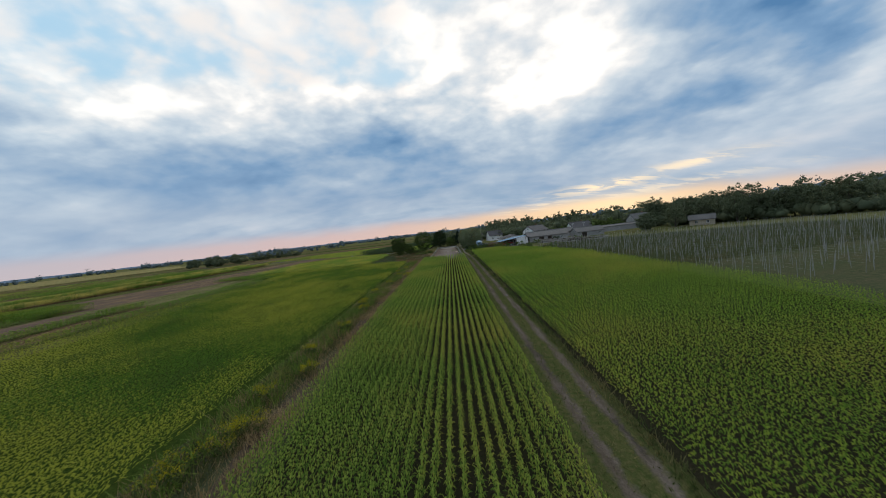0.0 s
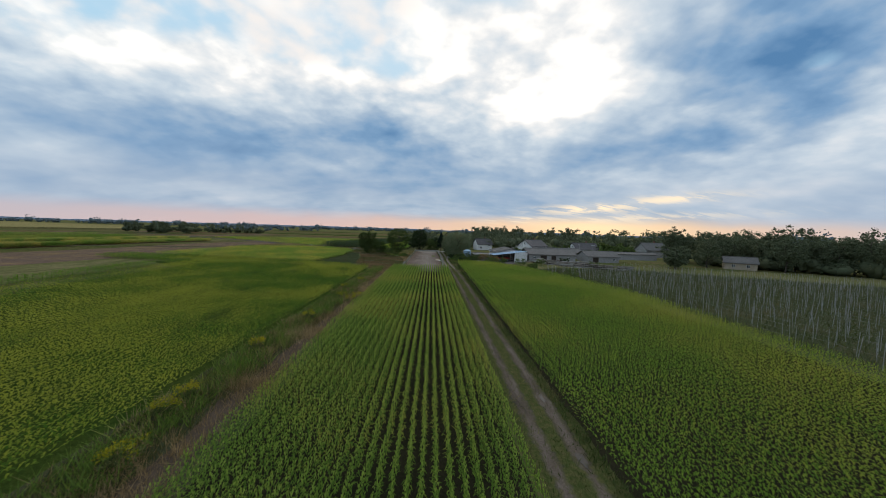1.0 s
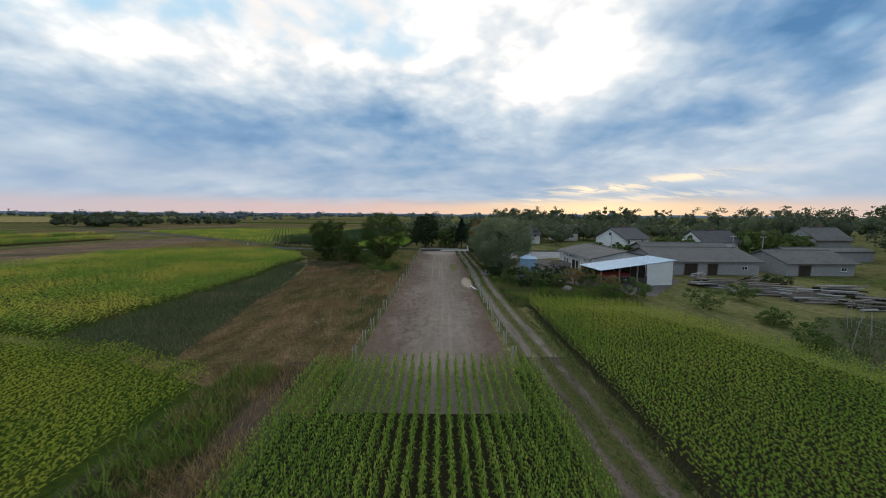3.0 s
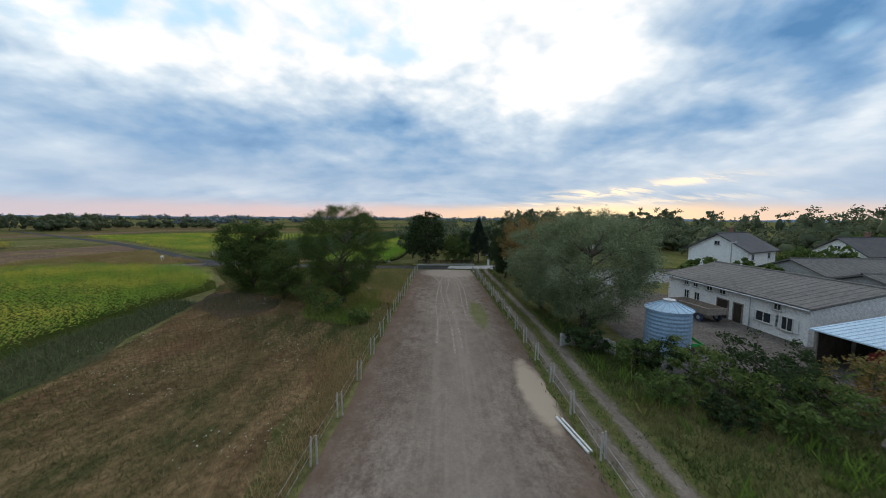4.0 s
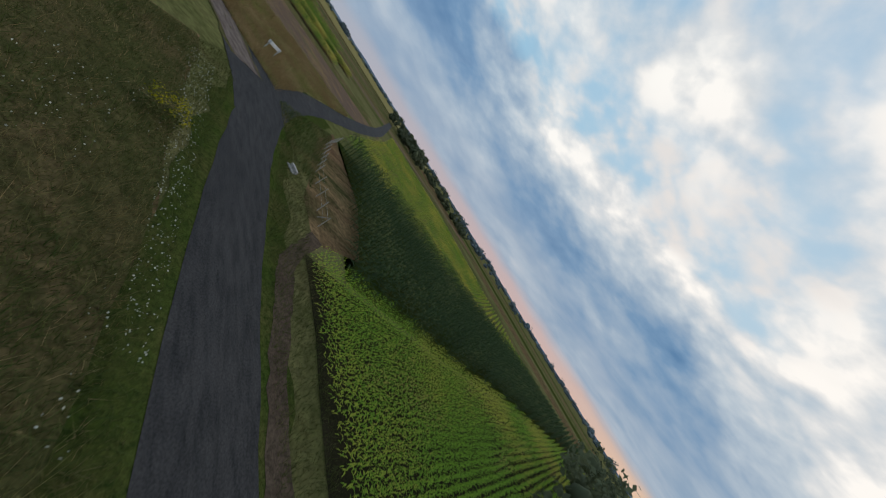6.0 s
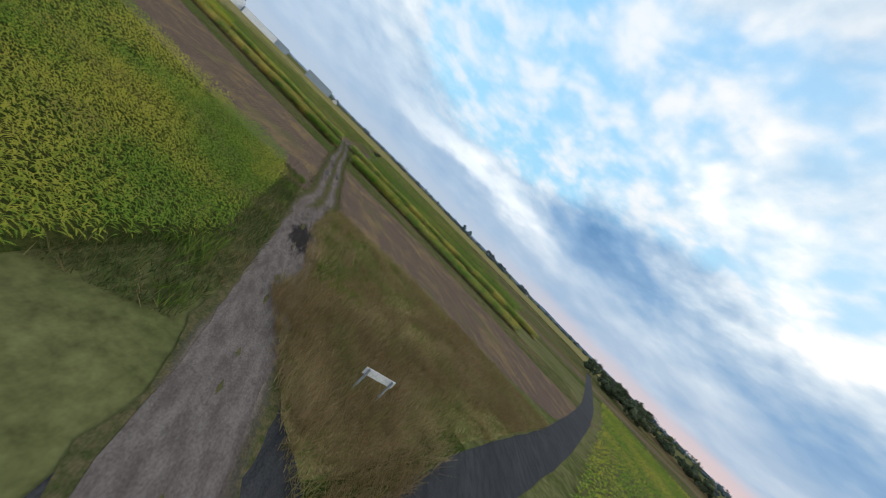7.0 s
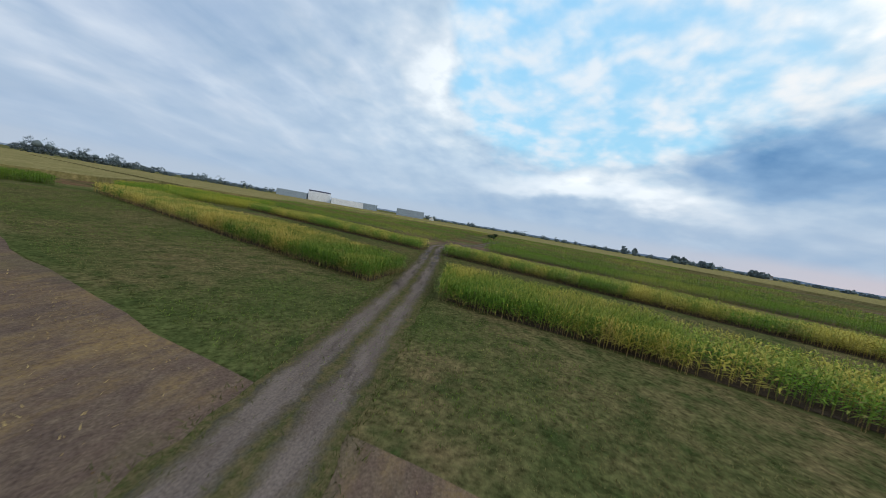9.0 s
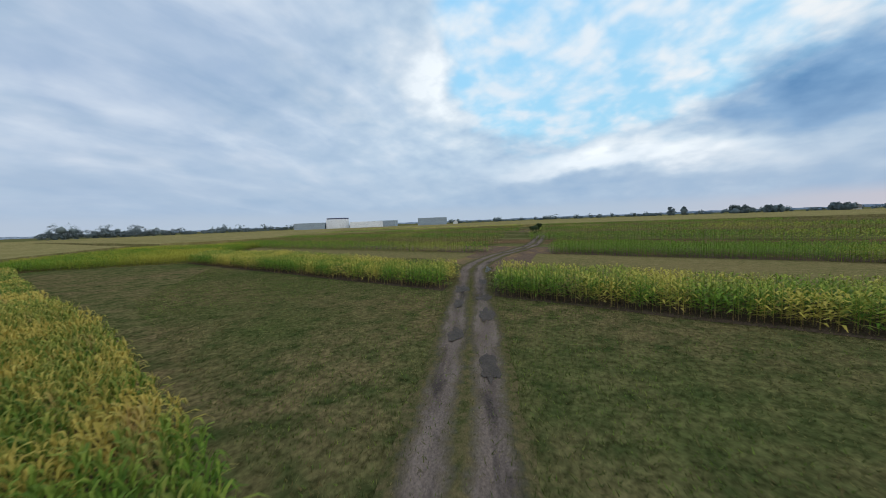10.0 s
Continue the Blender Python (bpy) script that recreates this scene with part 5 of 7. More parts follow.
crop("bright_field", [(-64, 229), (-84, 244), (-118, 269), (-160, 296), (-130, 330), (-46, 330), (-47, 300), (-52, 262), (-60, 240)], 24, 1.5, 0.75, "field_leaf", "bright yellow green crop in rows behind the dark crop", "crop field", height=1.0, leaves=5, fine=False, size=1.0, wide=0.16, tassel=False, low=0.1)
crop("maize_strip", [(-138.2, 176.6), (-147.9, 175), (-150.0, 169), (-139.4, 166)], 8, 0.66, 0.21, "corn_lush", "green end of the ripening maize strip", height=1.9, leaves=9, size=0.88, wide=0.068)
crop("maize_strip", [(-139.4, 166), (-150.0, 169), (-153, 155), (-154.2, 146), (-143, 146), (-141.5, 154)], 8, 0.66, 0.21, "corn_dry", "ripening maize strip beside the track", height=1.9, leaves=9, size=0.88, wide=0.068)
crop("maize_strip", [(-143, 146), (-154.2, 146), (-157, 128), (-162, 99), (-151, 100)], 8, 0.75, 0.34, "corn_dry", "far end of the ripening maize strip", height=1.9, leaves=6, fine=False, size=1.0, wide=0.105)
crop("maize_strip", [(-138.6, 183.0), (-149, 179.5), (-147, 200), (-137, 200)], -8, 0.66, 0.21, "corn_old", "ripening maize strip beside the track", height=1.9, leaves=9, size=0.88, wide=0.068)
crop("maize_strip", [(-137, 200), (-147, 200), (-145, 212), (-136, 245), (-128, 245), (-135, 210)], -8, 0.75, 0.34, "corn_old", "far end of the ripening maize strip", height=1.9, leaves=6, fine=False, size=1.0, wide=0.105)
crop("maize_strip", [(-172.6, 164.6), (-180, 163), (-190, 120), (-192, 96), (-182, 106)], 10, 0.75, 0.32, "corn_old", "maize strip with yellowing edge", height=1.9, leaves=7, fine=False, size=1.0, wide=0.105)
crop("maize_strip", [(-171.8, 169.5), (-180, 168), (-172, 210), (-160, 260), (-152, 260), (-165, 205)], -10, 0.75, 0.30, "corn_old", "green maize strip behind mown grass", height=2.0, leaves=8, fine=False, size=1.0, wide=0.105)
crop("maize_strip", [(-205, 168), (-216, 168.5), (-198, 262), (-186, 262)], -10, 0.8, 0.4, "corn_far", "green maize strip behind a ripe field", height=1.9, leaves=6, fine=False, size=1.0, wide=0.09)
crop("maize_strip", [(-100, 95), (-148, 96), (-150, 84), (-102, 84)], 88, 0.7, 0.4, "crop", "maize strip across the end of the mown grass", height=1.9, leaves=6, fine=False, size=1.0, wide=0.1)
crop("maize_strip", [(-160, 90), (-166, 87), (-182, 105), (-192, 95), (-226, 70), (-200, 40), (-168, 70)], 60, 0.8, 0.45, "corn_yellow", "yellow green crop beyond the mown grass", height=1.8, leaves=6, fine=False, size=1.1, wide=0.11, tassel=False)


def canopy(name, poly, top, mat, label):
    """The even top of a far ripe crop, with its sides."""
    bm = bmesh.new()
    ring = ragged(poly, 25, 3.0, 5)
    if sum(a[0] * b[1] - b[0] * a[1] for a, b in zip(ring, ring[1:] + ring[:1])) < 0:
        ring.reverse()
    up = [bm.verts.new((x, y, top + 0.25 * noise.noise((x * 0.05, y * 0.05, 2)))) for x, y in ring]
    low = [bm.verts.new((x, y, 0)) for x, y in ring]
    n = len(ring)
    for i in range(n):
        bm.faces.new((low[i], low[(i + 1) % n], up[(i + 1) % n], up[i]))
    f = bm.faces.new(up)
    bmesh.ops.triangulate(bm, faces=[f])
    tagged(part(name, bm, mat), label, "crop field", "", "stuff")


canopy("ripe_field", [(-330, 60), (-420, 130), (-460, 420), (-900, 460), (-1000, -60), (-690, -80), (-540, -300), (-330, -380), (-240, -200), (-215, 20)], 1.7, "far_crop", "wide ripe tan green crop on the plain")
canopy("ripe_field", [(-420, 175), (-400, 330), (-330, 430), (-520, 640), (-760, 700), (-900, 470), (-470, 425)], 1.7, "far_crop", "wide ripe tan green crop on the plain")
canopy("ripe_field", [(-112, 70), (-168, 64), (-205, 20), (-236, -200), (-330, -384), (-120, -430), (-80, -200)], 1.7, "far_crop", "wide ripe tan green crop on the plain")
FAR_CROPS = [(-205, 156, 60, "corn_far", 8), (-222, 152, 40, "corn_ripe", 10), (-246, 146, 30, "corn_far", 9), (-270, 140, 10, "corn_ripe", 9), (-300, 138, 0, "corn_far", 12), (-335, 130, -20, "corn_ripe", 12), (-380, 120, -40, "corn_old", 16)]
for i, (xa, ya, yb, mat, w) in enumerate(FAR_CROPS):
    step = 1.0 + 0.22 * i
    big = 1.8 + 0.28 * i
    crop("maize_strip", [(xa, ya), (xa - w, ya), (xa - w - 16, yb), (xa - 12, yb)], 8, 0.8 + 0.1 * i, step, mat, "far maize strip south of the track", height=2.0, leaves=5, fine=False, size=0.7 * big, wide=0.07 * big, tassel=False)
    if i < 2:
        continue
    crop("maize_strip", [(xa + 1, ya + 9), (xa - w, ya + 9), (xa - w + 24, ya + 130), (xa + 26, ya + 130)], -10, 0.8 + 0.1 * i, step, ("corn_far", "corn_ripe", "corn_far", "corn_ripe")[i % 4], "far maize strip north of the track", height=2.0, leaves=5, fine=False, size=0.7 * big, wide=0.07 * big, tassel=False)

for xa, w, ya, yb in ((-62.6, 2.6, 4, 122), (-75, 3, 4, 88), (-99, 3, 10, 88), (-127, 4, 10, 80)):
    crop("weed_line", [(xa, ya), (xa - w, ya), (xa - w - 4, yb), (xa - 3, yb)], 0, 0.8, 0.6, "crop", "dark green weedy line between field stripes", "weeds", height=1.3, leaves=6, fine=False, size=1.1, wide=0.12, tassel=False, low=0.05)
crop("weed_line", [(-72, 143), (-93, 145), (-96, 138), (-76, 132)], 80, 0.9, 0.6, "crop", "dark green weedy field edge", "weeds", height=1.2, leaves=6, fine=False, size=1.1, wide=0.12, tassel=False, low=0.05)

# ---- grass, weeds and stubble ----
def grass(name, poly, density, mat, label, category="grass", **kw):
    x, y = scatter(poly, density)
    return tagged(blades(name, x, y, mat, **kw), label, category, "", "stuff")


MEADOW = [(-20.5, 131), (-7.0, 124.5), (-6.9, 190), (-18, 189), (-29, 188), (-29, 181), (-25.5, 166), (-24, 155)]
def patchy(name, poly, density, mat, label, sign, height, width):
    """Grass in patches: where a smooth field is high, or low."""
    x, y = scatter(poly, density)
    k = sign * (smooth_noise(x, y, 0.20, 4) + 0.6 * smooth_noise(x, y, 0.55, 9)) + RNG.normal(0, 0.3, len(x)) > 0.0
    return tagged(blades(name, x[k], y[k], mat, height, width, 0.55), label, "grass", "", "stuff")


patchy("dry_grass", MEADOW, 60, "meadow_dry", "tall dry meadow grass in patches", 1, 0.40, 0.008)
patchy("meadow_weeds", MEADOW, 80, "rough_blade", "green weeds among dry grass", -1, 0.32, 0.010)
grass("roadside_meadow_grass", [(-7, 179), (-7, 206.4), (-17, 206.5), (-20, 195), (-12, 184)], 100, "verge_blade", "pale olive grass beside the riding ground", height=0.46, width=0.011, lean=0.6)
grass("roadside_meadow_grass", [(-16, 181), (-20, 194), (-17, 206.5), (-45, 206.8), (-36, 195), (-29, 186), (-18, 181)], 90, "rough_blade", "rough olive grass beside the lane", height=0.32, width=0.011, lean=0.6)
grass("roadside_meadow_grass", [(-7, 184), (-7, 206.4), (-45, 206.8), (-36, 195), (-29, 188), (-18, 187)], 16, "drygrass", "dry stalks in the rough grass", height=0.32, width=0.008, lean=0.5)
patchy("dry_grass", [(-7.2, 172), (-7.0, 204), (-11, 204), (-18, 202), (-19, 187), (-15, 176)], 70, "drygrass", "bleached tall grass along the fence", 1, 0.45, 0.012)
tall_pale = [(-7.2, 150), (-7.0, 178), (-10, 178), (-12, 170), (-9, 160), (-8.4, 150)]
patchy("dry_grass", tall_pale, 90, "drygrass", "pale tall grass beside the fence posts", 1, 0.5, 0.012)
patchy("roadside_meadow_weeds", [(-7, 184), (-7, 206.4), (-45, 206.8), (-36, 195), (-29, 188), (-18, 187)], 70, "grass", "dark green weeds in patches beside the lane", -1, 0.38, 0.014)
grass("shoulder_grass", [(-8, 206.2), (-8, 207.4), (-20, 207.2), (-32, 208.3), (-44, 209.8), (-48, 209), (-45, 206.8)], 120, "rough_blade", "rough grass on the road shoulder", height=0.22, width=0.011, lean=0.6)
grass("shoulder_grass", [(-8, 211.2), (-8, 214.2), (-30, 215.4), (-36, 216.5), (-46, 215.6), (-41, 214.2), (-30, 212.2)], 90, "rough_blade", "rough grass on the road shoulder", height=0.3, width=0.012, lean=0.6)
grass("lane_verge", [(8.9, 2), (9.7, 2), (9.6, 145), (8.9, 145)], 40, "grass", "tall weeds between lane and maize", height=0.4, width=0.03, lean=0.5)
grass("strip_weeds", [(-15.0, 2), (-9.0, 2), (-9.0, 130), (-15.0, 130)], 16, "drygrass", "dry weeds between two crops", height=0.5, width=0.016, lean=0.5)
grass("strip_weeds", [(-15.0, 2), (-11.4, 2), (-11.4, 130), (-15.0, 130)], 44, "rough_blade", "green weeds between two crops", height=0.5, width=0.022, lean=0.5)
grass("strip_weeds", [(-15.0, 2), (-12.2, 2), (-12.2, 130), (-15.0, 130)], 34, "weed_blade", "fresh green weeds along the crop", height=0.6, width=0.04, lean=0.6)
grass("belt_weeds", [(-20.5, 131), (-33.5, 134), (-31.6, 164), (-32.6, 181), (-29.3, 180), (-26.3, 166.7), (-24.9, 159)], 24, "belt_weed", "dark green weeds", height=0.6, width=0.04, lean=0.5)
VERGE = [(-62, 207), (-52, 214.5), (-64, 221), (-82, 236), (-86.6, 222), (-87.2, 212), (-86, 201.6), (-82, 201.6), (-74, 203.5), (-66, 206.8)]
sheet("verge_floor", VERGE, 0.032, "tan_rough", "dry grassy corner between track and lane", "grass strip", 1.0, 0.4)
grass("verge_grass", VERGE, 25, "verge_blade", "rough grass between track and lane", height=0.4, width=0.016, lean=0.5)
patchy("verge_grass", VERGE, 150, "drygrass", "dry reddish grass in patches between track and lane", 1, 0.5, 0.016)
grass("verge_grass", VERGE, 45, "drygrass", "thin dry grass between track and lane", height=0.45, width=0.014, lean=0.5)
patchy("verge_weeds", VERGE, 18, "weed_blade", "green weeds in patches between track and lane", -1, 0.42, 0.024)
grass("verge_weeds", [(-66, 207.4), (-70, 206.4), (-76, 204.2), (-80, 202.4), (-80, 204.4), (-75, 207.0), (-68, 209.5)], 26, "weed_blade", "leafy green weeds beside the track", height=0.5, width=0.03, lean=0.6)
grass("verge_grass", [(-56, 206.5), (-62, 205.5), (-85, 196.5), (-85, 193), (-62, 201.5), (-54, 203)], 80, "grass", "dark green weeds along the crop's edge", height=0.42, width=0.02, lean=0.5)
grass("verge_grass", [(-56, 206.5), (-62, 205.5), (-85, 196.5), (-85, 193), (-62, 201.5), (-54, 203)], 12, "drygrass", "dry weeds along the crop's edge", height=0.4, width=0.014, lean=0.5)
def tall_weeds(poly, density, mat, label, height, tuft, seed, width=0.018):
    """Tall weeds that stand in tufts, thick in some places and thin in others."""
    x, y = scatter(poly, density)
    k = smooth_noise(x, y, 0.9, seed) + 0.6 * smooth_noise(x, y, 0.3, seed + 4) + RNG.normal(0, 0.3, len(x)) > 0.25
    return tagged(blades("tall_weeds", x[k], y[k], mat, height, width, 0.4, tuft=tuft, spread=0.16), label, "weeds", "", "stuff")


tall_weeds(VERGE, 7, "drygrass", "tall reddish dry weeds between track and lane", 0.75, 12, 3)
tall_weeds(VERGE, 5, "verge_blade", "tall pale olive weeds between track and lane", 0.7, 12, 8, 0.022)
tall_weeds([(-64, 207.4), (-70, 206.4), (-76, 204.2), (-82, 202.0), (-83, 206.4), (-75, 210.0), (-66, 211.5)], 3.5, "weed_blade", "leafy green weeds beside the track", 0.6, 10, 5, 0.035)
tall_weeds([(-56, 206.2), (-62, 205.0), (-85, 196.5), (-85, 194), (-62, 202.5), (-54, 204)], 6, "weed_blade", "tall leafy weeds along the crop's edge", 0.6, 10, 6, 0.03)
tall_weeds([(-15.0, 2), (-9.6, 2), (-9.6, 130), (-15.0, 130)], 2.4, "drygrass", "dry weed tufts between two crops", 0.8, 10, 2, 0.02)
tall_weeds([(-15.2, 2), (-11.5, 2), (-11.5, 130), (-15.2, 130)], 1.6, "weed_blade", "green weed tufts between two crops", 0.9, 9, 7, 0.04)
tall_weeds([(8, 147), (24, 148), (24, 156), (13, 161), (9, 172), (8, 172)], 3, "weed_blade", "rank green weeds between lane and yard", 0.6, 9, 4, 0.04)
grass("meadow_weeds", [(-9.6, 172), (-8.6, 180), (-10, 187), (-16, 190), (-18.5, 183), (-15, 174)], 60, "weed_blade", "lush green weeds under the meadow trees", height=0.5, width=0.022, lean=0.5)
grass("lane_grass", [(5.9, 2), (9.5, 2), (9.5, 145), (5.9, 145)], 16, "grass", "short grass on the farm lane", height=0.16, width=0.03, lean=0.6)
grass("roadside_grass", [(-50, 214.8), (-44, 215), (-38, 217), (-58, 225)], 60, "grass", "rough grass along the lane", height=0.4, width=0.02, lean=0.5)
grass("fence_grass", [(7.6, 146), (24, 147), (25, 156), (12, 163), (9, 178), (7.6, 178)], 110, "grass", "green weeds between lane and yard", height=0.35, width=0.02, lean=0.5)
grass("mown_tufts", [(-122, 187), (-122, 212), (-139, 184), (-138.5, 176), (-143, 140), (-152, 104), (-128, 102), (-131, 120), (-124, 160), (-122, 183)], 30, "mown_blade", "short tufts on the mown strip", height=0.12, width=0.018, lean=0.9)
grass("mown_tufts", [(-150, 178), (-147, 206), (-170, 190), (-172, 168), (-178, 120), (-160, 140), (-150, 172)], 30, "mown_blade", "short tufts on the mown strip", height=0.14, width=0.025, lean=0.9)
for strip, n in (([(-122, 187), (-122, 212), (-139, 184), (-138.5, 176), (-143, 140), (-152, 104), (-128, 102), (-131, 120), (-124, 160), (-122, 183)], 26), ([(-150, 178), (-147, 206), (-170, 190), (-172, 168), (-178, 120), (-160, 140), (-150, 172)], 26)):
    patchy("mown_straw", strip, n, "verge_blade", "dry grass clippings on the mown strip", 1, 0.10, 0.016)
    patchy("mown_clover", strip, n, "weed_blade", "fresh green tufts on the mown strip", -1, 0.12, 0.022)
for poly, angle in (([(-87, 202), (-84, 220), (-90, 235), (-118, 232), (-120.5, 190), (-90, 199)], 110), ([(-120.8, 184), (-122, 160), (-128, 128), (-94, 128), (-88, 180), (-86, 194), (-90, 195)], 110)):
    x, y = rows_in(poly, angle, 0.48, 0.06, 0.03)
    k = 0.7 * smooth_noise(x * 2, y * 0.25, 0.5, 3) + 0.5 * smooth_noise(x, y, 0.3, 7) + RNG.normal(0, 0.5, len(x)) > 0.45
    tagged(blades("stubble", x[k], y[k], "straw", 0.09, 0.03, 1.0), "cut straw stubs on bare soil", "stubble", "", "stuff")
def along(points, per, count, bands, seed):
    """Places beside a line: bands of (offset, spread)."""
    r = random.Random(seed)
    line = curve_points(points, per)
    xs, ys = [], []
    for p, q in zip(line, line[1:]):
        d = (q - p).normalized()
        for i in range(count):
            o, w = r.choice(bands)
            o = r.gauss(o, w)
            k = r.random()
            xs.append(p.x + (q.x - p.x) * k - d.y * o)
            ys.append(p.y + (q.y - p.y) * k + d.x * o)
    return np.array(xs), np.array(ys)


x, y = along(TRACK[3:15], 40, 20, [(0, 0.22), (1.6, 0.25), (-1.7, 0.3), (2.1, 0.3), (-2.1, 0.3)], 5)
tagged(blades("track_grass", x, y, "rough_blade", 0.17, 0.022, 0.7, tuft=2, spread=0.1), "low grass between and beside the wheel ruts", "grass", "", "stuff")
x, y = along(LANE, 40, 26, [(0, 0.2), (1.5, 0.25), (-1.5, 0.25)], 6)
tagged(blades("lane_grass", x, y, "grass", 0.16, 0.035, 0.7, tuft=2, spread=0.1), "low grass between the lane's ruts", "grass", "", "stuff")
x, y = scatter([(-20, 128), (-8, 130), (-8, 206), (-40, 206), (-33, 190)], 4.5)
k = smooth_noise(x, y, 0.6, 1) > 0.35
tagged(bloom("wild_carrot", x[k], y[k], 0.5 + 0.25 * RNG.random(k.sum()), "white_bloom", 0.032), "white wild flower heads in the meadow", "wildflowers", "", "stuff")
x, y = scatter([(-42, 206.4), (-20, 206.4), (-20, 207.2), (-42, 208.2)], 26)
tagged(bloom("wild_carrot", x, y, 0.3 + 0.2 * RNG.random(len(x)), "white_bloom", 0.03), "white wild flowers along the lane", "wildflowers", "", "stuff")


def goldenrod(x, y, r, h, seed):
    ob = thing("goldenrod", x, y, 0, seed * 50, "yellow flowering goldenrod bush among dry weeds", "bush", "goldenrod bushes")
    rnd = random.Random(seed)
    bm = bmesh.new()
    cs = []
    for i in range(14):
        a, k = rnd.uniform(0, 6.28), rnd.uniform(0.1, 1) ** 0.5
        tip = (math.cos(a) * r * k, math.sin(a) * r * k, h * rnd.uniform(0.75, 1.0))
        rod(bm, (tip[0] * 0.4, tip[1] * 0.4, 0), tip, 0.012, 0.006, 4)
        cs.append(tip)
    tagged(part("stems", bm, "grass", ob), kind="stuff")
    v, f = leaf_cloud(cs, [0.26 * r + 0.1] * len(cs), 34, 0.048, flat=0.8)
    b = tagged(arrays("bloom", v, [f], "goldenrod"), kind="stuff")
    b.parent = ob
    v, f = leaf_cloud([(c[0] * 0.9, c[1] * 0.9, c[2] * 0.5) for c in cs], [0.3 * r] * len(cs), 26, 0.07)
    b = tagged(arrays("foliage", v, [f], "grass"), kind="stuff")
    b.parent = ob


for i, (gx, gy, gr) in enumerate(((-13.2, 16, 1.1), (-12.0, 18.5, 1.2), (-11.4, 20, 0.9), (-12.6, 24, 0.9), (-11.2, 28, 0.8), (-12.2, 50, 0.8), (-13.6, 54.2, 0.7), (-13.6, 56, 0.6), (-14.0, 65, 0.8), (-13.2, 33, 0.6), (-12.3, 41, 0.7), (-12.6, 87.6, 0.8), (-10.2, 87.4, 0.7), (-10.6, 85, 0.8), (-12.8, 103, 0.7), (-13.0, 75, 0.7), (-31.9, 206.0, 0.9), (-14, 95, 0.6))):
    goldenrod(gx, gy, gr, 1.1, i + 1)
sheet("side_yard", [(13, 193.5), (12.6, 197), (22, 208), (38, 206.5), (38, 197), (24, 191)], 0.03, "yard_slab", "pale concrete yard behind the lane corner", "yard", 2.0, 0.2)
TYRE_Z = [0.0, 0.003, 0.006, 0.009, 0.012]
for tyre in ([(-1.0, 166), (-1.0, 170.3), (-1.4, 177), (-2.0, 186), (-2.1, 192), (-3.4, 199)], [(-0.4, 167), (-0.4, 170.4), (-0.8, 177.1), (-1.3, 186), (-0.8, 195.5), (-1.0, 203)],
             [(0.6, 174), (0.4, 180.5), (0.4, 192.3), (-0.8, 199), (-3, 203)], [(-2.3, 168), (-2.3, 174), (-2.6, 182), (-2.0, 196), (-0.4, 204)], [(0.9, 178), (1.0, 190), (0.2, 198), (-1.6, 203.5)]):
    ribbon("tyre_mark", tyre, 0.15, 0.052 + TYRE_Z.pop(), "tyre_sand", "pale tyre mark pressed into the sand", "tyre mark", 0.0, 0.06, 24)
x, y = scatter([(-12.8, 2), (-9.4, 2), (-9.2, 130), (-13.5, 130)], 60)
k = smooth_noise(x, y, 0.45, 2) + RNG.normal(0, 0.25, len(x)) > 0.2
tagged(blades("pale_grass", x[k], y[k], "drygrass", 0.55, 0.016, 0.6), "bleached grass patches between two crops", "grass", "", "stuff")


# ---- fences and stakes ----
def post_mesh(h, r, mat, name):
    bm = bmesh.new()
    rod(bm, (0, 0, -0.2), (0, 0, h), r, r * 0.92, 6)
    me = bpy.data.meshes.new(name)
    bm.to_mesh(me)
    bm.free()
    me.materials.append(M[mat])
    return me


def fence(name, line, label, gap, h, r, rails=0.004, double=False):
    """A line of posts with wires or rails; each post is a part."""
    ob = thing(name, line[0][0], line[0][1], 0, 0, label, "fence")
    me = post_mesh(h, r, "post", "post")
    base = Vector((line[0][0], line[0][1], 0))
    pts = []
    for (xa, ya), (xb, yb) in zip(line, line[1:]):
        n = max(1, round(math.hypot(xb - xa, yb - ya) / gap))
        pts += [Vector((xa + (xb - xa) * i / n, ya + (yb - ya) * i / n, 0)) for i in range(n)]
    pts.append(Vector((*line[-1], 0)))
    rnd = random.Random(len(name))
    for p in pts:
        q = new("post", me)
        q.parent = ob
        q.matrix_basis = pose(p.x - base.x, p.y - base.y, 0, rnd.uniform(-3, 3), rnd.uniform(-3, 3), 0)
        if double:
            q = new("post", me)
            q.parent = ob
            q.matrix_basis = pose(p.x - base.x + 0.22, p.y - base.y + 0.1, 0, rnd.uniform(-3, 3), rnd.uniform(-3, 3), 0)
    if rails:
        for z in (0.95, 0.5):
            bm = bmesh.new()
            for a, b in zip(pts, pts[1:]):
                rod(bm, a - base + Vector((0, 0, z * h / 1.2)), b - base + Vector((0, 0, z * h / 1.2)), rails, rails, 4)
            part("wire", bm, "metal", ob)
    for p, d in ((pts[0], 1), (pts[-1], -1)):
        q = (pts[1] - pts[0]) if d == 1 else (pts[-2] - pts[-1])
        q = q.normalized() * 1.3
        bm = bmesh.new()
        rod(bm, p - base + Vector((0, 0, h * 0.95)), p - base + q, r * 0.8, r * 0.8, 6)
        part("brace", bm, "post", ob)
    return ob


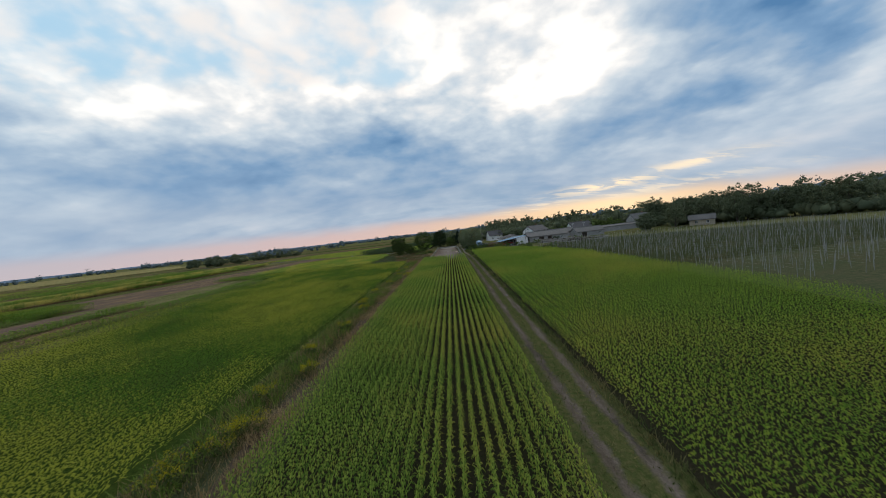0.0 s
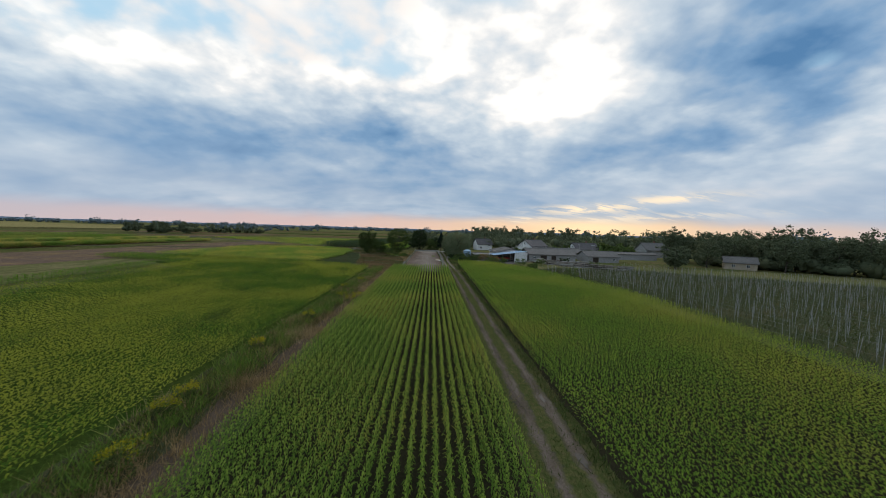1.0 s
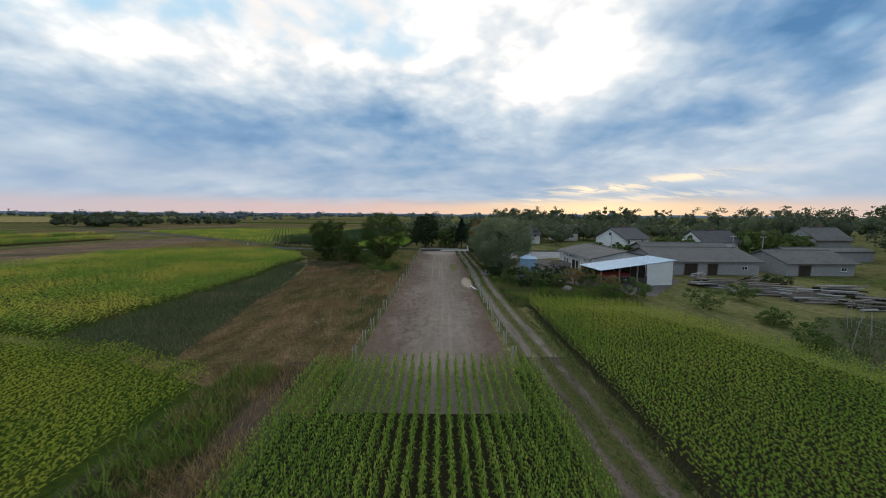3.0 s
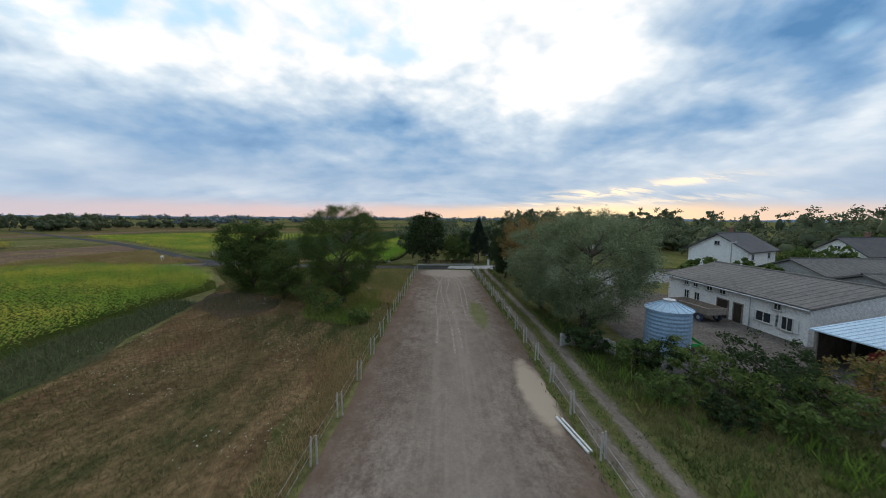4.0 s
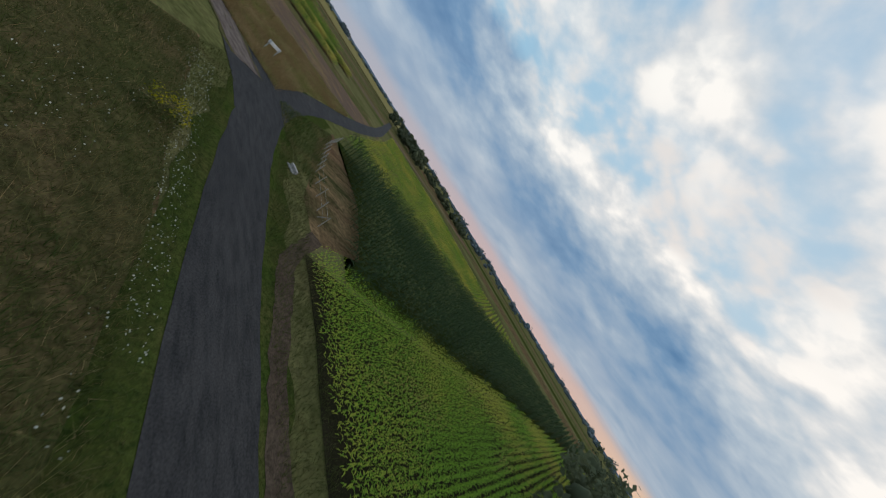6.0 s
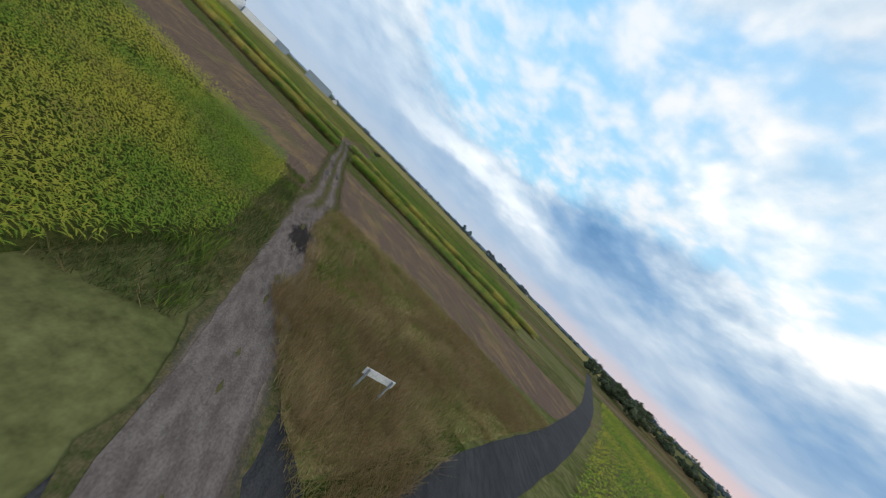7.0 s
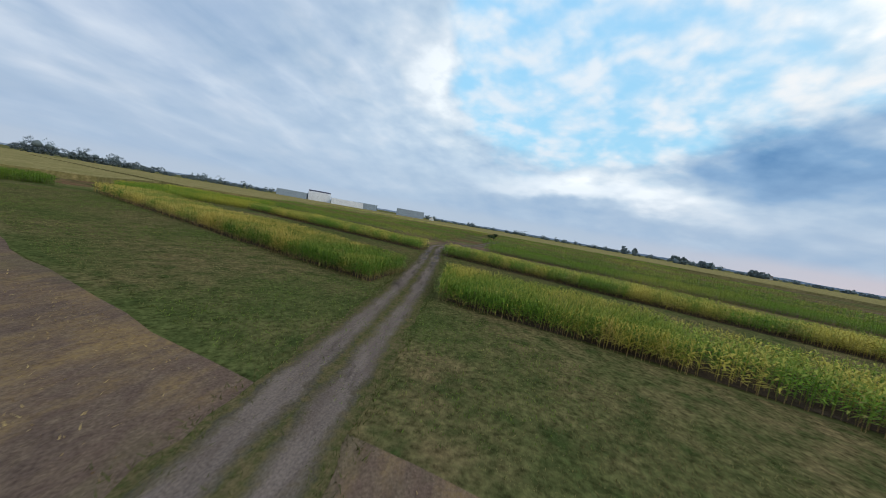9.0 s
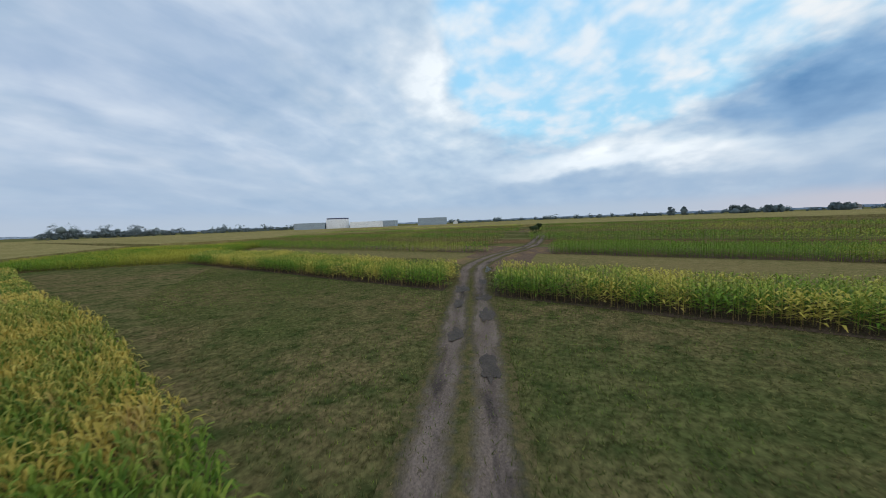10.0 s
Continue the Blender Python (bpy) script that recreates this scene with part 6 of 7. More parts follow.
fence("paddock_fence", [(-7.2, 131), (-6.95, 158), (-6.9, 181), (-6.7, 205)], "weathered pale wooden posts with wire beside the sand", 3.6, 1.25, 0.045, 0.004, True)
fence("paddock_fence", [(4.5, 131), (4.5, 155), (4.5, 178), (3.6, 204)], "weathered pale wooden posts with wire beside the lane", 3.3, 1.25, 0.045, 0.005, True)
fence("corner_fence", [(-33.5, 217), (-42, 218.4), (-52, 222.2), (-58, 226)], "thin weathered stakes with wire round a corner plot", 2.2, 1.2, 0.04)


def hop_yard():
    """Tall thin stakes in rows, the nearest as parts."""
    ob = thing("hop_yard", 40, 110, 0, 0, "rows of tall thin grey stakes tied with wire", "staked yard")
    me = post_mesh(2.5, 0.024, "stake", "stake")
    poly = [(38.5, 40), (37.5, 82), (35, 112), (31, 132), (41, 142), (64, 140), (112, 116), (125, 50)]
    x, y = rows_in(poly, 0, 2.2, 2.4, 0.12)
    order = np.argsort((x - 30) ** 2 + (y - 120) ** 2 * 0.3)
    rnd = random.Random(4)
    for i in order[:300]:
        q = new("stake", me)
        q.parent = ob
        q.matrix_basis = pose(x[i] - 40, y[i] - 110, 0, rnd.uniform(-5, 5), rnd.uniform(-5, 5), 0)
    bm = bmesh.new()
    for i in order[300:]:
        rod(bm, (x[i] - 40, y[i] - 110, 0), (x[i] - 40 + rnd.uniform(-.2, .2), y[i] - 110 + rnd.uniform(-.2, .2), 2.5), 0.026, 0.022, 4)
    tagged(part("stakes", bm, "stake", ob), "", "", "", "stuff")
    for r in sorted({round(v / 2.2) for v in x}):
        k = np.abs(x / 2.2 - r) < 0.4
        if k.sum() < 2:
            continue
        ya, yb, xm = y[k].min(), y[k].max(), x[k].mean()
        for z in (1.2, 2.3):
            bm = bmesh.new()
            rod(bm, (xm - 40, ya - 110, z), (xm - 40, yb - 110, z), 0.006, 0.006, 3)
            part("wire", bm, "stake", ob)


hop_yard()
grass("stake_yard_weeds", [(38.5, 60), (37.5, 82), (35, 112), (31, 132), (41, 142), (64, 140), (112, 116), (120, 70)], 6.5, "rough_blade", "grass and weeds under the stakes", height=0.5, width=0.05, lean=0.5)
grass("stake_yard_weeds", [(38.5, 60), (37.5, 82), (35, 112), (31, 132), (41, 142), (64, 140), (112, 116), (120, 70)], 4, "belt_weed", "grey green climbing stalks under the stakes", height=1.0, width=0.03, lean=0.25)


# ---- buildings ----
def wall_box(bm, x0, y0, x1, y1, h, t=0.3):
    """Four walls in one ring."""
    rings = []
    for a, z in ((0, 0), (0, h), (t, h), (t, 0)):
        rings.append([bm.verts.new(p) for p in ((x0 + a, y0 + a, z), (x1 - a, y0 + a, z), (x1 - a, y1 - a, z), (x0 + a, y1 - a, z))])
    for a, b in zip(rings, rings[1:] + rings[:1]):
        for i in range(4):
            bm.faces.new((a[i], a[(i + 1) % 4], b[(i + 1) % 4], b[i]))


def window(parent, x, y, z, w, h, side, shutters=False, name="window"):
    """A window set in a wall: a frame proud of it, a sill and dark panes. side: the way it looks, in degrees from +x."""
    ob = new(name)
    ob.parent = parent
    ob.matrix_basis = pose(x, y, z, 0, 0, side)
    bm = bmesh.new()
    f = 0.07
    for y0, y1, z0, z1 in ((-w / 2, -w / 2 + f, 0, h), (w / 2 - f, w / 2, 0, h), (-w / 2 + f, w / 2 - f, 0, f), (-w / 2 + f, w / 2 - f, h - f, h), (-f / 3, f / 3, f, h - f)):
        box(bm, -0.05, y0, z0, 0.05, y1, z1)
    part("frame", bm, "white", ob)
    for s in (-1, 1):
        bm = bmesh.new()
        a, b = (f / 3, w / 2 - f) if s == 1 else (-w / 2 + f, -f / 3)
        box(bm, -0.03, a, f, 0.02, b, h - f)
        part("pane", bm, "pane", ob)
    bm = bmesh.new()
    box(bm, -0.02, -w / 2 - 0.08, -0.07, 0.14, w / 2 + 0.08, -0.005)
    part("sill", bm, "concrete", ob)
    for s in (-1, 1) if shutters else ():
        bm = bmesh.new()
        a = s * (w / 2 + 0.06 + w * 0.2)
        soft_box(bm, 0.02, a - w * 0.2, 0, 0.07, a + w * 0.2, h, 0.012)
        for k in (0.3, 0.7):
            box(bm, 0.07, a - w * 0.18, h * k - 0.04, 0.085, a + w * 0.18, h * k + 0.04)
        part("shutter", bm, "white", ob, "white boarded shutter")


def gable_house(name, x, y, rz, w, d, eave, ridge, label, wall="render_wall", roof="roof_dark", windows=(), chimney=True, door=None, category="house", over=0.5, ribs=0):
    """A house with a gable roof, its ridge along its own x."""
    ob = thing(name, x, y, 0, rz, label, category)
    bm = bmesh.new()
    wall_box(bm, -w / 2, -d / 2, w / 2, d / 2, eave)
    part("wall", bm, wall, ob)
    for s in (-1, 1):
        bm = bmesh.new()
        xs = s * w / 2
        a, b, c = (bm.verts.new((xs, -d / 2, eave)), bm.verts.new((xs, d / 2, eave)), bm.verts.new((xs, 0, ridge - 0.15)))
        xi = xs - s * 0.3
        a2, b2, c2 = (bm.verts.new((xi, -d / 2, eave)), bm.verts.new((xi, d / 2, eave)), bm.verts.new((xi, 0, ridge - 0.15)))
        bm.faces.new((a, b, c))
        bm.faces.new((c2, b2, a2))
        bm.faces.new((a, c, c2, a2))
        bm.faces.new((c, b, b2, c2))
        bm.faces.new((a, a2, b2, b))
        bmesh.ops.recalc_face_normals(bm, faces=bm.faces)
        part("gable", bm, wall, ob)
    slope = (ridge - eave) / (d / 2)
    rf = new("roof")
    rf.parent = ob
    for s in (-1, 1):
        bm = bmesh.new()
        ye, ze = s * (d / 2 + over), eave - slope * over
        pr = [(-w / 2 - over, 0, ridge), (w / 2 + over, 0, ridge), (w / 2 + over, ye, ze), (-w / 2 - over, ye, ze)]
        top = [bm.verts.new((px, py, pz + 0.12)) for px, py, pz in pr]
        low = [bm.verts.new((px, py, pz - 0.06)) for px, py, pz in pr]
        bm.faces.new(top)
        bm.faces.new(list(reversed(low)))
        for i in range(4):
            bm.faces.new((top[i], low[i], low[(i + 1) % 4], top[(i + 1) % 4]))
        bmesh.ops.recalc_face_normals(bm, faces=bm.faces)
        part("roof_slope", bm, roof, rf)
        rib = None
        for i in range(ribs):
            px = -w / 2 - over + (w + 2 * over) * (i + 0.5) / ribs
            if rib is None:
                bm = bmesh.new()
                rod(bm, (0, 0, ridge + 0.12), (0, ye, ze + 0.12), 0.03, 0.03, 4)
                rib = part("rib", bm, roof, rf)
                rib.location.x = px
            else:
                q = new("rib", rib.data)
                q.parent = rf
                q.location.x = px
    bm = bmesh.new()
    rod(bm, (-w / 2 - over, 0, ridge + 0.12), (w / 2 + over, 0, ridge + 0.12), 0.13, 0.13, 6)
    part("ridge_cap", bm, roof, rf)
    if chimney:
        bm = bmesh.new()
        box(bm, w * 0.15, d * 0.08, ridge - 1.2, w * 0.15 + 0.6, d * 0.08 + 0.6, ridge + 0.9)
        box(bm, w * 0.15 - 0.08, d * 0.08 - 0.08, ridge + 0.9, w * 0.15 + 0.68, d * 0.08 + 0.68, ridge + 1.02)
        part("chimney", bm, "brick_wall", ob)
    for wx, wy, wz, ww, wh, side, *more in windows:
        window(ob, wx, wy, wz, ww, wh, side, *more)
    for dx, dy, dw, dh, side in (door or ()):
        q = new("door")
        q.parent = ob
        q.matrix_basis = pose(dx, dy, 0, 0, 0, side)
        bm = bmesh.new()
        box(bm, -0.04, -dw / 2, 0.02, 0.05, dw / 2, dh)
        part("leaf", bm, "dark_wood", q)
        bm = bmesh.new()
        box(bm, -0.05, -dw / 2 - 0.1, 0, 0.08, -dw / 2, dh + 0.1)
        box(bm, -0.05, dw / 2, 0, 0.08, dw / 2 + 0.1, dh + 0.1)
        box(bm, -0.05, -dw / 2, dh, 0.08, dw / 2, dh + 0.1)
        part("door_frame", bm, "timber", q)
    return ob


# the long white barn: its windowed wall looks at the riding ground
barn_w = [(5.1, 6.01, 2.3, 0.7, 0.6, 90), (3.7, 6.01, 2.3, 0.7, 0.6, 90), (1.7, 6.01, 2.3, 0.8, 0.6, 90, True), (0.0, 6.01, 2.3, 0.8, 0.6, 90, True), (-5.7, 6.01, 2.2, 0.7, 0.8, 90, True),
          (-4.5, 6.01, 0.85, 1.5, 0.95, 90, True), (-6.6, 6.01, 0.75, 1.0, 1.15, 90, True), (5.0, 6.01, 0.8, 0.8, 1.0, 90), (3.4, 6.01, 0.8, 0.8, 1.0, 90)]
barn = gable_house("barn", 32.2, 176, 90, 16.5, 12, 3.1, 4.4, "long white barn with a grey fibre cement roof", "render_wall", "roof", barn_w, False, [(-0.1, 6.0, 1.3, 1.8, 90), (-1.9, 6.0, 0.9, 1.8, 90)], "barn", 0.5, 24)
bm = bmesh.new()
rod(bm, (-3.2, 6.08, 0.1), (-3.2, 6.08, 2.8), 0.05, 0.05, 8)
rod(bm, (-3.2, 6.08, 2.8), (-3.2, 6.45, 2.95), 0.05, 0.05, 8)
part("downpipe", bm, "metal", barn)
bm = bmesh.new()
rod(bm, (-8.7, 6.5, 2.92), (8.7, 6.5, 2.92), 0.07, 0.07, 8)
part("gutter", bm, "metal", barn)
gable_house("hall", 48.4, 175, 0, 18.5, 12, 2.6, 4.5, "long grey farm hall with a fibre cement roof", "grey_wall", "roof", [(-7, -6.01, 1.0, 1.1, 0.7, -90), (6.5, -6.01, 1.0, 1.1, 0.7, -90)], False, [(-3.4, -6.0, 2.4, 2.1, -90), (0.6, -6.0, 1.8, 2.1, -90)], "barn", 0.5, 28)
gable_house("hall", 68.5, 173.5, 0, 12.5, 10, 2.4, 4.2, "lower grey farm hall with a wide door", "grey_wall", "roof", [(4.2, -5.01, 0.9, 1.1, 0.7, -90)], False, [(-3, -5.0, 2.2, 1.9, -90)], "barn", 0.5, 20)
gable_house("hall", 57, 190, 0, 20, 9, 2.7, 4.3, "grey roofed farm hall behind the yard", "grey_wall", "roof", (), False, None, "barn", 0.4, 24)
gable_house("house", 51.0, 205, 28, 10.5, 9, 4.6, 7.3, "two storey white house with a dark roof", "render_wall", "roof_dark", [(-3.6, -4.51, 3.0, 1.0, 1.1, -90), (2.5, -4.51, 3.0, 1.0, 1.1, -90), (-5.26, 0, 5.3, 0.9, 0.8, 180), (-3.6, -4.51, 0.9, 1.0, 1.1, -90)], True, [(0, -4.5, 0.9, 1.8, -90)])
gable_house("house", 77.2, 206.5, 8, 12, 8.5, 3.7, 6.5, "white house with a blue grey roof", "render_wall", "roof_dark", [(-3.5, -4.26, 1.0, 1.1, 1.0, -90), (2.5, -4.26, 1.0, 1.1, 1.0, -90), (-6.01, 0, 4.2, 1.0, 0.9, 180)], True)
gable_house("house", 31, 238, 15, 9, 7.5, 3.6, 6.4, "white house half hidden behind trees", "render_wall", "roof_dark", [(-2.5, -3.76, 1.0, 1.0, 1.0, -90), (2.5, -3.76, 2.6, 1.0, 0.9, -90)], True)
gable_house("house", 20, 246, -10, 8, 7, 2.8, 5.4, "small house with a grey roof", "grey_wall", "roof", [(-2, -3.51, 0.9, 1.0, 0.9, -90)], True)
gable_house("house", 117, 214, 5, 12, 9, 4.0, 7.4, "house with a grey roof before dark trees", "grey_wall", "roof", [(-3, -4.01, 0.9, 1.0, 1.0, -90), (3, -4.01, 0.9, 1.0, 1.0, -90)], True)
gable_house("house", 14.5, 228, 8, 9, 8, 4.2, 6.6, "grey house behind spruce trees by the lane", "grey_wall", "roof_dark", [(-2, -4.01, 2.6, 1.0, 1.1, -90), (2, -4.01, 2.6, 1.0, 1.1, -90), (-4.51, 0, 2.6, 1.0, 1.1, 180)], True)
gable_house("house", 52, 256, 0, 10, 8, 3.4, 6.0, "pale village house with dark roof", "render_wall", "roof_dark", [(-2, -4.01, 1.0, 1.0, 1.0, -90)], True)
gable_house("house", 113, 157, -35, 9, 7, 2.6, 4.4, "low beige house with a grey roof before the wood", "beige_wall", "roof", [(-2, -3.51, 0.9, 1.0, 1.0, -90), (2, -3.51, 0.9, 1.0, 1.0, -90)], False)
gable_house("shed", 92, 190, 4, 22, 5, 2.6, 3.3, "long pale low shed", "grey_wall", "roof", (), False, None, "shed", 0.3)


def open_shed():
    """An open shed under a pale blue sheet roof that rises to the closed white end."""
    ob = thing("open_shed", 29.2, 162, 0, 6, "open shed with a pale blue sheet roof", "shed")
    w, d, lo, hi = 12.4, 6.4, 2.45, 3.9

    def top_at(x):
        return lo + (hi - lo) * (x + w / 2) / w
    bm = bmesh.new()
    pts = [(x, y, top_at(x)) for x, y in ((-w / 2, -d / 2), (w / 2, -d / 2), (w / 2, d / 2), (-w / 2, d / 2))]
    top = [bm.verts.new((a, b, c + 0.08)) for a, b, c in pts]
    low = [bm.verts.new((a, b, c)) for a, b, c in pts]
    bm.faces.new(top)
    bm.faces.new(list(reversed(low)))
    for i in range(4):
        bm.faces.new((top[i], low[i], low[(i + 1) % 4], top[(i + 1) % 4]))
    bmesh.ops.recalc_face_normals(bm, faces=bm.faces)
    roof = part("roof", bm, "roof_blue", ob)
    bm = bmesh.new()
    rod(bm, (-w / 2, 0, lo + 0.09), (w / 2, 0, hi + 0.09), 0.03, 0.03, 4)
    rib = part("rib", bm, "roof_blue", roof)
    rib.location.y = -d / 2 + d * 0.5 / 16
    for i in range(1, 16):
        q = new("rib", rib.data)
        q.parent = roof
        q.location.y = -d / 2 + d * (i + 0.5) / 16
    for i in range(5):
        for s in (-1, 1):
            bm = bmesh.new()
            x = -w / 2 + 0.3 + (w - 0.6) * i / 4
            y = s * (d / 2 - 0.25)
            soft_box(bm, x - 0.08, y - 0.08, 0, x + 0.08, y + 0.08, top_at(x) - 0.02, 0.02)
            part("post", bm, "timber", ob)
    n = 22
    for i in range(n):
        x0 = -w / 2 + 0.4 + (w - 0.8) * i / n
        bm = bmesh.new()
        box(bm, x0, d / 2 - 0.16, 0.05, x0 + (w - 0.8) / n - 0.03, d / 2 - 0.11, top_at(x0) - 0.05)
        part("board", bm, "dark_wood", ob)
        if x0 > w * 0.12:
            bm = bmesh.new()
            box(bm, x0, -d / 2 + 0.10, 0.05, x0 + (w - 0.8) / n - 0.015, -d / 2 + 0.15, top_at(x0) - 0.05)
            part("board", bm, "white", ob, "white boarded end")


open_shed()


def silo():
    ob = thing("silo", 14.6, 166.6, 0, 0, "round blue grey corrugated metal grain silo", "silo")
    bm = bmesh.new()
    n, r, h = 36, 1.45, 3.3
    rings = []
    for i in range(25):
        z = h * i / 24
        rr = r + (0.025 if i % 2 else 0.0)
        rings.append([bm.verts.new((rr * math.cos(2 * math.pi * k / n), rr * math.sin(2 * math.pi * k / n), z)) for k in range(n)])
    for a, b in zip(rings, rings[1:]):
        for k in range(n):
            bm.faces.new((a[k], a[(k + 1) % n], b[(k + 1) % n], b[k]))
    part("wall", bm, "silo", ob)
    bm = bmesh.new()
    a = [bm.verts.new(((r + 0.12) * math.cos(2 * math.pi * k / n), (r + 0.12) * math.sin(2 * math.pi * k / n), h)) for k in range(n)]
    b = [bm.verts.new((0.4 * math.cos(2 * math.pi * k / n), 0.4 * math.sin(2 * math.pi * k / n), h + 0.5)) for k in range(n)]
    for k in range(n):
        bm.faces.new((a[k], a[(k + 1) % n], b[(k + 1) % n], b[k]))
    bm.faces.new(list(reversed(a)))
    for k in range(0, n, 2):
        c = 2 * math.pi * k / n
        rod(bm, ((r + 0.1) * math.cos(c), (r + 0.1) * math.sin(c), h + 0.03), (0.4 * math.cos(c), 0.4 * math.sin(c), h + 0.53), 0.03, 0.03, 4)
    part("roof", bm, "roof_blue", ob)
    bm = bmesh.new()
    rod(bm, (0, 0, h + 0.45), (0, 0, h + 0.65), 0.42, 0.42, 16)
    part("cap", bm, "metal", ob)


silo()

# ---- trees and bushes ----
tree("tree", -27.0, 187.2, 9.8, 4.5, "broad dark green tree at the meadow's edge", "leaf_mid", 260, 150, 0.10, 0.26, 0.0, seed=2, limbs=14, puff=0.85)
tree("tree", -20.6, 182.2, 6.0, 2.9, "low rounded green bush tree in the meadow", "leaf_mid", 140, 110, 0.09, 0.16, 0.0, seed=3)
tree("tree", -12.9, 180.2, 11.6, 4.6, "open multi branched green tree at the riding ground", "leaf_mid", 360, 260, 0.066, 0.28, 0.06, "vase", seed=4, limbs=22, puff=0.75, slim=0.4)
tree("willow", 11.3, 173.0, 10.8, 5.8, "large silvery green willow beside the lane", "leaf_silver", 340, 290, 0.115, 0.36, 0.0, "vase", seed=5, limbs=20, droop=0.3, puff=0.72, slim=0.22)
tree("willow", 8.9, 179.0, 9.6, 4.0, "silvery green willow farther along the lane", "leaf_silver", 180, 240, 0.10, 0.22, 0.0, "vase", seed=6, droop=0.3, limbs=14, puff=0.75, slim=0.25)
tree("rusty_tree", 12.2, 190.8, 10.5, 5.8, "spreading tree with rusty brown autumn leaves", "leaf_brown", 420, 150, 0.085, 0.32, 0.04, "vase", seed=7, limbs=20, droop=0.3, puff=0.72)
tree("tree", 8.8, 203.4, 9.8, 2.8, "dense dark green tree at the lane corner", "leaf_dark", 240, 150, 0.075, 0.2, 0.0, seed=8)
tree("tree", 13.4, 204.5, 10.6, 3.6, "dense dark green tree behind the lane corner", "leaf_dark", 230, 130, 0.085, 0.18, 0.0, seed=9)
tree("tree", 8.4, 198.2, 8.4, 2.5, "dense dark green bush tree beside the lane", "leaf_dark", 220, 150, 0.07, 0.15, 0.0, seed=15)
tree("oak", -5.4, 215.8, 11.6, 4.6, "tall dark green broadleaf tree at the roadside", "leaf_dark", 330, 100, 0.09, 0.3, 0.03, seed=31, limbs=12, puff=0.85, core=0.35)
tree("spruce", 5.9, 216.6, 9.6, 3.8, "dark blue green spruce at the roadside garden", "needle", 300, 120, 0.07, 0.18, 0.05, "cone", seed=11)
tree("weeping_tree", 0.4, 217.0, 7.2, 2.8, "light green drooping garden tree", "leaf", 130, 110, 0.09, 0.16, 0.0, seed=12, droop=0.8)
tree("weeping_tree", 3.3, 216.0, 5.6, 2.0, "small light green drooping tree behind the garden wall", "leaf", 90, 100, 0.08, 0.14, 0.0, seed=18, droop=0.8)
tree("tree", 3.2, 220.0, 8.0, 3.2, "dark green tree in the garden", "leaf_dark", 100, 80, 0.13, 0.2, 0.0, seed=13)
tree("tree", 9.6, 221.5, 8.6, 3.0, "dark green tree before the house", "leaf_dark", 90, 80, 0.13, 0.2, 0.0, seed=16)
tree("tree", -9.0, 225.0, 9.0, 3.4, "dark tree behind the roadside oak", "leaf_dark", 90, 70, 0.14, 0.2, 0.05, seed=14)
for i, (bx, by, bh, br, lf) in enumerate(((10.6, 163.5, 2.2, 1.5, "leaf"), (13.2, 162.0, 2.6, 1.9, "leaf"), (16.2, 161.2, 3.0, 2.1, "leaf_dark"), (19.4, 158.2, 3.3, 2.4, "leaf_brown"), (25, 151, 2.3, 2.0, "leaf"), (30, 146, 2.5, 2.2, "leaf"), (34.9, 117.8, 2.4, 2.2, "leaf"), (30.2, 134, 2.1, 2.0, "leaf"), (32.5, 140, 1.8, 1.7, "leaf"), (38, 150, 2.2, 2.0, "leaf"), (21.5, 152, 2.0, 1.9, "leaf"), (-14.2, 193.4, 3.0, 1.7, "leaf"), (-17, 190, 2.0, 1.6, "leaf"), (-13.6, 176.0, 2.6, 2.0, "leaf"), (-16.6, 179.6, 3.6, 2.2, "leaf"), (-18.6, 185.5, 2.4, 2.0, "leaf"), (-9.6, 173.5, 1.0, 1.3, "leaf"), (8.8, 167.5, 1.8, 1.5, "leaf_dark"), (9.9, 159.6, 1.7, 1.5, "leaf"), (13.4, 159.4, 2.4, 1.9, "leaf"), (15.0, 159.0, 2.8, 2.0, "leaf_dark"), (16.6, 157.4, 2.4, 1.9, "leaf"), (18.6, 160.4, 2.6, 2.0, "leaf_dark"), (11.6, 163.0, 2.2, 1.7, "leaf_dark"), (21.6, 158.6, 2.6, 2.0, "leaf"), (14.0, 156.6, 1.6, 1.6, "leaf"), (11.8, 157.4, 1.3, 1.4, "leaf_dark"), (23.4, 155.0, 2.2, 2.0, "leaf_brown"), (9.2, 186, 3.0, 1.8, "leaf_dark"), (8.8, 166, 2.0, 1.4, "leaf_dark"), (54, 146, 2.0, 2.0, "leaf"), (48, 156, 2.2, 2.0, "leaf_dark"))):
    tree("bush", bx, by, bh, br, "leafy green bush among weeds" if lf != "leaf_brown" else "brownish bush by the yard", lf, 46, 46, 0.092, 0.07, 0.0, seed=20 + i, group="bushes", category="bush", limbs=7, puff=0.9)
tree("tree", 86, 152.5, 8.0, 4.4, "broad dark green tree on the paddock", "leaf_wood", 110, 50, 0.22, 0.25, 0.0, seed=17, limbs=8, puff=0.9, core=0.5)
for tx, ty, th, tr in ((103.5, 160, 11, 5.0), (121, 148, 13, 5.5), (117, 164, 12, 5.0)):
    tree("tree", tx, ty, th, tr, "tall dark tree beside the beige house", "leaf_wood", 90, 44, 0.25, 0.28, 0.0, seed=int(tx), group="trees of the wood edge", limbs=6, puff=0.95, core=0.3)
rnd = random.Random(11)
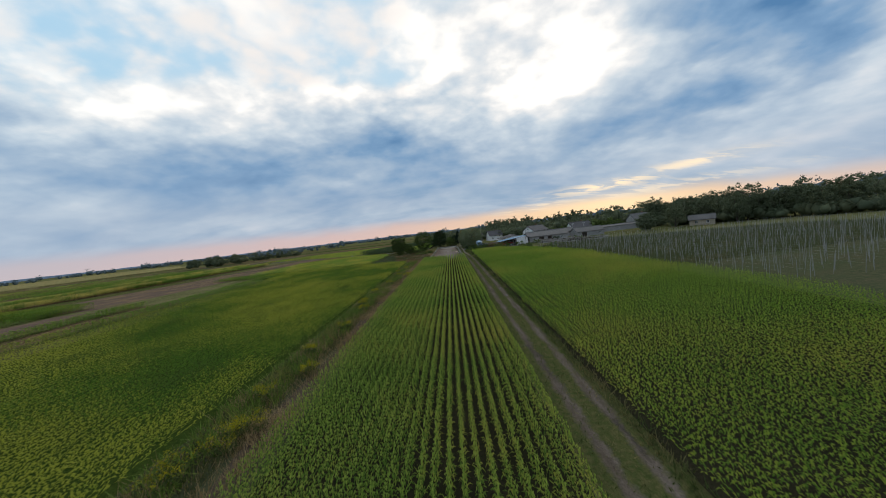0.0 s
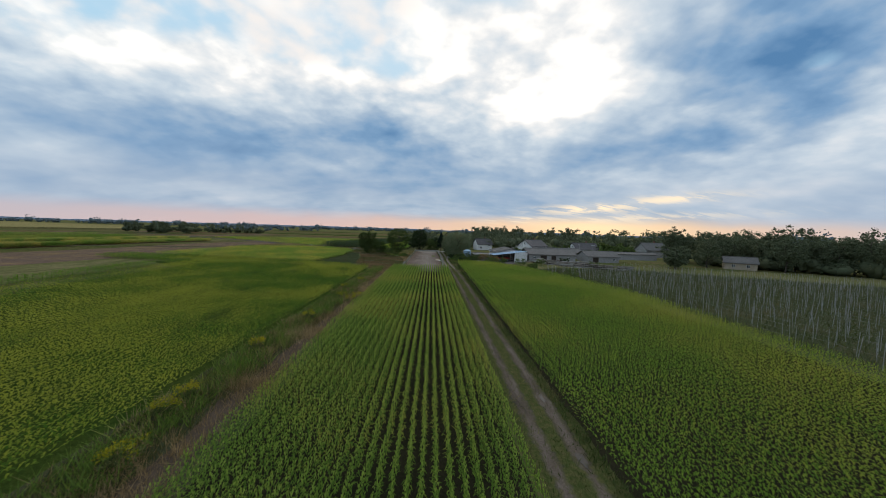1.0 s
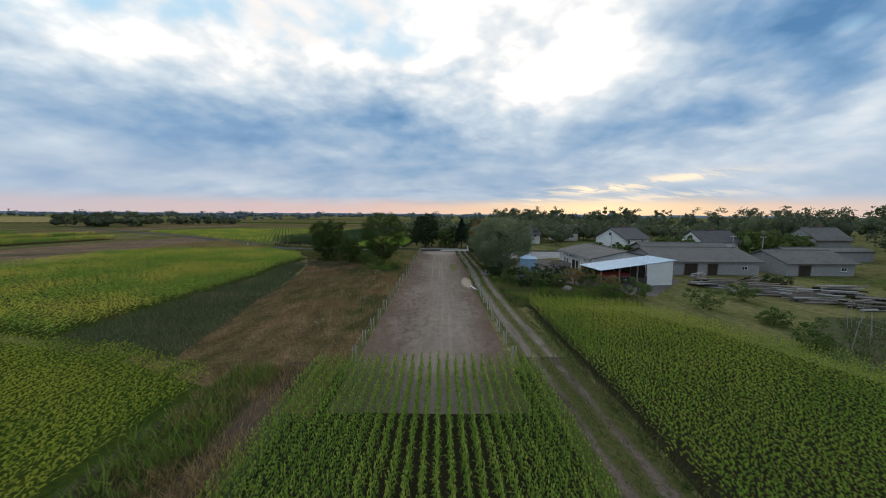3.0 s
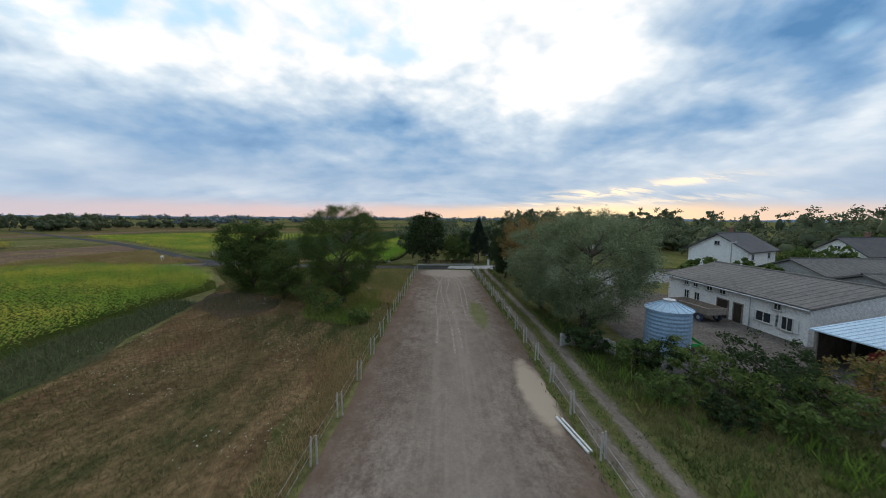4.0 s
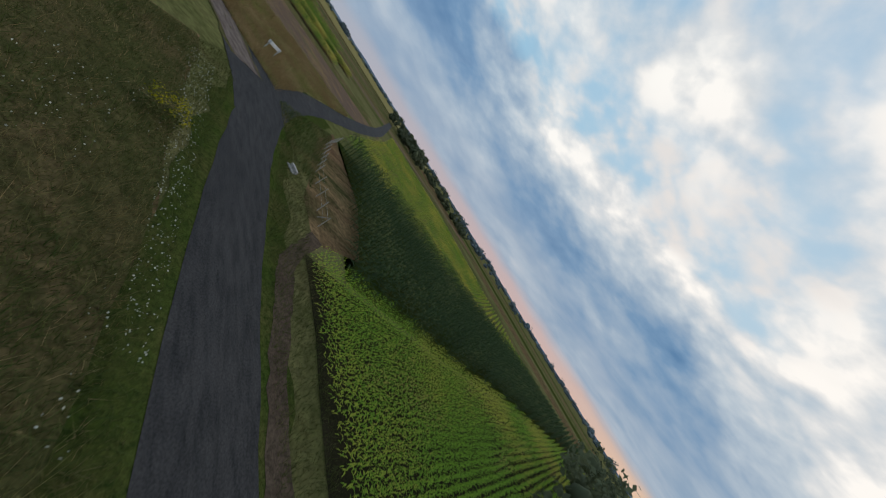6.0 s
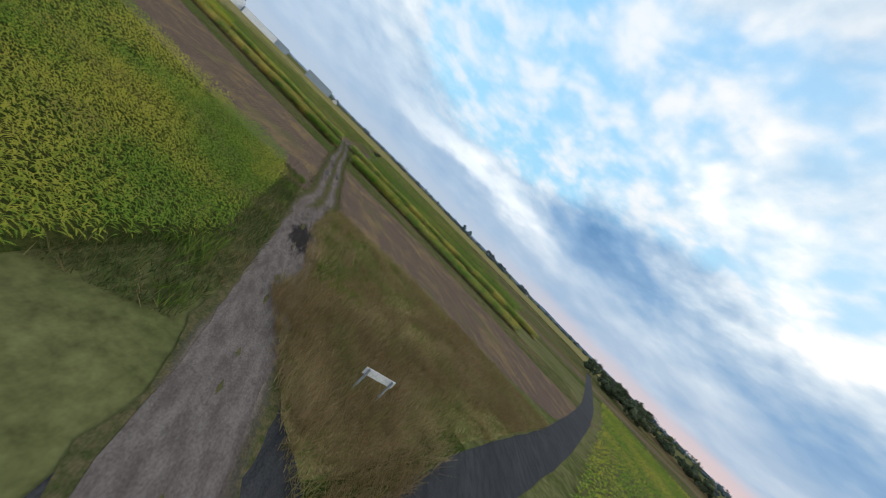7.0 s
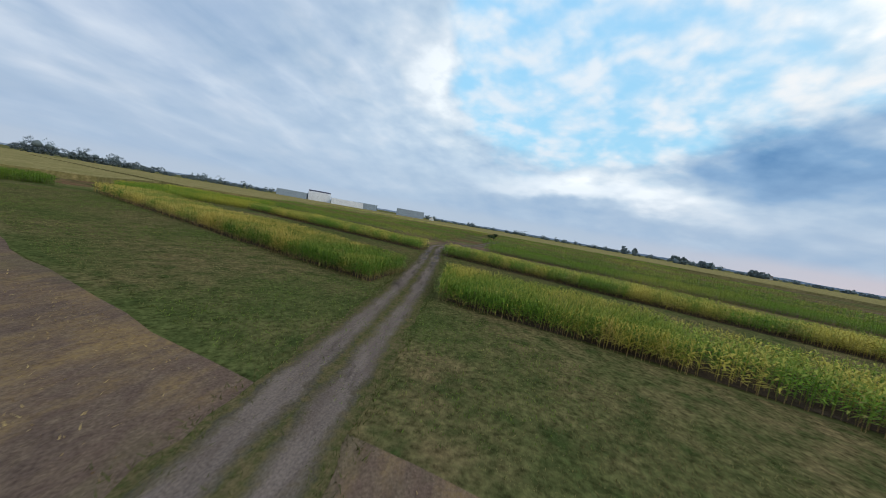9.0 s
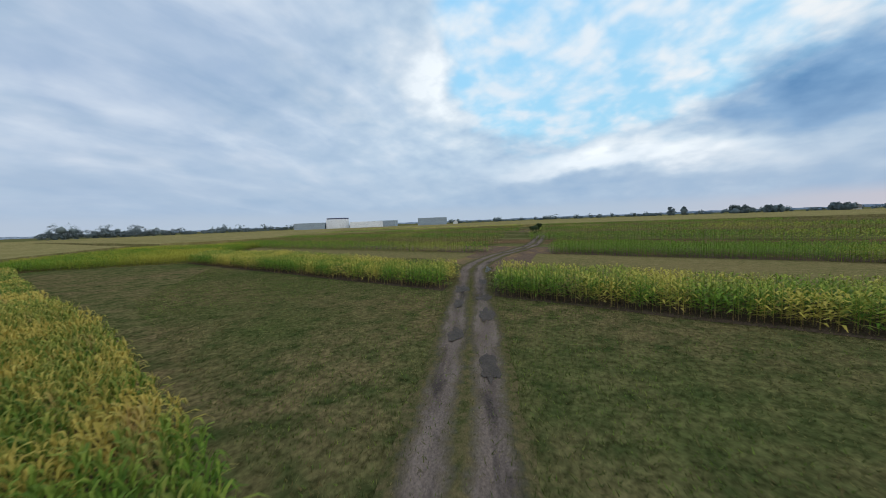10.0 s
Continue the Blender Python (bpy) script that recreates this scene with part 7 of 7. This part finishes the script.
for i in range(28):
    k = i / 27
    tx, ty = 109 + 44 * k + rnd.uniform(-6, 8), 186 - 60 * k + rnd.uniform(-6, 10)
    tree("tree", tx, ty, rnd.uniform(12, 17), rnd.uniform(5.0, 7.0), "tall dark wood edge tree", "leaf_wood", 76, 34, 0.29, 0.3, 0.0, seed=100 + i, group="trees of the wood edge", limbs=5, puff=0.95, core=0.3)
spots = [(rnd.uniform(110, 240), rnd.uniform(150, 320), rnd.uniform(11, 17), rnd.uniform(4, 6)) for i in range(90)]
under = [(106 + 48 * k + rnd.uniform(-5, 5), 180 - 60 * k + rnd.uniform(-4, 4), rnd.uniform(4, 7), rnd.uniform(3, 5)) for k in (i / 35 for i in range(36))]
grove("underwood", under, "leaf_wood", "dark shrubs along the edge of the wood", "wood", 12, 0.35, 18, 12)
grove("wood", spots, "leaf_wood", "dark broadleaf wood behind the paddock", "wood", 5, 0.45, 30, 14, 0.65)
spots = [(rnd.uniform(-15, 120), rnd.uniform(228, 330), rnd.uniform(6, 11), rnd.uniform(4.5, 7.5)) for i in range(130)]
grove("village_trees", spots, "leaf_wood", "dark garden trees round the village houses", "trees", 6, 0.40, 28, 16, 0.62)
spots = [(rnd.uniform(36, 48), rnd.uniform(189, 200), rnd.uniform(2.5, 4.5), rnd.uniform(1.5, 2.4)) for i in range(10)] + [(rnd.uniform(60, 72), rnd.uniform(196, 206), rnd.uniform(4, 7), rnd.uniform(2, 3)) for i in range(6)] + [(rnd.uniform(84, 97), rnd.uniform(198, 212), rnd.uniform(5, 9), rnd.uniform(2.5, 4)) for i in range(11)]
grove("garden_trees", spots, "leaf", "garden trees and shrubs between the houses", "trees", 9, 0.3, 40, 16, 0.6)
spots = [(rnd.uniform(40, 130), rnd.uniform(300, 420), rnd.uniform(12, 20), rnd.uniform(4, 6)) for i in range(50)]
grove("tree_line", spots, "leaf_wood", "far tree line behind the village", "tree line", 7, 0.5, 40, 14, 0.65)
spots = [(-272 + 50 * rnd.random() + rnd.uniform(-6, 6), 350 + 34 * rnd.random(), rnd.uniform(8, 12), rnd.uniform(5, 7)) for i in range(18)]
grove("tree_clump", spots, "leaf_wood", "far clump of broad trees in the fields", "tree line", 8, 0.5, 60, 16, 0.65)


# far lines take the leaf colour with haze mixed in, unless told otherwise
def far_line(name, a, b, n, h0, h1, seed, label, leaf="leaf_hazed", depth=30, dense=1):
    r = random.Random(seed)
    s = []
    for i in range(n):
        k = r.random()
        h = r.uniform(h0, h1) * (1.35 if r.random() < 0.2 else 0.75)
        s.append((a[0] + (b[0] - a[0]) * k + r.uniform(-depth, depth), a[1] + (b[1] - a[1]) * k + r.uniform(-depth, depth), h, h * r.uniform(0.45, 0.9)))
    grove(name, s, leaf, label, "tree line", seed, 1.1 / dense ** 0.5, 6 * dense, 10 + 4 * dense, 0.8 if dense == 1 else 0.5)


far_line("tree_line", (-290, 412), (-186, 432), 34, 6, 9, 40, "hedge trees beyond the fields", "leaf_wood", 8, 2)
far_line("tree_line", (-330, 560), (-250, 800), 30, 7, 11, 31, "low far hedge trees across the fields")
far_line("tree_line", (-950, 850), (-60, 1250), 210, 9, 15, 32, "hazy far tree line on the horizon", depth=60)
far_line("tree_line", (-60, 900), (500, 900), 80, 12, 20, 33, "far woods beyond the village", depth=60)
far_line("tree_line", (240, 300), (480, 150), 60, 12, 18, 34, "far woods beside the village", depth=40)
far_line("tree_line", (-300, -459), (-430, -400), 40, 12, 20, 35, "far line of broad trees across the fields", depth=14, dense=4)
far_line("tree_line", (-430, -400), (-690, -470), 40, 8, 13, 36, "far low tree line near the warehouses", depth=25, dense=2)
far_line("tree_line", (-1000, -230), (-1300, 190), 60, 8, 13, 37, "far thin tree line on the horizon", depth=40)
far_line("tree_line", (-1290, 190), (-860, 690), 110, 6, 11, 38, "far haze tinted tree line on the horizon", depth=40)
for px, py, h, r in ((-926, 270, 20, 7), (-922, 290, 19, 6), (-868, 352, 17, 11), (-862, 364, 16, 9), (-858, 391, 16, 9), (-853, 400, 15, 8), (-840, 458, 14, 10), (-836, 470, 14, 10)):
    grove("far_tree", [(px, py, h, r)], "leaf_hazed", "lone far broad tree on the plain", "tree", int(h * 7 + py), 0.9, 60, 26)
grove("far_bush", [(-289, 149, 4.5, 3.2)], "leaf_dark", "lone dark bush by the field track", "bush", 77, 0.4, 40, 16)


# ---- far warehouses ----
def warehouse(x0, y0, x1, y1, h, depth, mat, label, doors=0):
    L = math.hypot(x1 - x0, y1 - y0)
    ob = thing("warehouse", x0, y0, 0, math.degrees(math.atan2(y1 - y0, x1 - x0)), label, "warehouse", "far warehouses")
    bm = bmesh.new()
    soft_box(bm, 0, -depth, 0, L, 0, h, 0.3)
    part("hull", bm, mat, ob)
    bm = bmesh.new()
    box(bm, -0.3, -0.3, h, L + 0.3, 0.3, h + 0.7)
    part("parapet", bm, "metal", ob)
    for i in range(doors):
        bm = bmesh.new()
        px = L * (0.3 + 0.6 * (i + 0.5) / doors)
        box(bm, px, 0.05, 0.3, px + L * 0.03, 0.3, 4.2)
        part("loading_door", bm, "ink", ob)


# the first wing's grey blue cladding paints the haze in front of it
warehouse(-562, -301, -591, -268, 11.5, 60, "sheet_grey", "low warehouse wing greyed by distant haze")
warehouse(-592, -267, -616, -240, 16.5, 40, "sheet_white", "tall white warehouse block with a dark roof band")
warehouse(-617, -239, -651, -200, 11, 60, "sheet_white", "white warehouse with loading doors", 7)
warehouse(-653, -209, -672, -176, 11.5, 60, "sheet_grey", "grey metal clad warehouse wing")
warehouse(-689, -140, -711, -98, 13.5, 60, "sheet_grey", "blue grey warehouse block")
warehouse(-600, -275, -624, -248, 19, 20, "ink", "dark rooftop block of a warehouse")
gable_house("farmhouse", -775, -108, 30, 12, 9, 5, 8.5, "small white far farmhouse", "white", "roof", (), False)
gable_house("farmhouse", -845, 478, 80, 14, 9, 5, 8.5, "small white far farmhouse", "white", "roof", (), False)

# ---- roadside and yard things ----
def garden_wall():
    ob = thing("garden_wall", -6.8, 212.1, 0, 4, "low white garden wall with dark hedge posts", "wall")
    bm = bmesh.new()
    soft_box(bm, 0, -0.12, 0, 11.5, 0.12, 0.35, 0.02)
    part("plinth", bm, "concrete", ob)
    for i in range(11):
        bm = bmesh.new()
        soft_box(bm, i * 1.13, -0.07, 0.35, i * 1.13 + 0.12, 0.07, 1.25, 0.015)
        part("post", bm, "dark_wood", ob)
        if i < 10:
            bm = bmesh.new()
            for z in (0.5, 0.75, 1.0):
                box(bm, i * 1.13 + 0.12, -0.02, z, i * 1.13 + 1.13, 0.02, z + 0.09)
            part("rail_panel", bm, "dark_wood", ob)


garden_wall()


def lamp_post(x, y, h, label):
    ob = thing("utility_pole", x, y, 0, 0, label, "pole")
    bm = bmesh.new()
    rod(bm, (0, 0, -0.2), (0, 0, h), 0.11, 0.07, 8)
    part("shaft", bm, "concrete", ob)
    bm = bmesh.new()
    box(bm, -0.7, -0.05, h - 0.35, 0.7, 0.05, h - 0.25)
    part("crossarm", bm, "metal", ob)
    for s in (-0.6, 0, 0.6):
        bm = bmesh.new()
        rod(bm, (s, 0, h - 0.25), (s, 0, h - 0.1), 0.04, 0.03, 6)
        part("insulator", bm, "white", ob)


lamp_post(9.6, 212.9, 5.6, "slim pale concrete pole at the roadside")
lamp_post(43.5, 196, 6.5, "pale utility pole behind the barn")
lamp_post(66, 185, 6.5, "pale utility pole behind the hall")
lamp_post(71, 183, 6.5, "pale utility pole behind the hall")
bm = bmesh.new()
soft_box(bm, -0.2, -0.16, 0, 0.2, 0.16, 1.3, 0.03)
mb = thing("meter_box", 7.6, 212.9, 0, 10, "small white utility box beside the garden", "utility box")
part("cabinet", bm, "white", mb)
bm = bmesh.new()
box(bm, -0.23, -0.19, 1.3, 0.23, 0.19, 1.36)
part("lid", bm, "concrete", mb)


def slab_fence():
    """A short curved fence of pale concrete slabs between posts."""
    ob = thing("slab_fence", 8.0, 168.2, 0, 0, "short curved fence of stained pale concrete slabs", "fence")
    pts = [Vector((2.4 * math.sin(a), -2.4 + 2.4 * math.cos(a) * 0.8, 0)) for a in (radians(-20 + 22 * k) for k in range(6))]
    for p in pts:
        bm = bmesh.new()
        soft_box(bm, p.x - 0.06, p.y - 0.06, -0.1, p.x + 0.06, p.y + 0.06, 1.05, 0.012)
        part("post", bm, "concrete", ob)
    for p, q in zip(pts, pts[1:]):
        d = (q - p)
        for k in range(4):
            bm = bmesh.new()
            soft_box(bm, 0.07, -0.025, 0, d.length - 0.07, 0.025, 0.24, 0.008)
            o = part("slab", bm, "post" if k % 2 else "concrete", ob)
            o.matrix_basis = pose(p.x, p.y, 0.03 + 0.245 * k, 0, 0, math.degrees(math.atan2(d.y, d.x)))


slab_fence()


def culvert():
    ob = thing("culvert_head", -38.6, 215.2, 0, 20, "small pale concrete culvert head by the lane", "culvert")
    bm = bmesh.new()
    soft_box(bm, -0.9, -0.2, 0, 0.9, 0.2, 0.55, 0.04)
    part("head", bm, "concrete", ob)
    bm = bmesh.new()
    soft_box(bm, -1.0, -0.75, 0, 1.0, -0.2, 0.16, 0.03)
    part("apron", bm, "concrete", ob)
    ob.scale = (0.55, 0.55, 0.6)


culvert()


def place_sign(x, y, rz):
    ob = thing("place_sign", x, y, 0, rz, "white information sign on two pale posts", "sign")
    for s in (-0.75, 0.75):
        bm = bmesh.new()
        soft_box(bm, s - 0.05, -0.05, 0, s + 0.05, 0.05, 1.5, 0.01)
        part("post", bm, "metal", ob)
    bm = bmesh.new()
    soft_box(bm, -0.95, -0.09, 1.1, 0.95, -0.05, 1.5, 0.01)
    bd = part("board", bm, "white", ob)
    bm = bmesh.new()
    rod(bm, (-0.74, -0.09, 1.3), (-0.74, -0.1, 1.3), 0.12, 0.12, 14)
    part("emblem", bm, "red", bd)
    for z, a, b in ((1.33, -0.5, 0.8), (1.19, 0.0, 0.45)):
        bm = bmesh.new()
        box(bm, a, -0.1, z, b, -0.092, z + 0.08)
        part("text_bar", bm, "ink", bd)


place_sign(-60.5, 214.0, -65)


def log_stack(x, y, rz, n, length, label, seed):
    ob = thing("timber_pile", x, y, 0, rz, label, "timber pile", "timber piles")
    r = random.Random(seed)
    placed = 0
    row = 0
    while placed < n:
        k = max(2, int(n * 0.34) - row * 2)
        for i in range(k):
            if placed >= n:
                break
            rad = r.uniform(0.09, 0.16)
            bm = bmesh.new()
            yy = (i - k / 2) * 0.3 + r.uniform(-.05, .05)
            x0, half = r.uniform(-1.2, 1.2), length / 2 * r.uniform(0.45, 1.0)
            turn, lift = r.gauss(0, 0.22), r.uniform(0, 0.14)
            za = 0.13 + row * 0.24
            rod(bm, (x0 - half, yy - half * turn, za), (x0 + half, yy + half * turn, za + lift), rad, rad * 0.85, 6)
            part("log", bm, r.choice(("timber", "timber", "stake", "timber", "dark_wood", "concrete")), ob)
            placed += 1
        row += 1
        if row > 8:
            break
    return ob


for i, (px, py, rz, n, ln) in enumerate(((41, 158, -20, 18, 6), (44, 153.5, -25, 20, 7), (47, 149.5, -18, 20, 7), (51, 146, -15, 18, 7), (56, 142.5, -14, 18, 7), (42, 163, 30, 14, 5), (54, 153, -12, 16, 6), (61, 140, -12, 14, 6), (48, 160, 10, 14, 5))):
    log_stack(px, py, rz, n, ln, "untidy pile of weathered poles and boards", 50 + i)


def farm_trailer(x, y, rz, mat, label, k=1.0):
    ob = thing("farm_trailer", x, y, 0, rz, label, "trailer")
    ob.scale = (k, k, k)
    bm = bmesh.new()
    soft_box(bm, -2.4, -1.0, 0.8, 2.4, 1.0, 0.95, 0.03)
    part("bed", bm, "timber", ob)
    for a, b, c, d in ((-2.4, -1.0, 2.4, -0.94), (-2.4, 0.94, 2.4, 1.0), (-2.4, -0.94, -2.34, 0.94), (2.34, -0.94, 2.4, 0.94)):
        bm = bmesh.new()
        box(bm, a, b, 0.95, c, d, 1.45)
        part("side_board", bm, mat, ob)
    for sx in (-1.5, 1.5):
        for sy in (-0.95, 0.95):
            bm = bmesh.new()
            rod(bm, (sx, sy - 0.1, 0.42), (sx, sy + 0.1, 0.42), 0.42, 0.42, 14)
            w = part("wheel", bm, "ink", ob)
            bm = bmesh.new()
            rod(bm, (sx, sy - 0.12, 0.42), (sx, sy + 0.12, 0.42), 0.2, 0.2, 10)
            part("rim", bm, "metal", w)
    bm = bmesh.new()
    rod(bm, (2.4, 0, 0.8), (4.0, 0, 0.5), 0.05, 0.05, 6)
    part("drawbar", bm, "metal", ob)


farm_trailer(23.6, 176, 95, "timber", "old wooden farm trailer by the barn")
farm_trailer(27.5, 162.5, 12, "red", "red farm trailer under the shed")
farm_trailer(17.0, 167.6, 80, "green_paint", "small bright green implement beside the silo", 0.45)
for i, (px, py) in enumerate(((3.95, 156.7),)):
    bm = bmesh.new()
    rod(bm, (0.2, -1.3, 0.06), (-0.2, 1.3, 0.06), 0.06, 0.06, 8)
    rod(bm, (0.38, -1.2, 0.05), (0.02, 1.2, 0.05), 0.05, 0.05, 8)
    ob = thing("ground_pole", px, py, 0.045, 2, "pair of pale poles lying on the sand", "pole", "poles on the sand")
    part("pole", bm, "white", ob)


def boulder(x, y, r, label, seed):
    bm = bmesh.new()
    bmesh.ops.create_icosphere(bm, subdivisions=2, radius=r)
    for v in bm.verts:
        v.co *= 1 + 0.35 * noise.noise(v.co * 1.3 / r + Vector((seed * 4.1, 0, 0)))
        v.co.z = v.co.z * 0.65 + r * 0.35
    ob = tagged(part("boulder", bm, "stone"), label, "rock", "boulders")
    ob.location = (x, y, 0)


boulder(-11.5, 187.3, 0.38, "grey brown boulder in the meadow grass", 1)
boulder(17.5, 155.5, 0.7, "pale stone lying among weeds", 2)
boulder(-13.5, 216.2, 0.5, "pale stone at the field corner", 3)
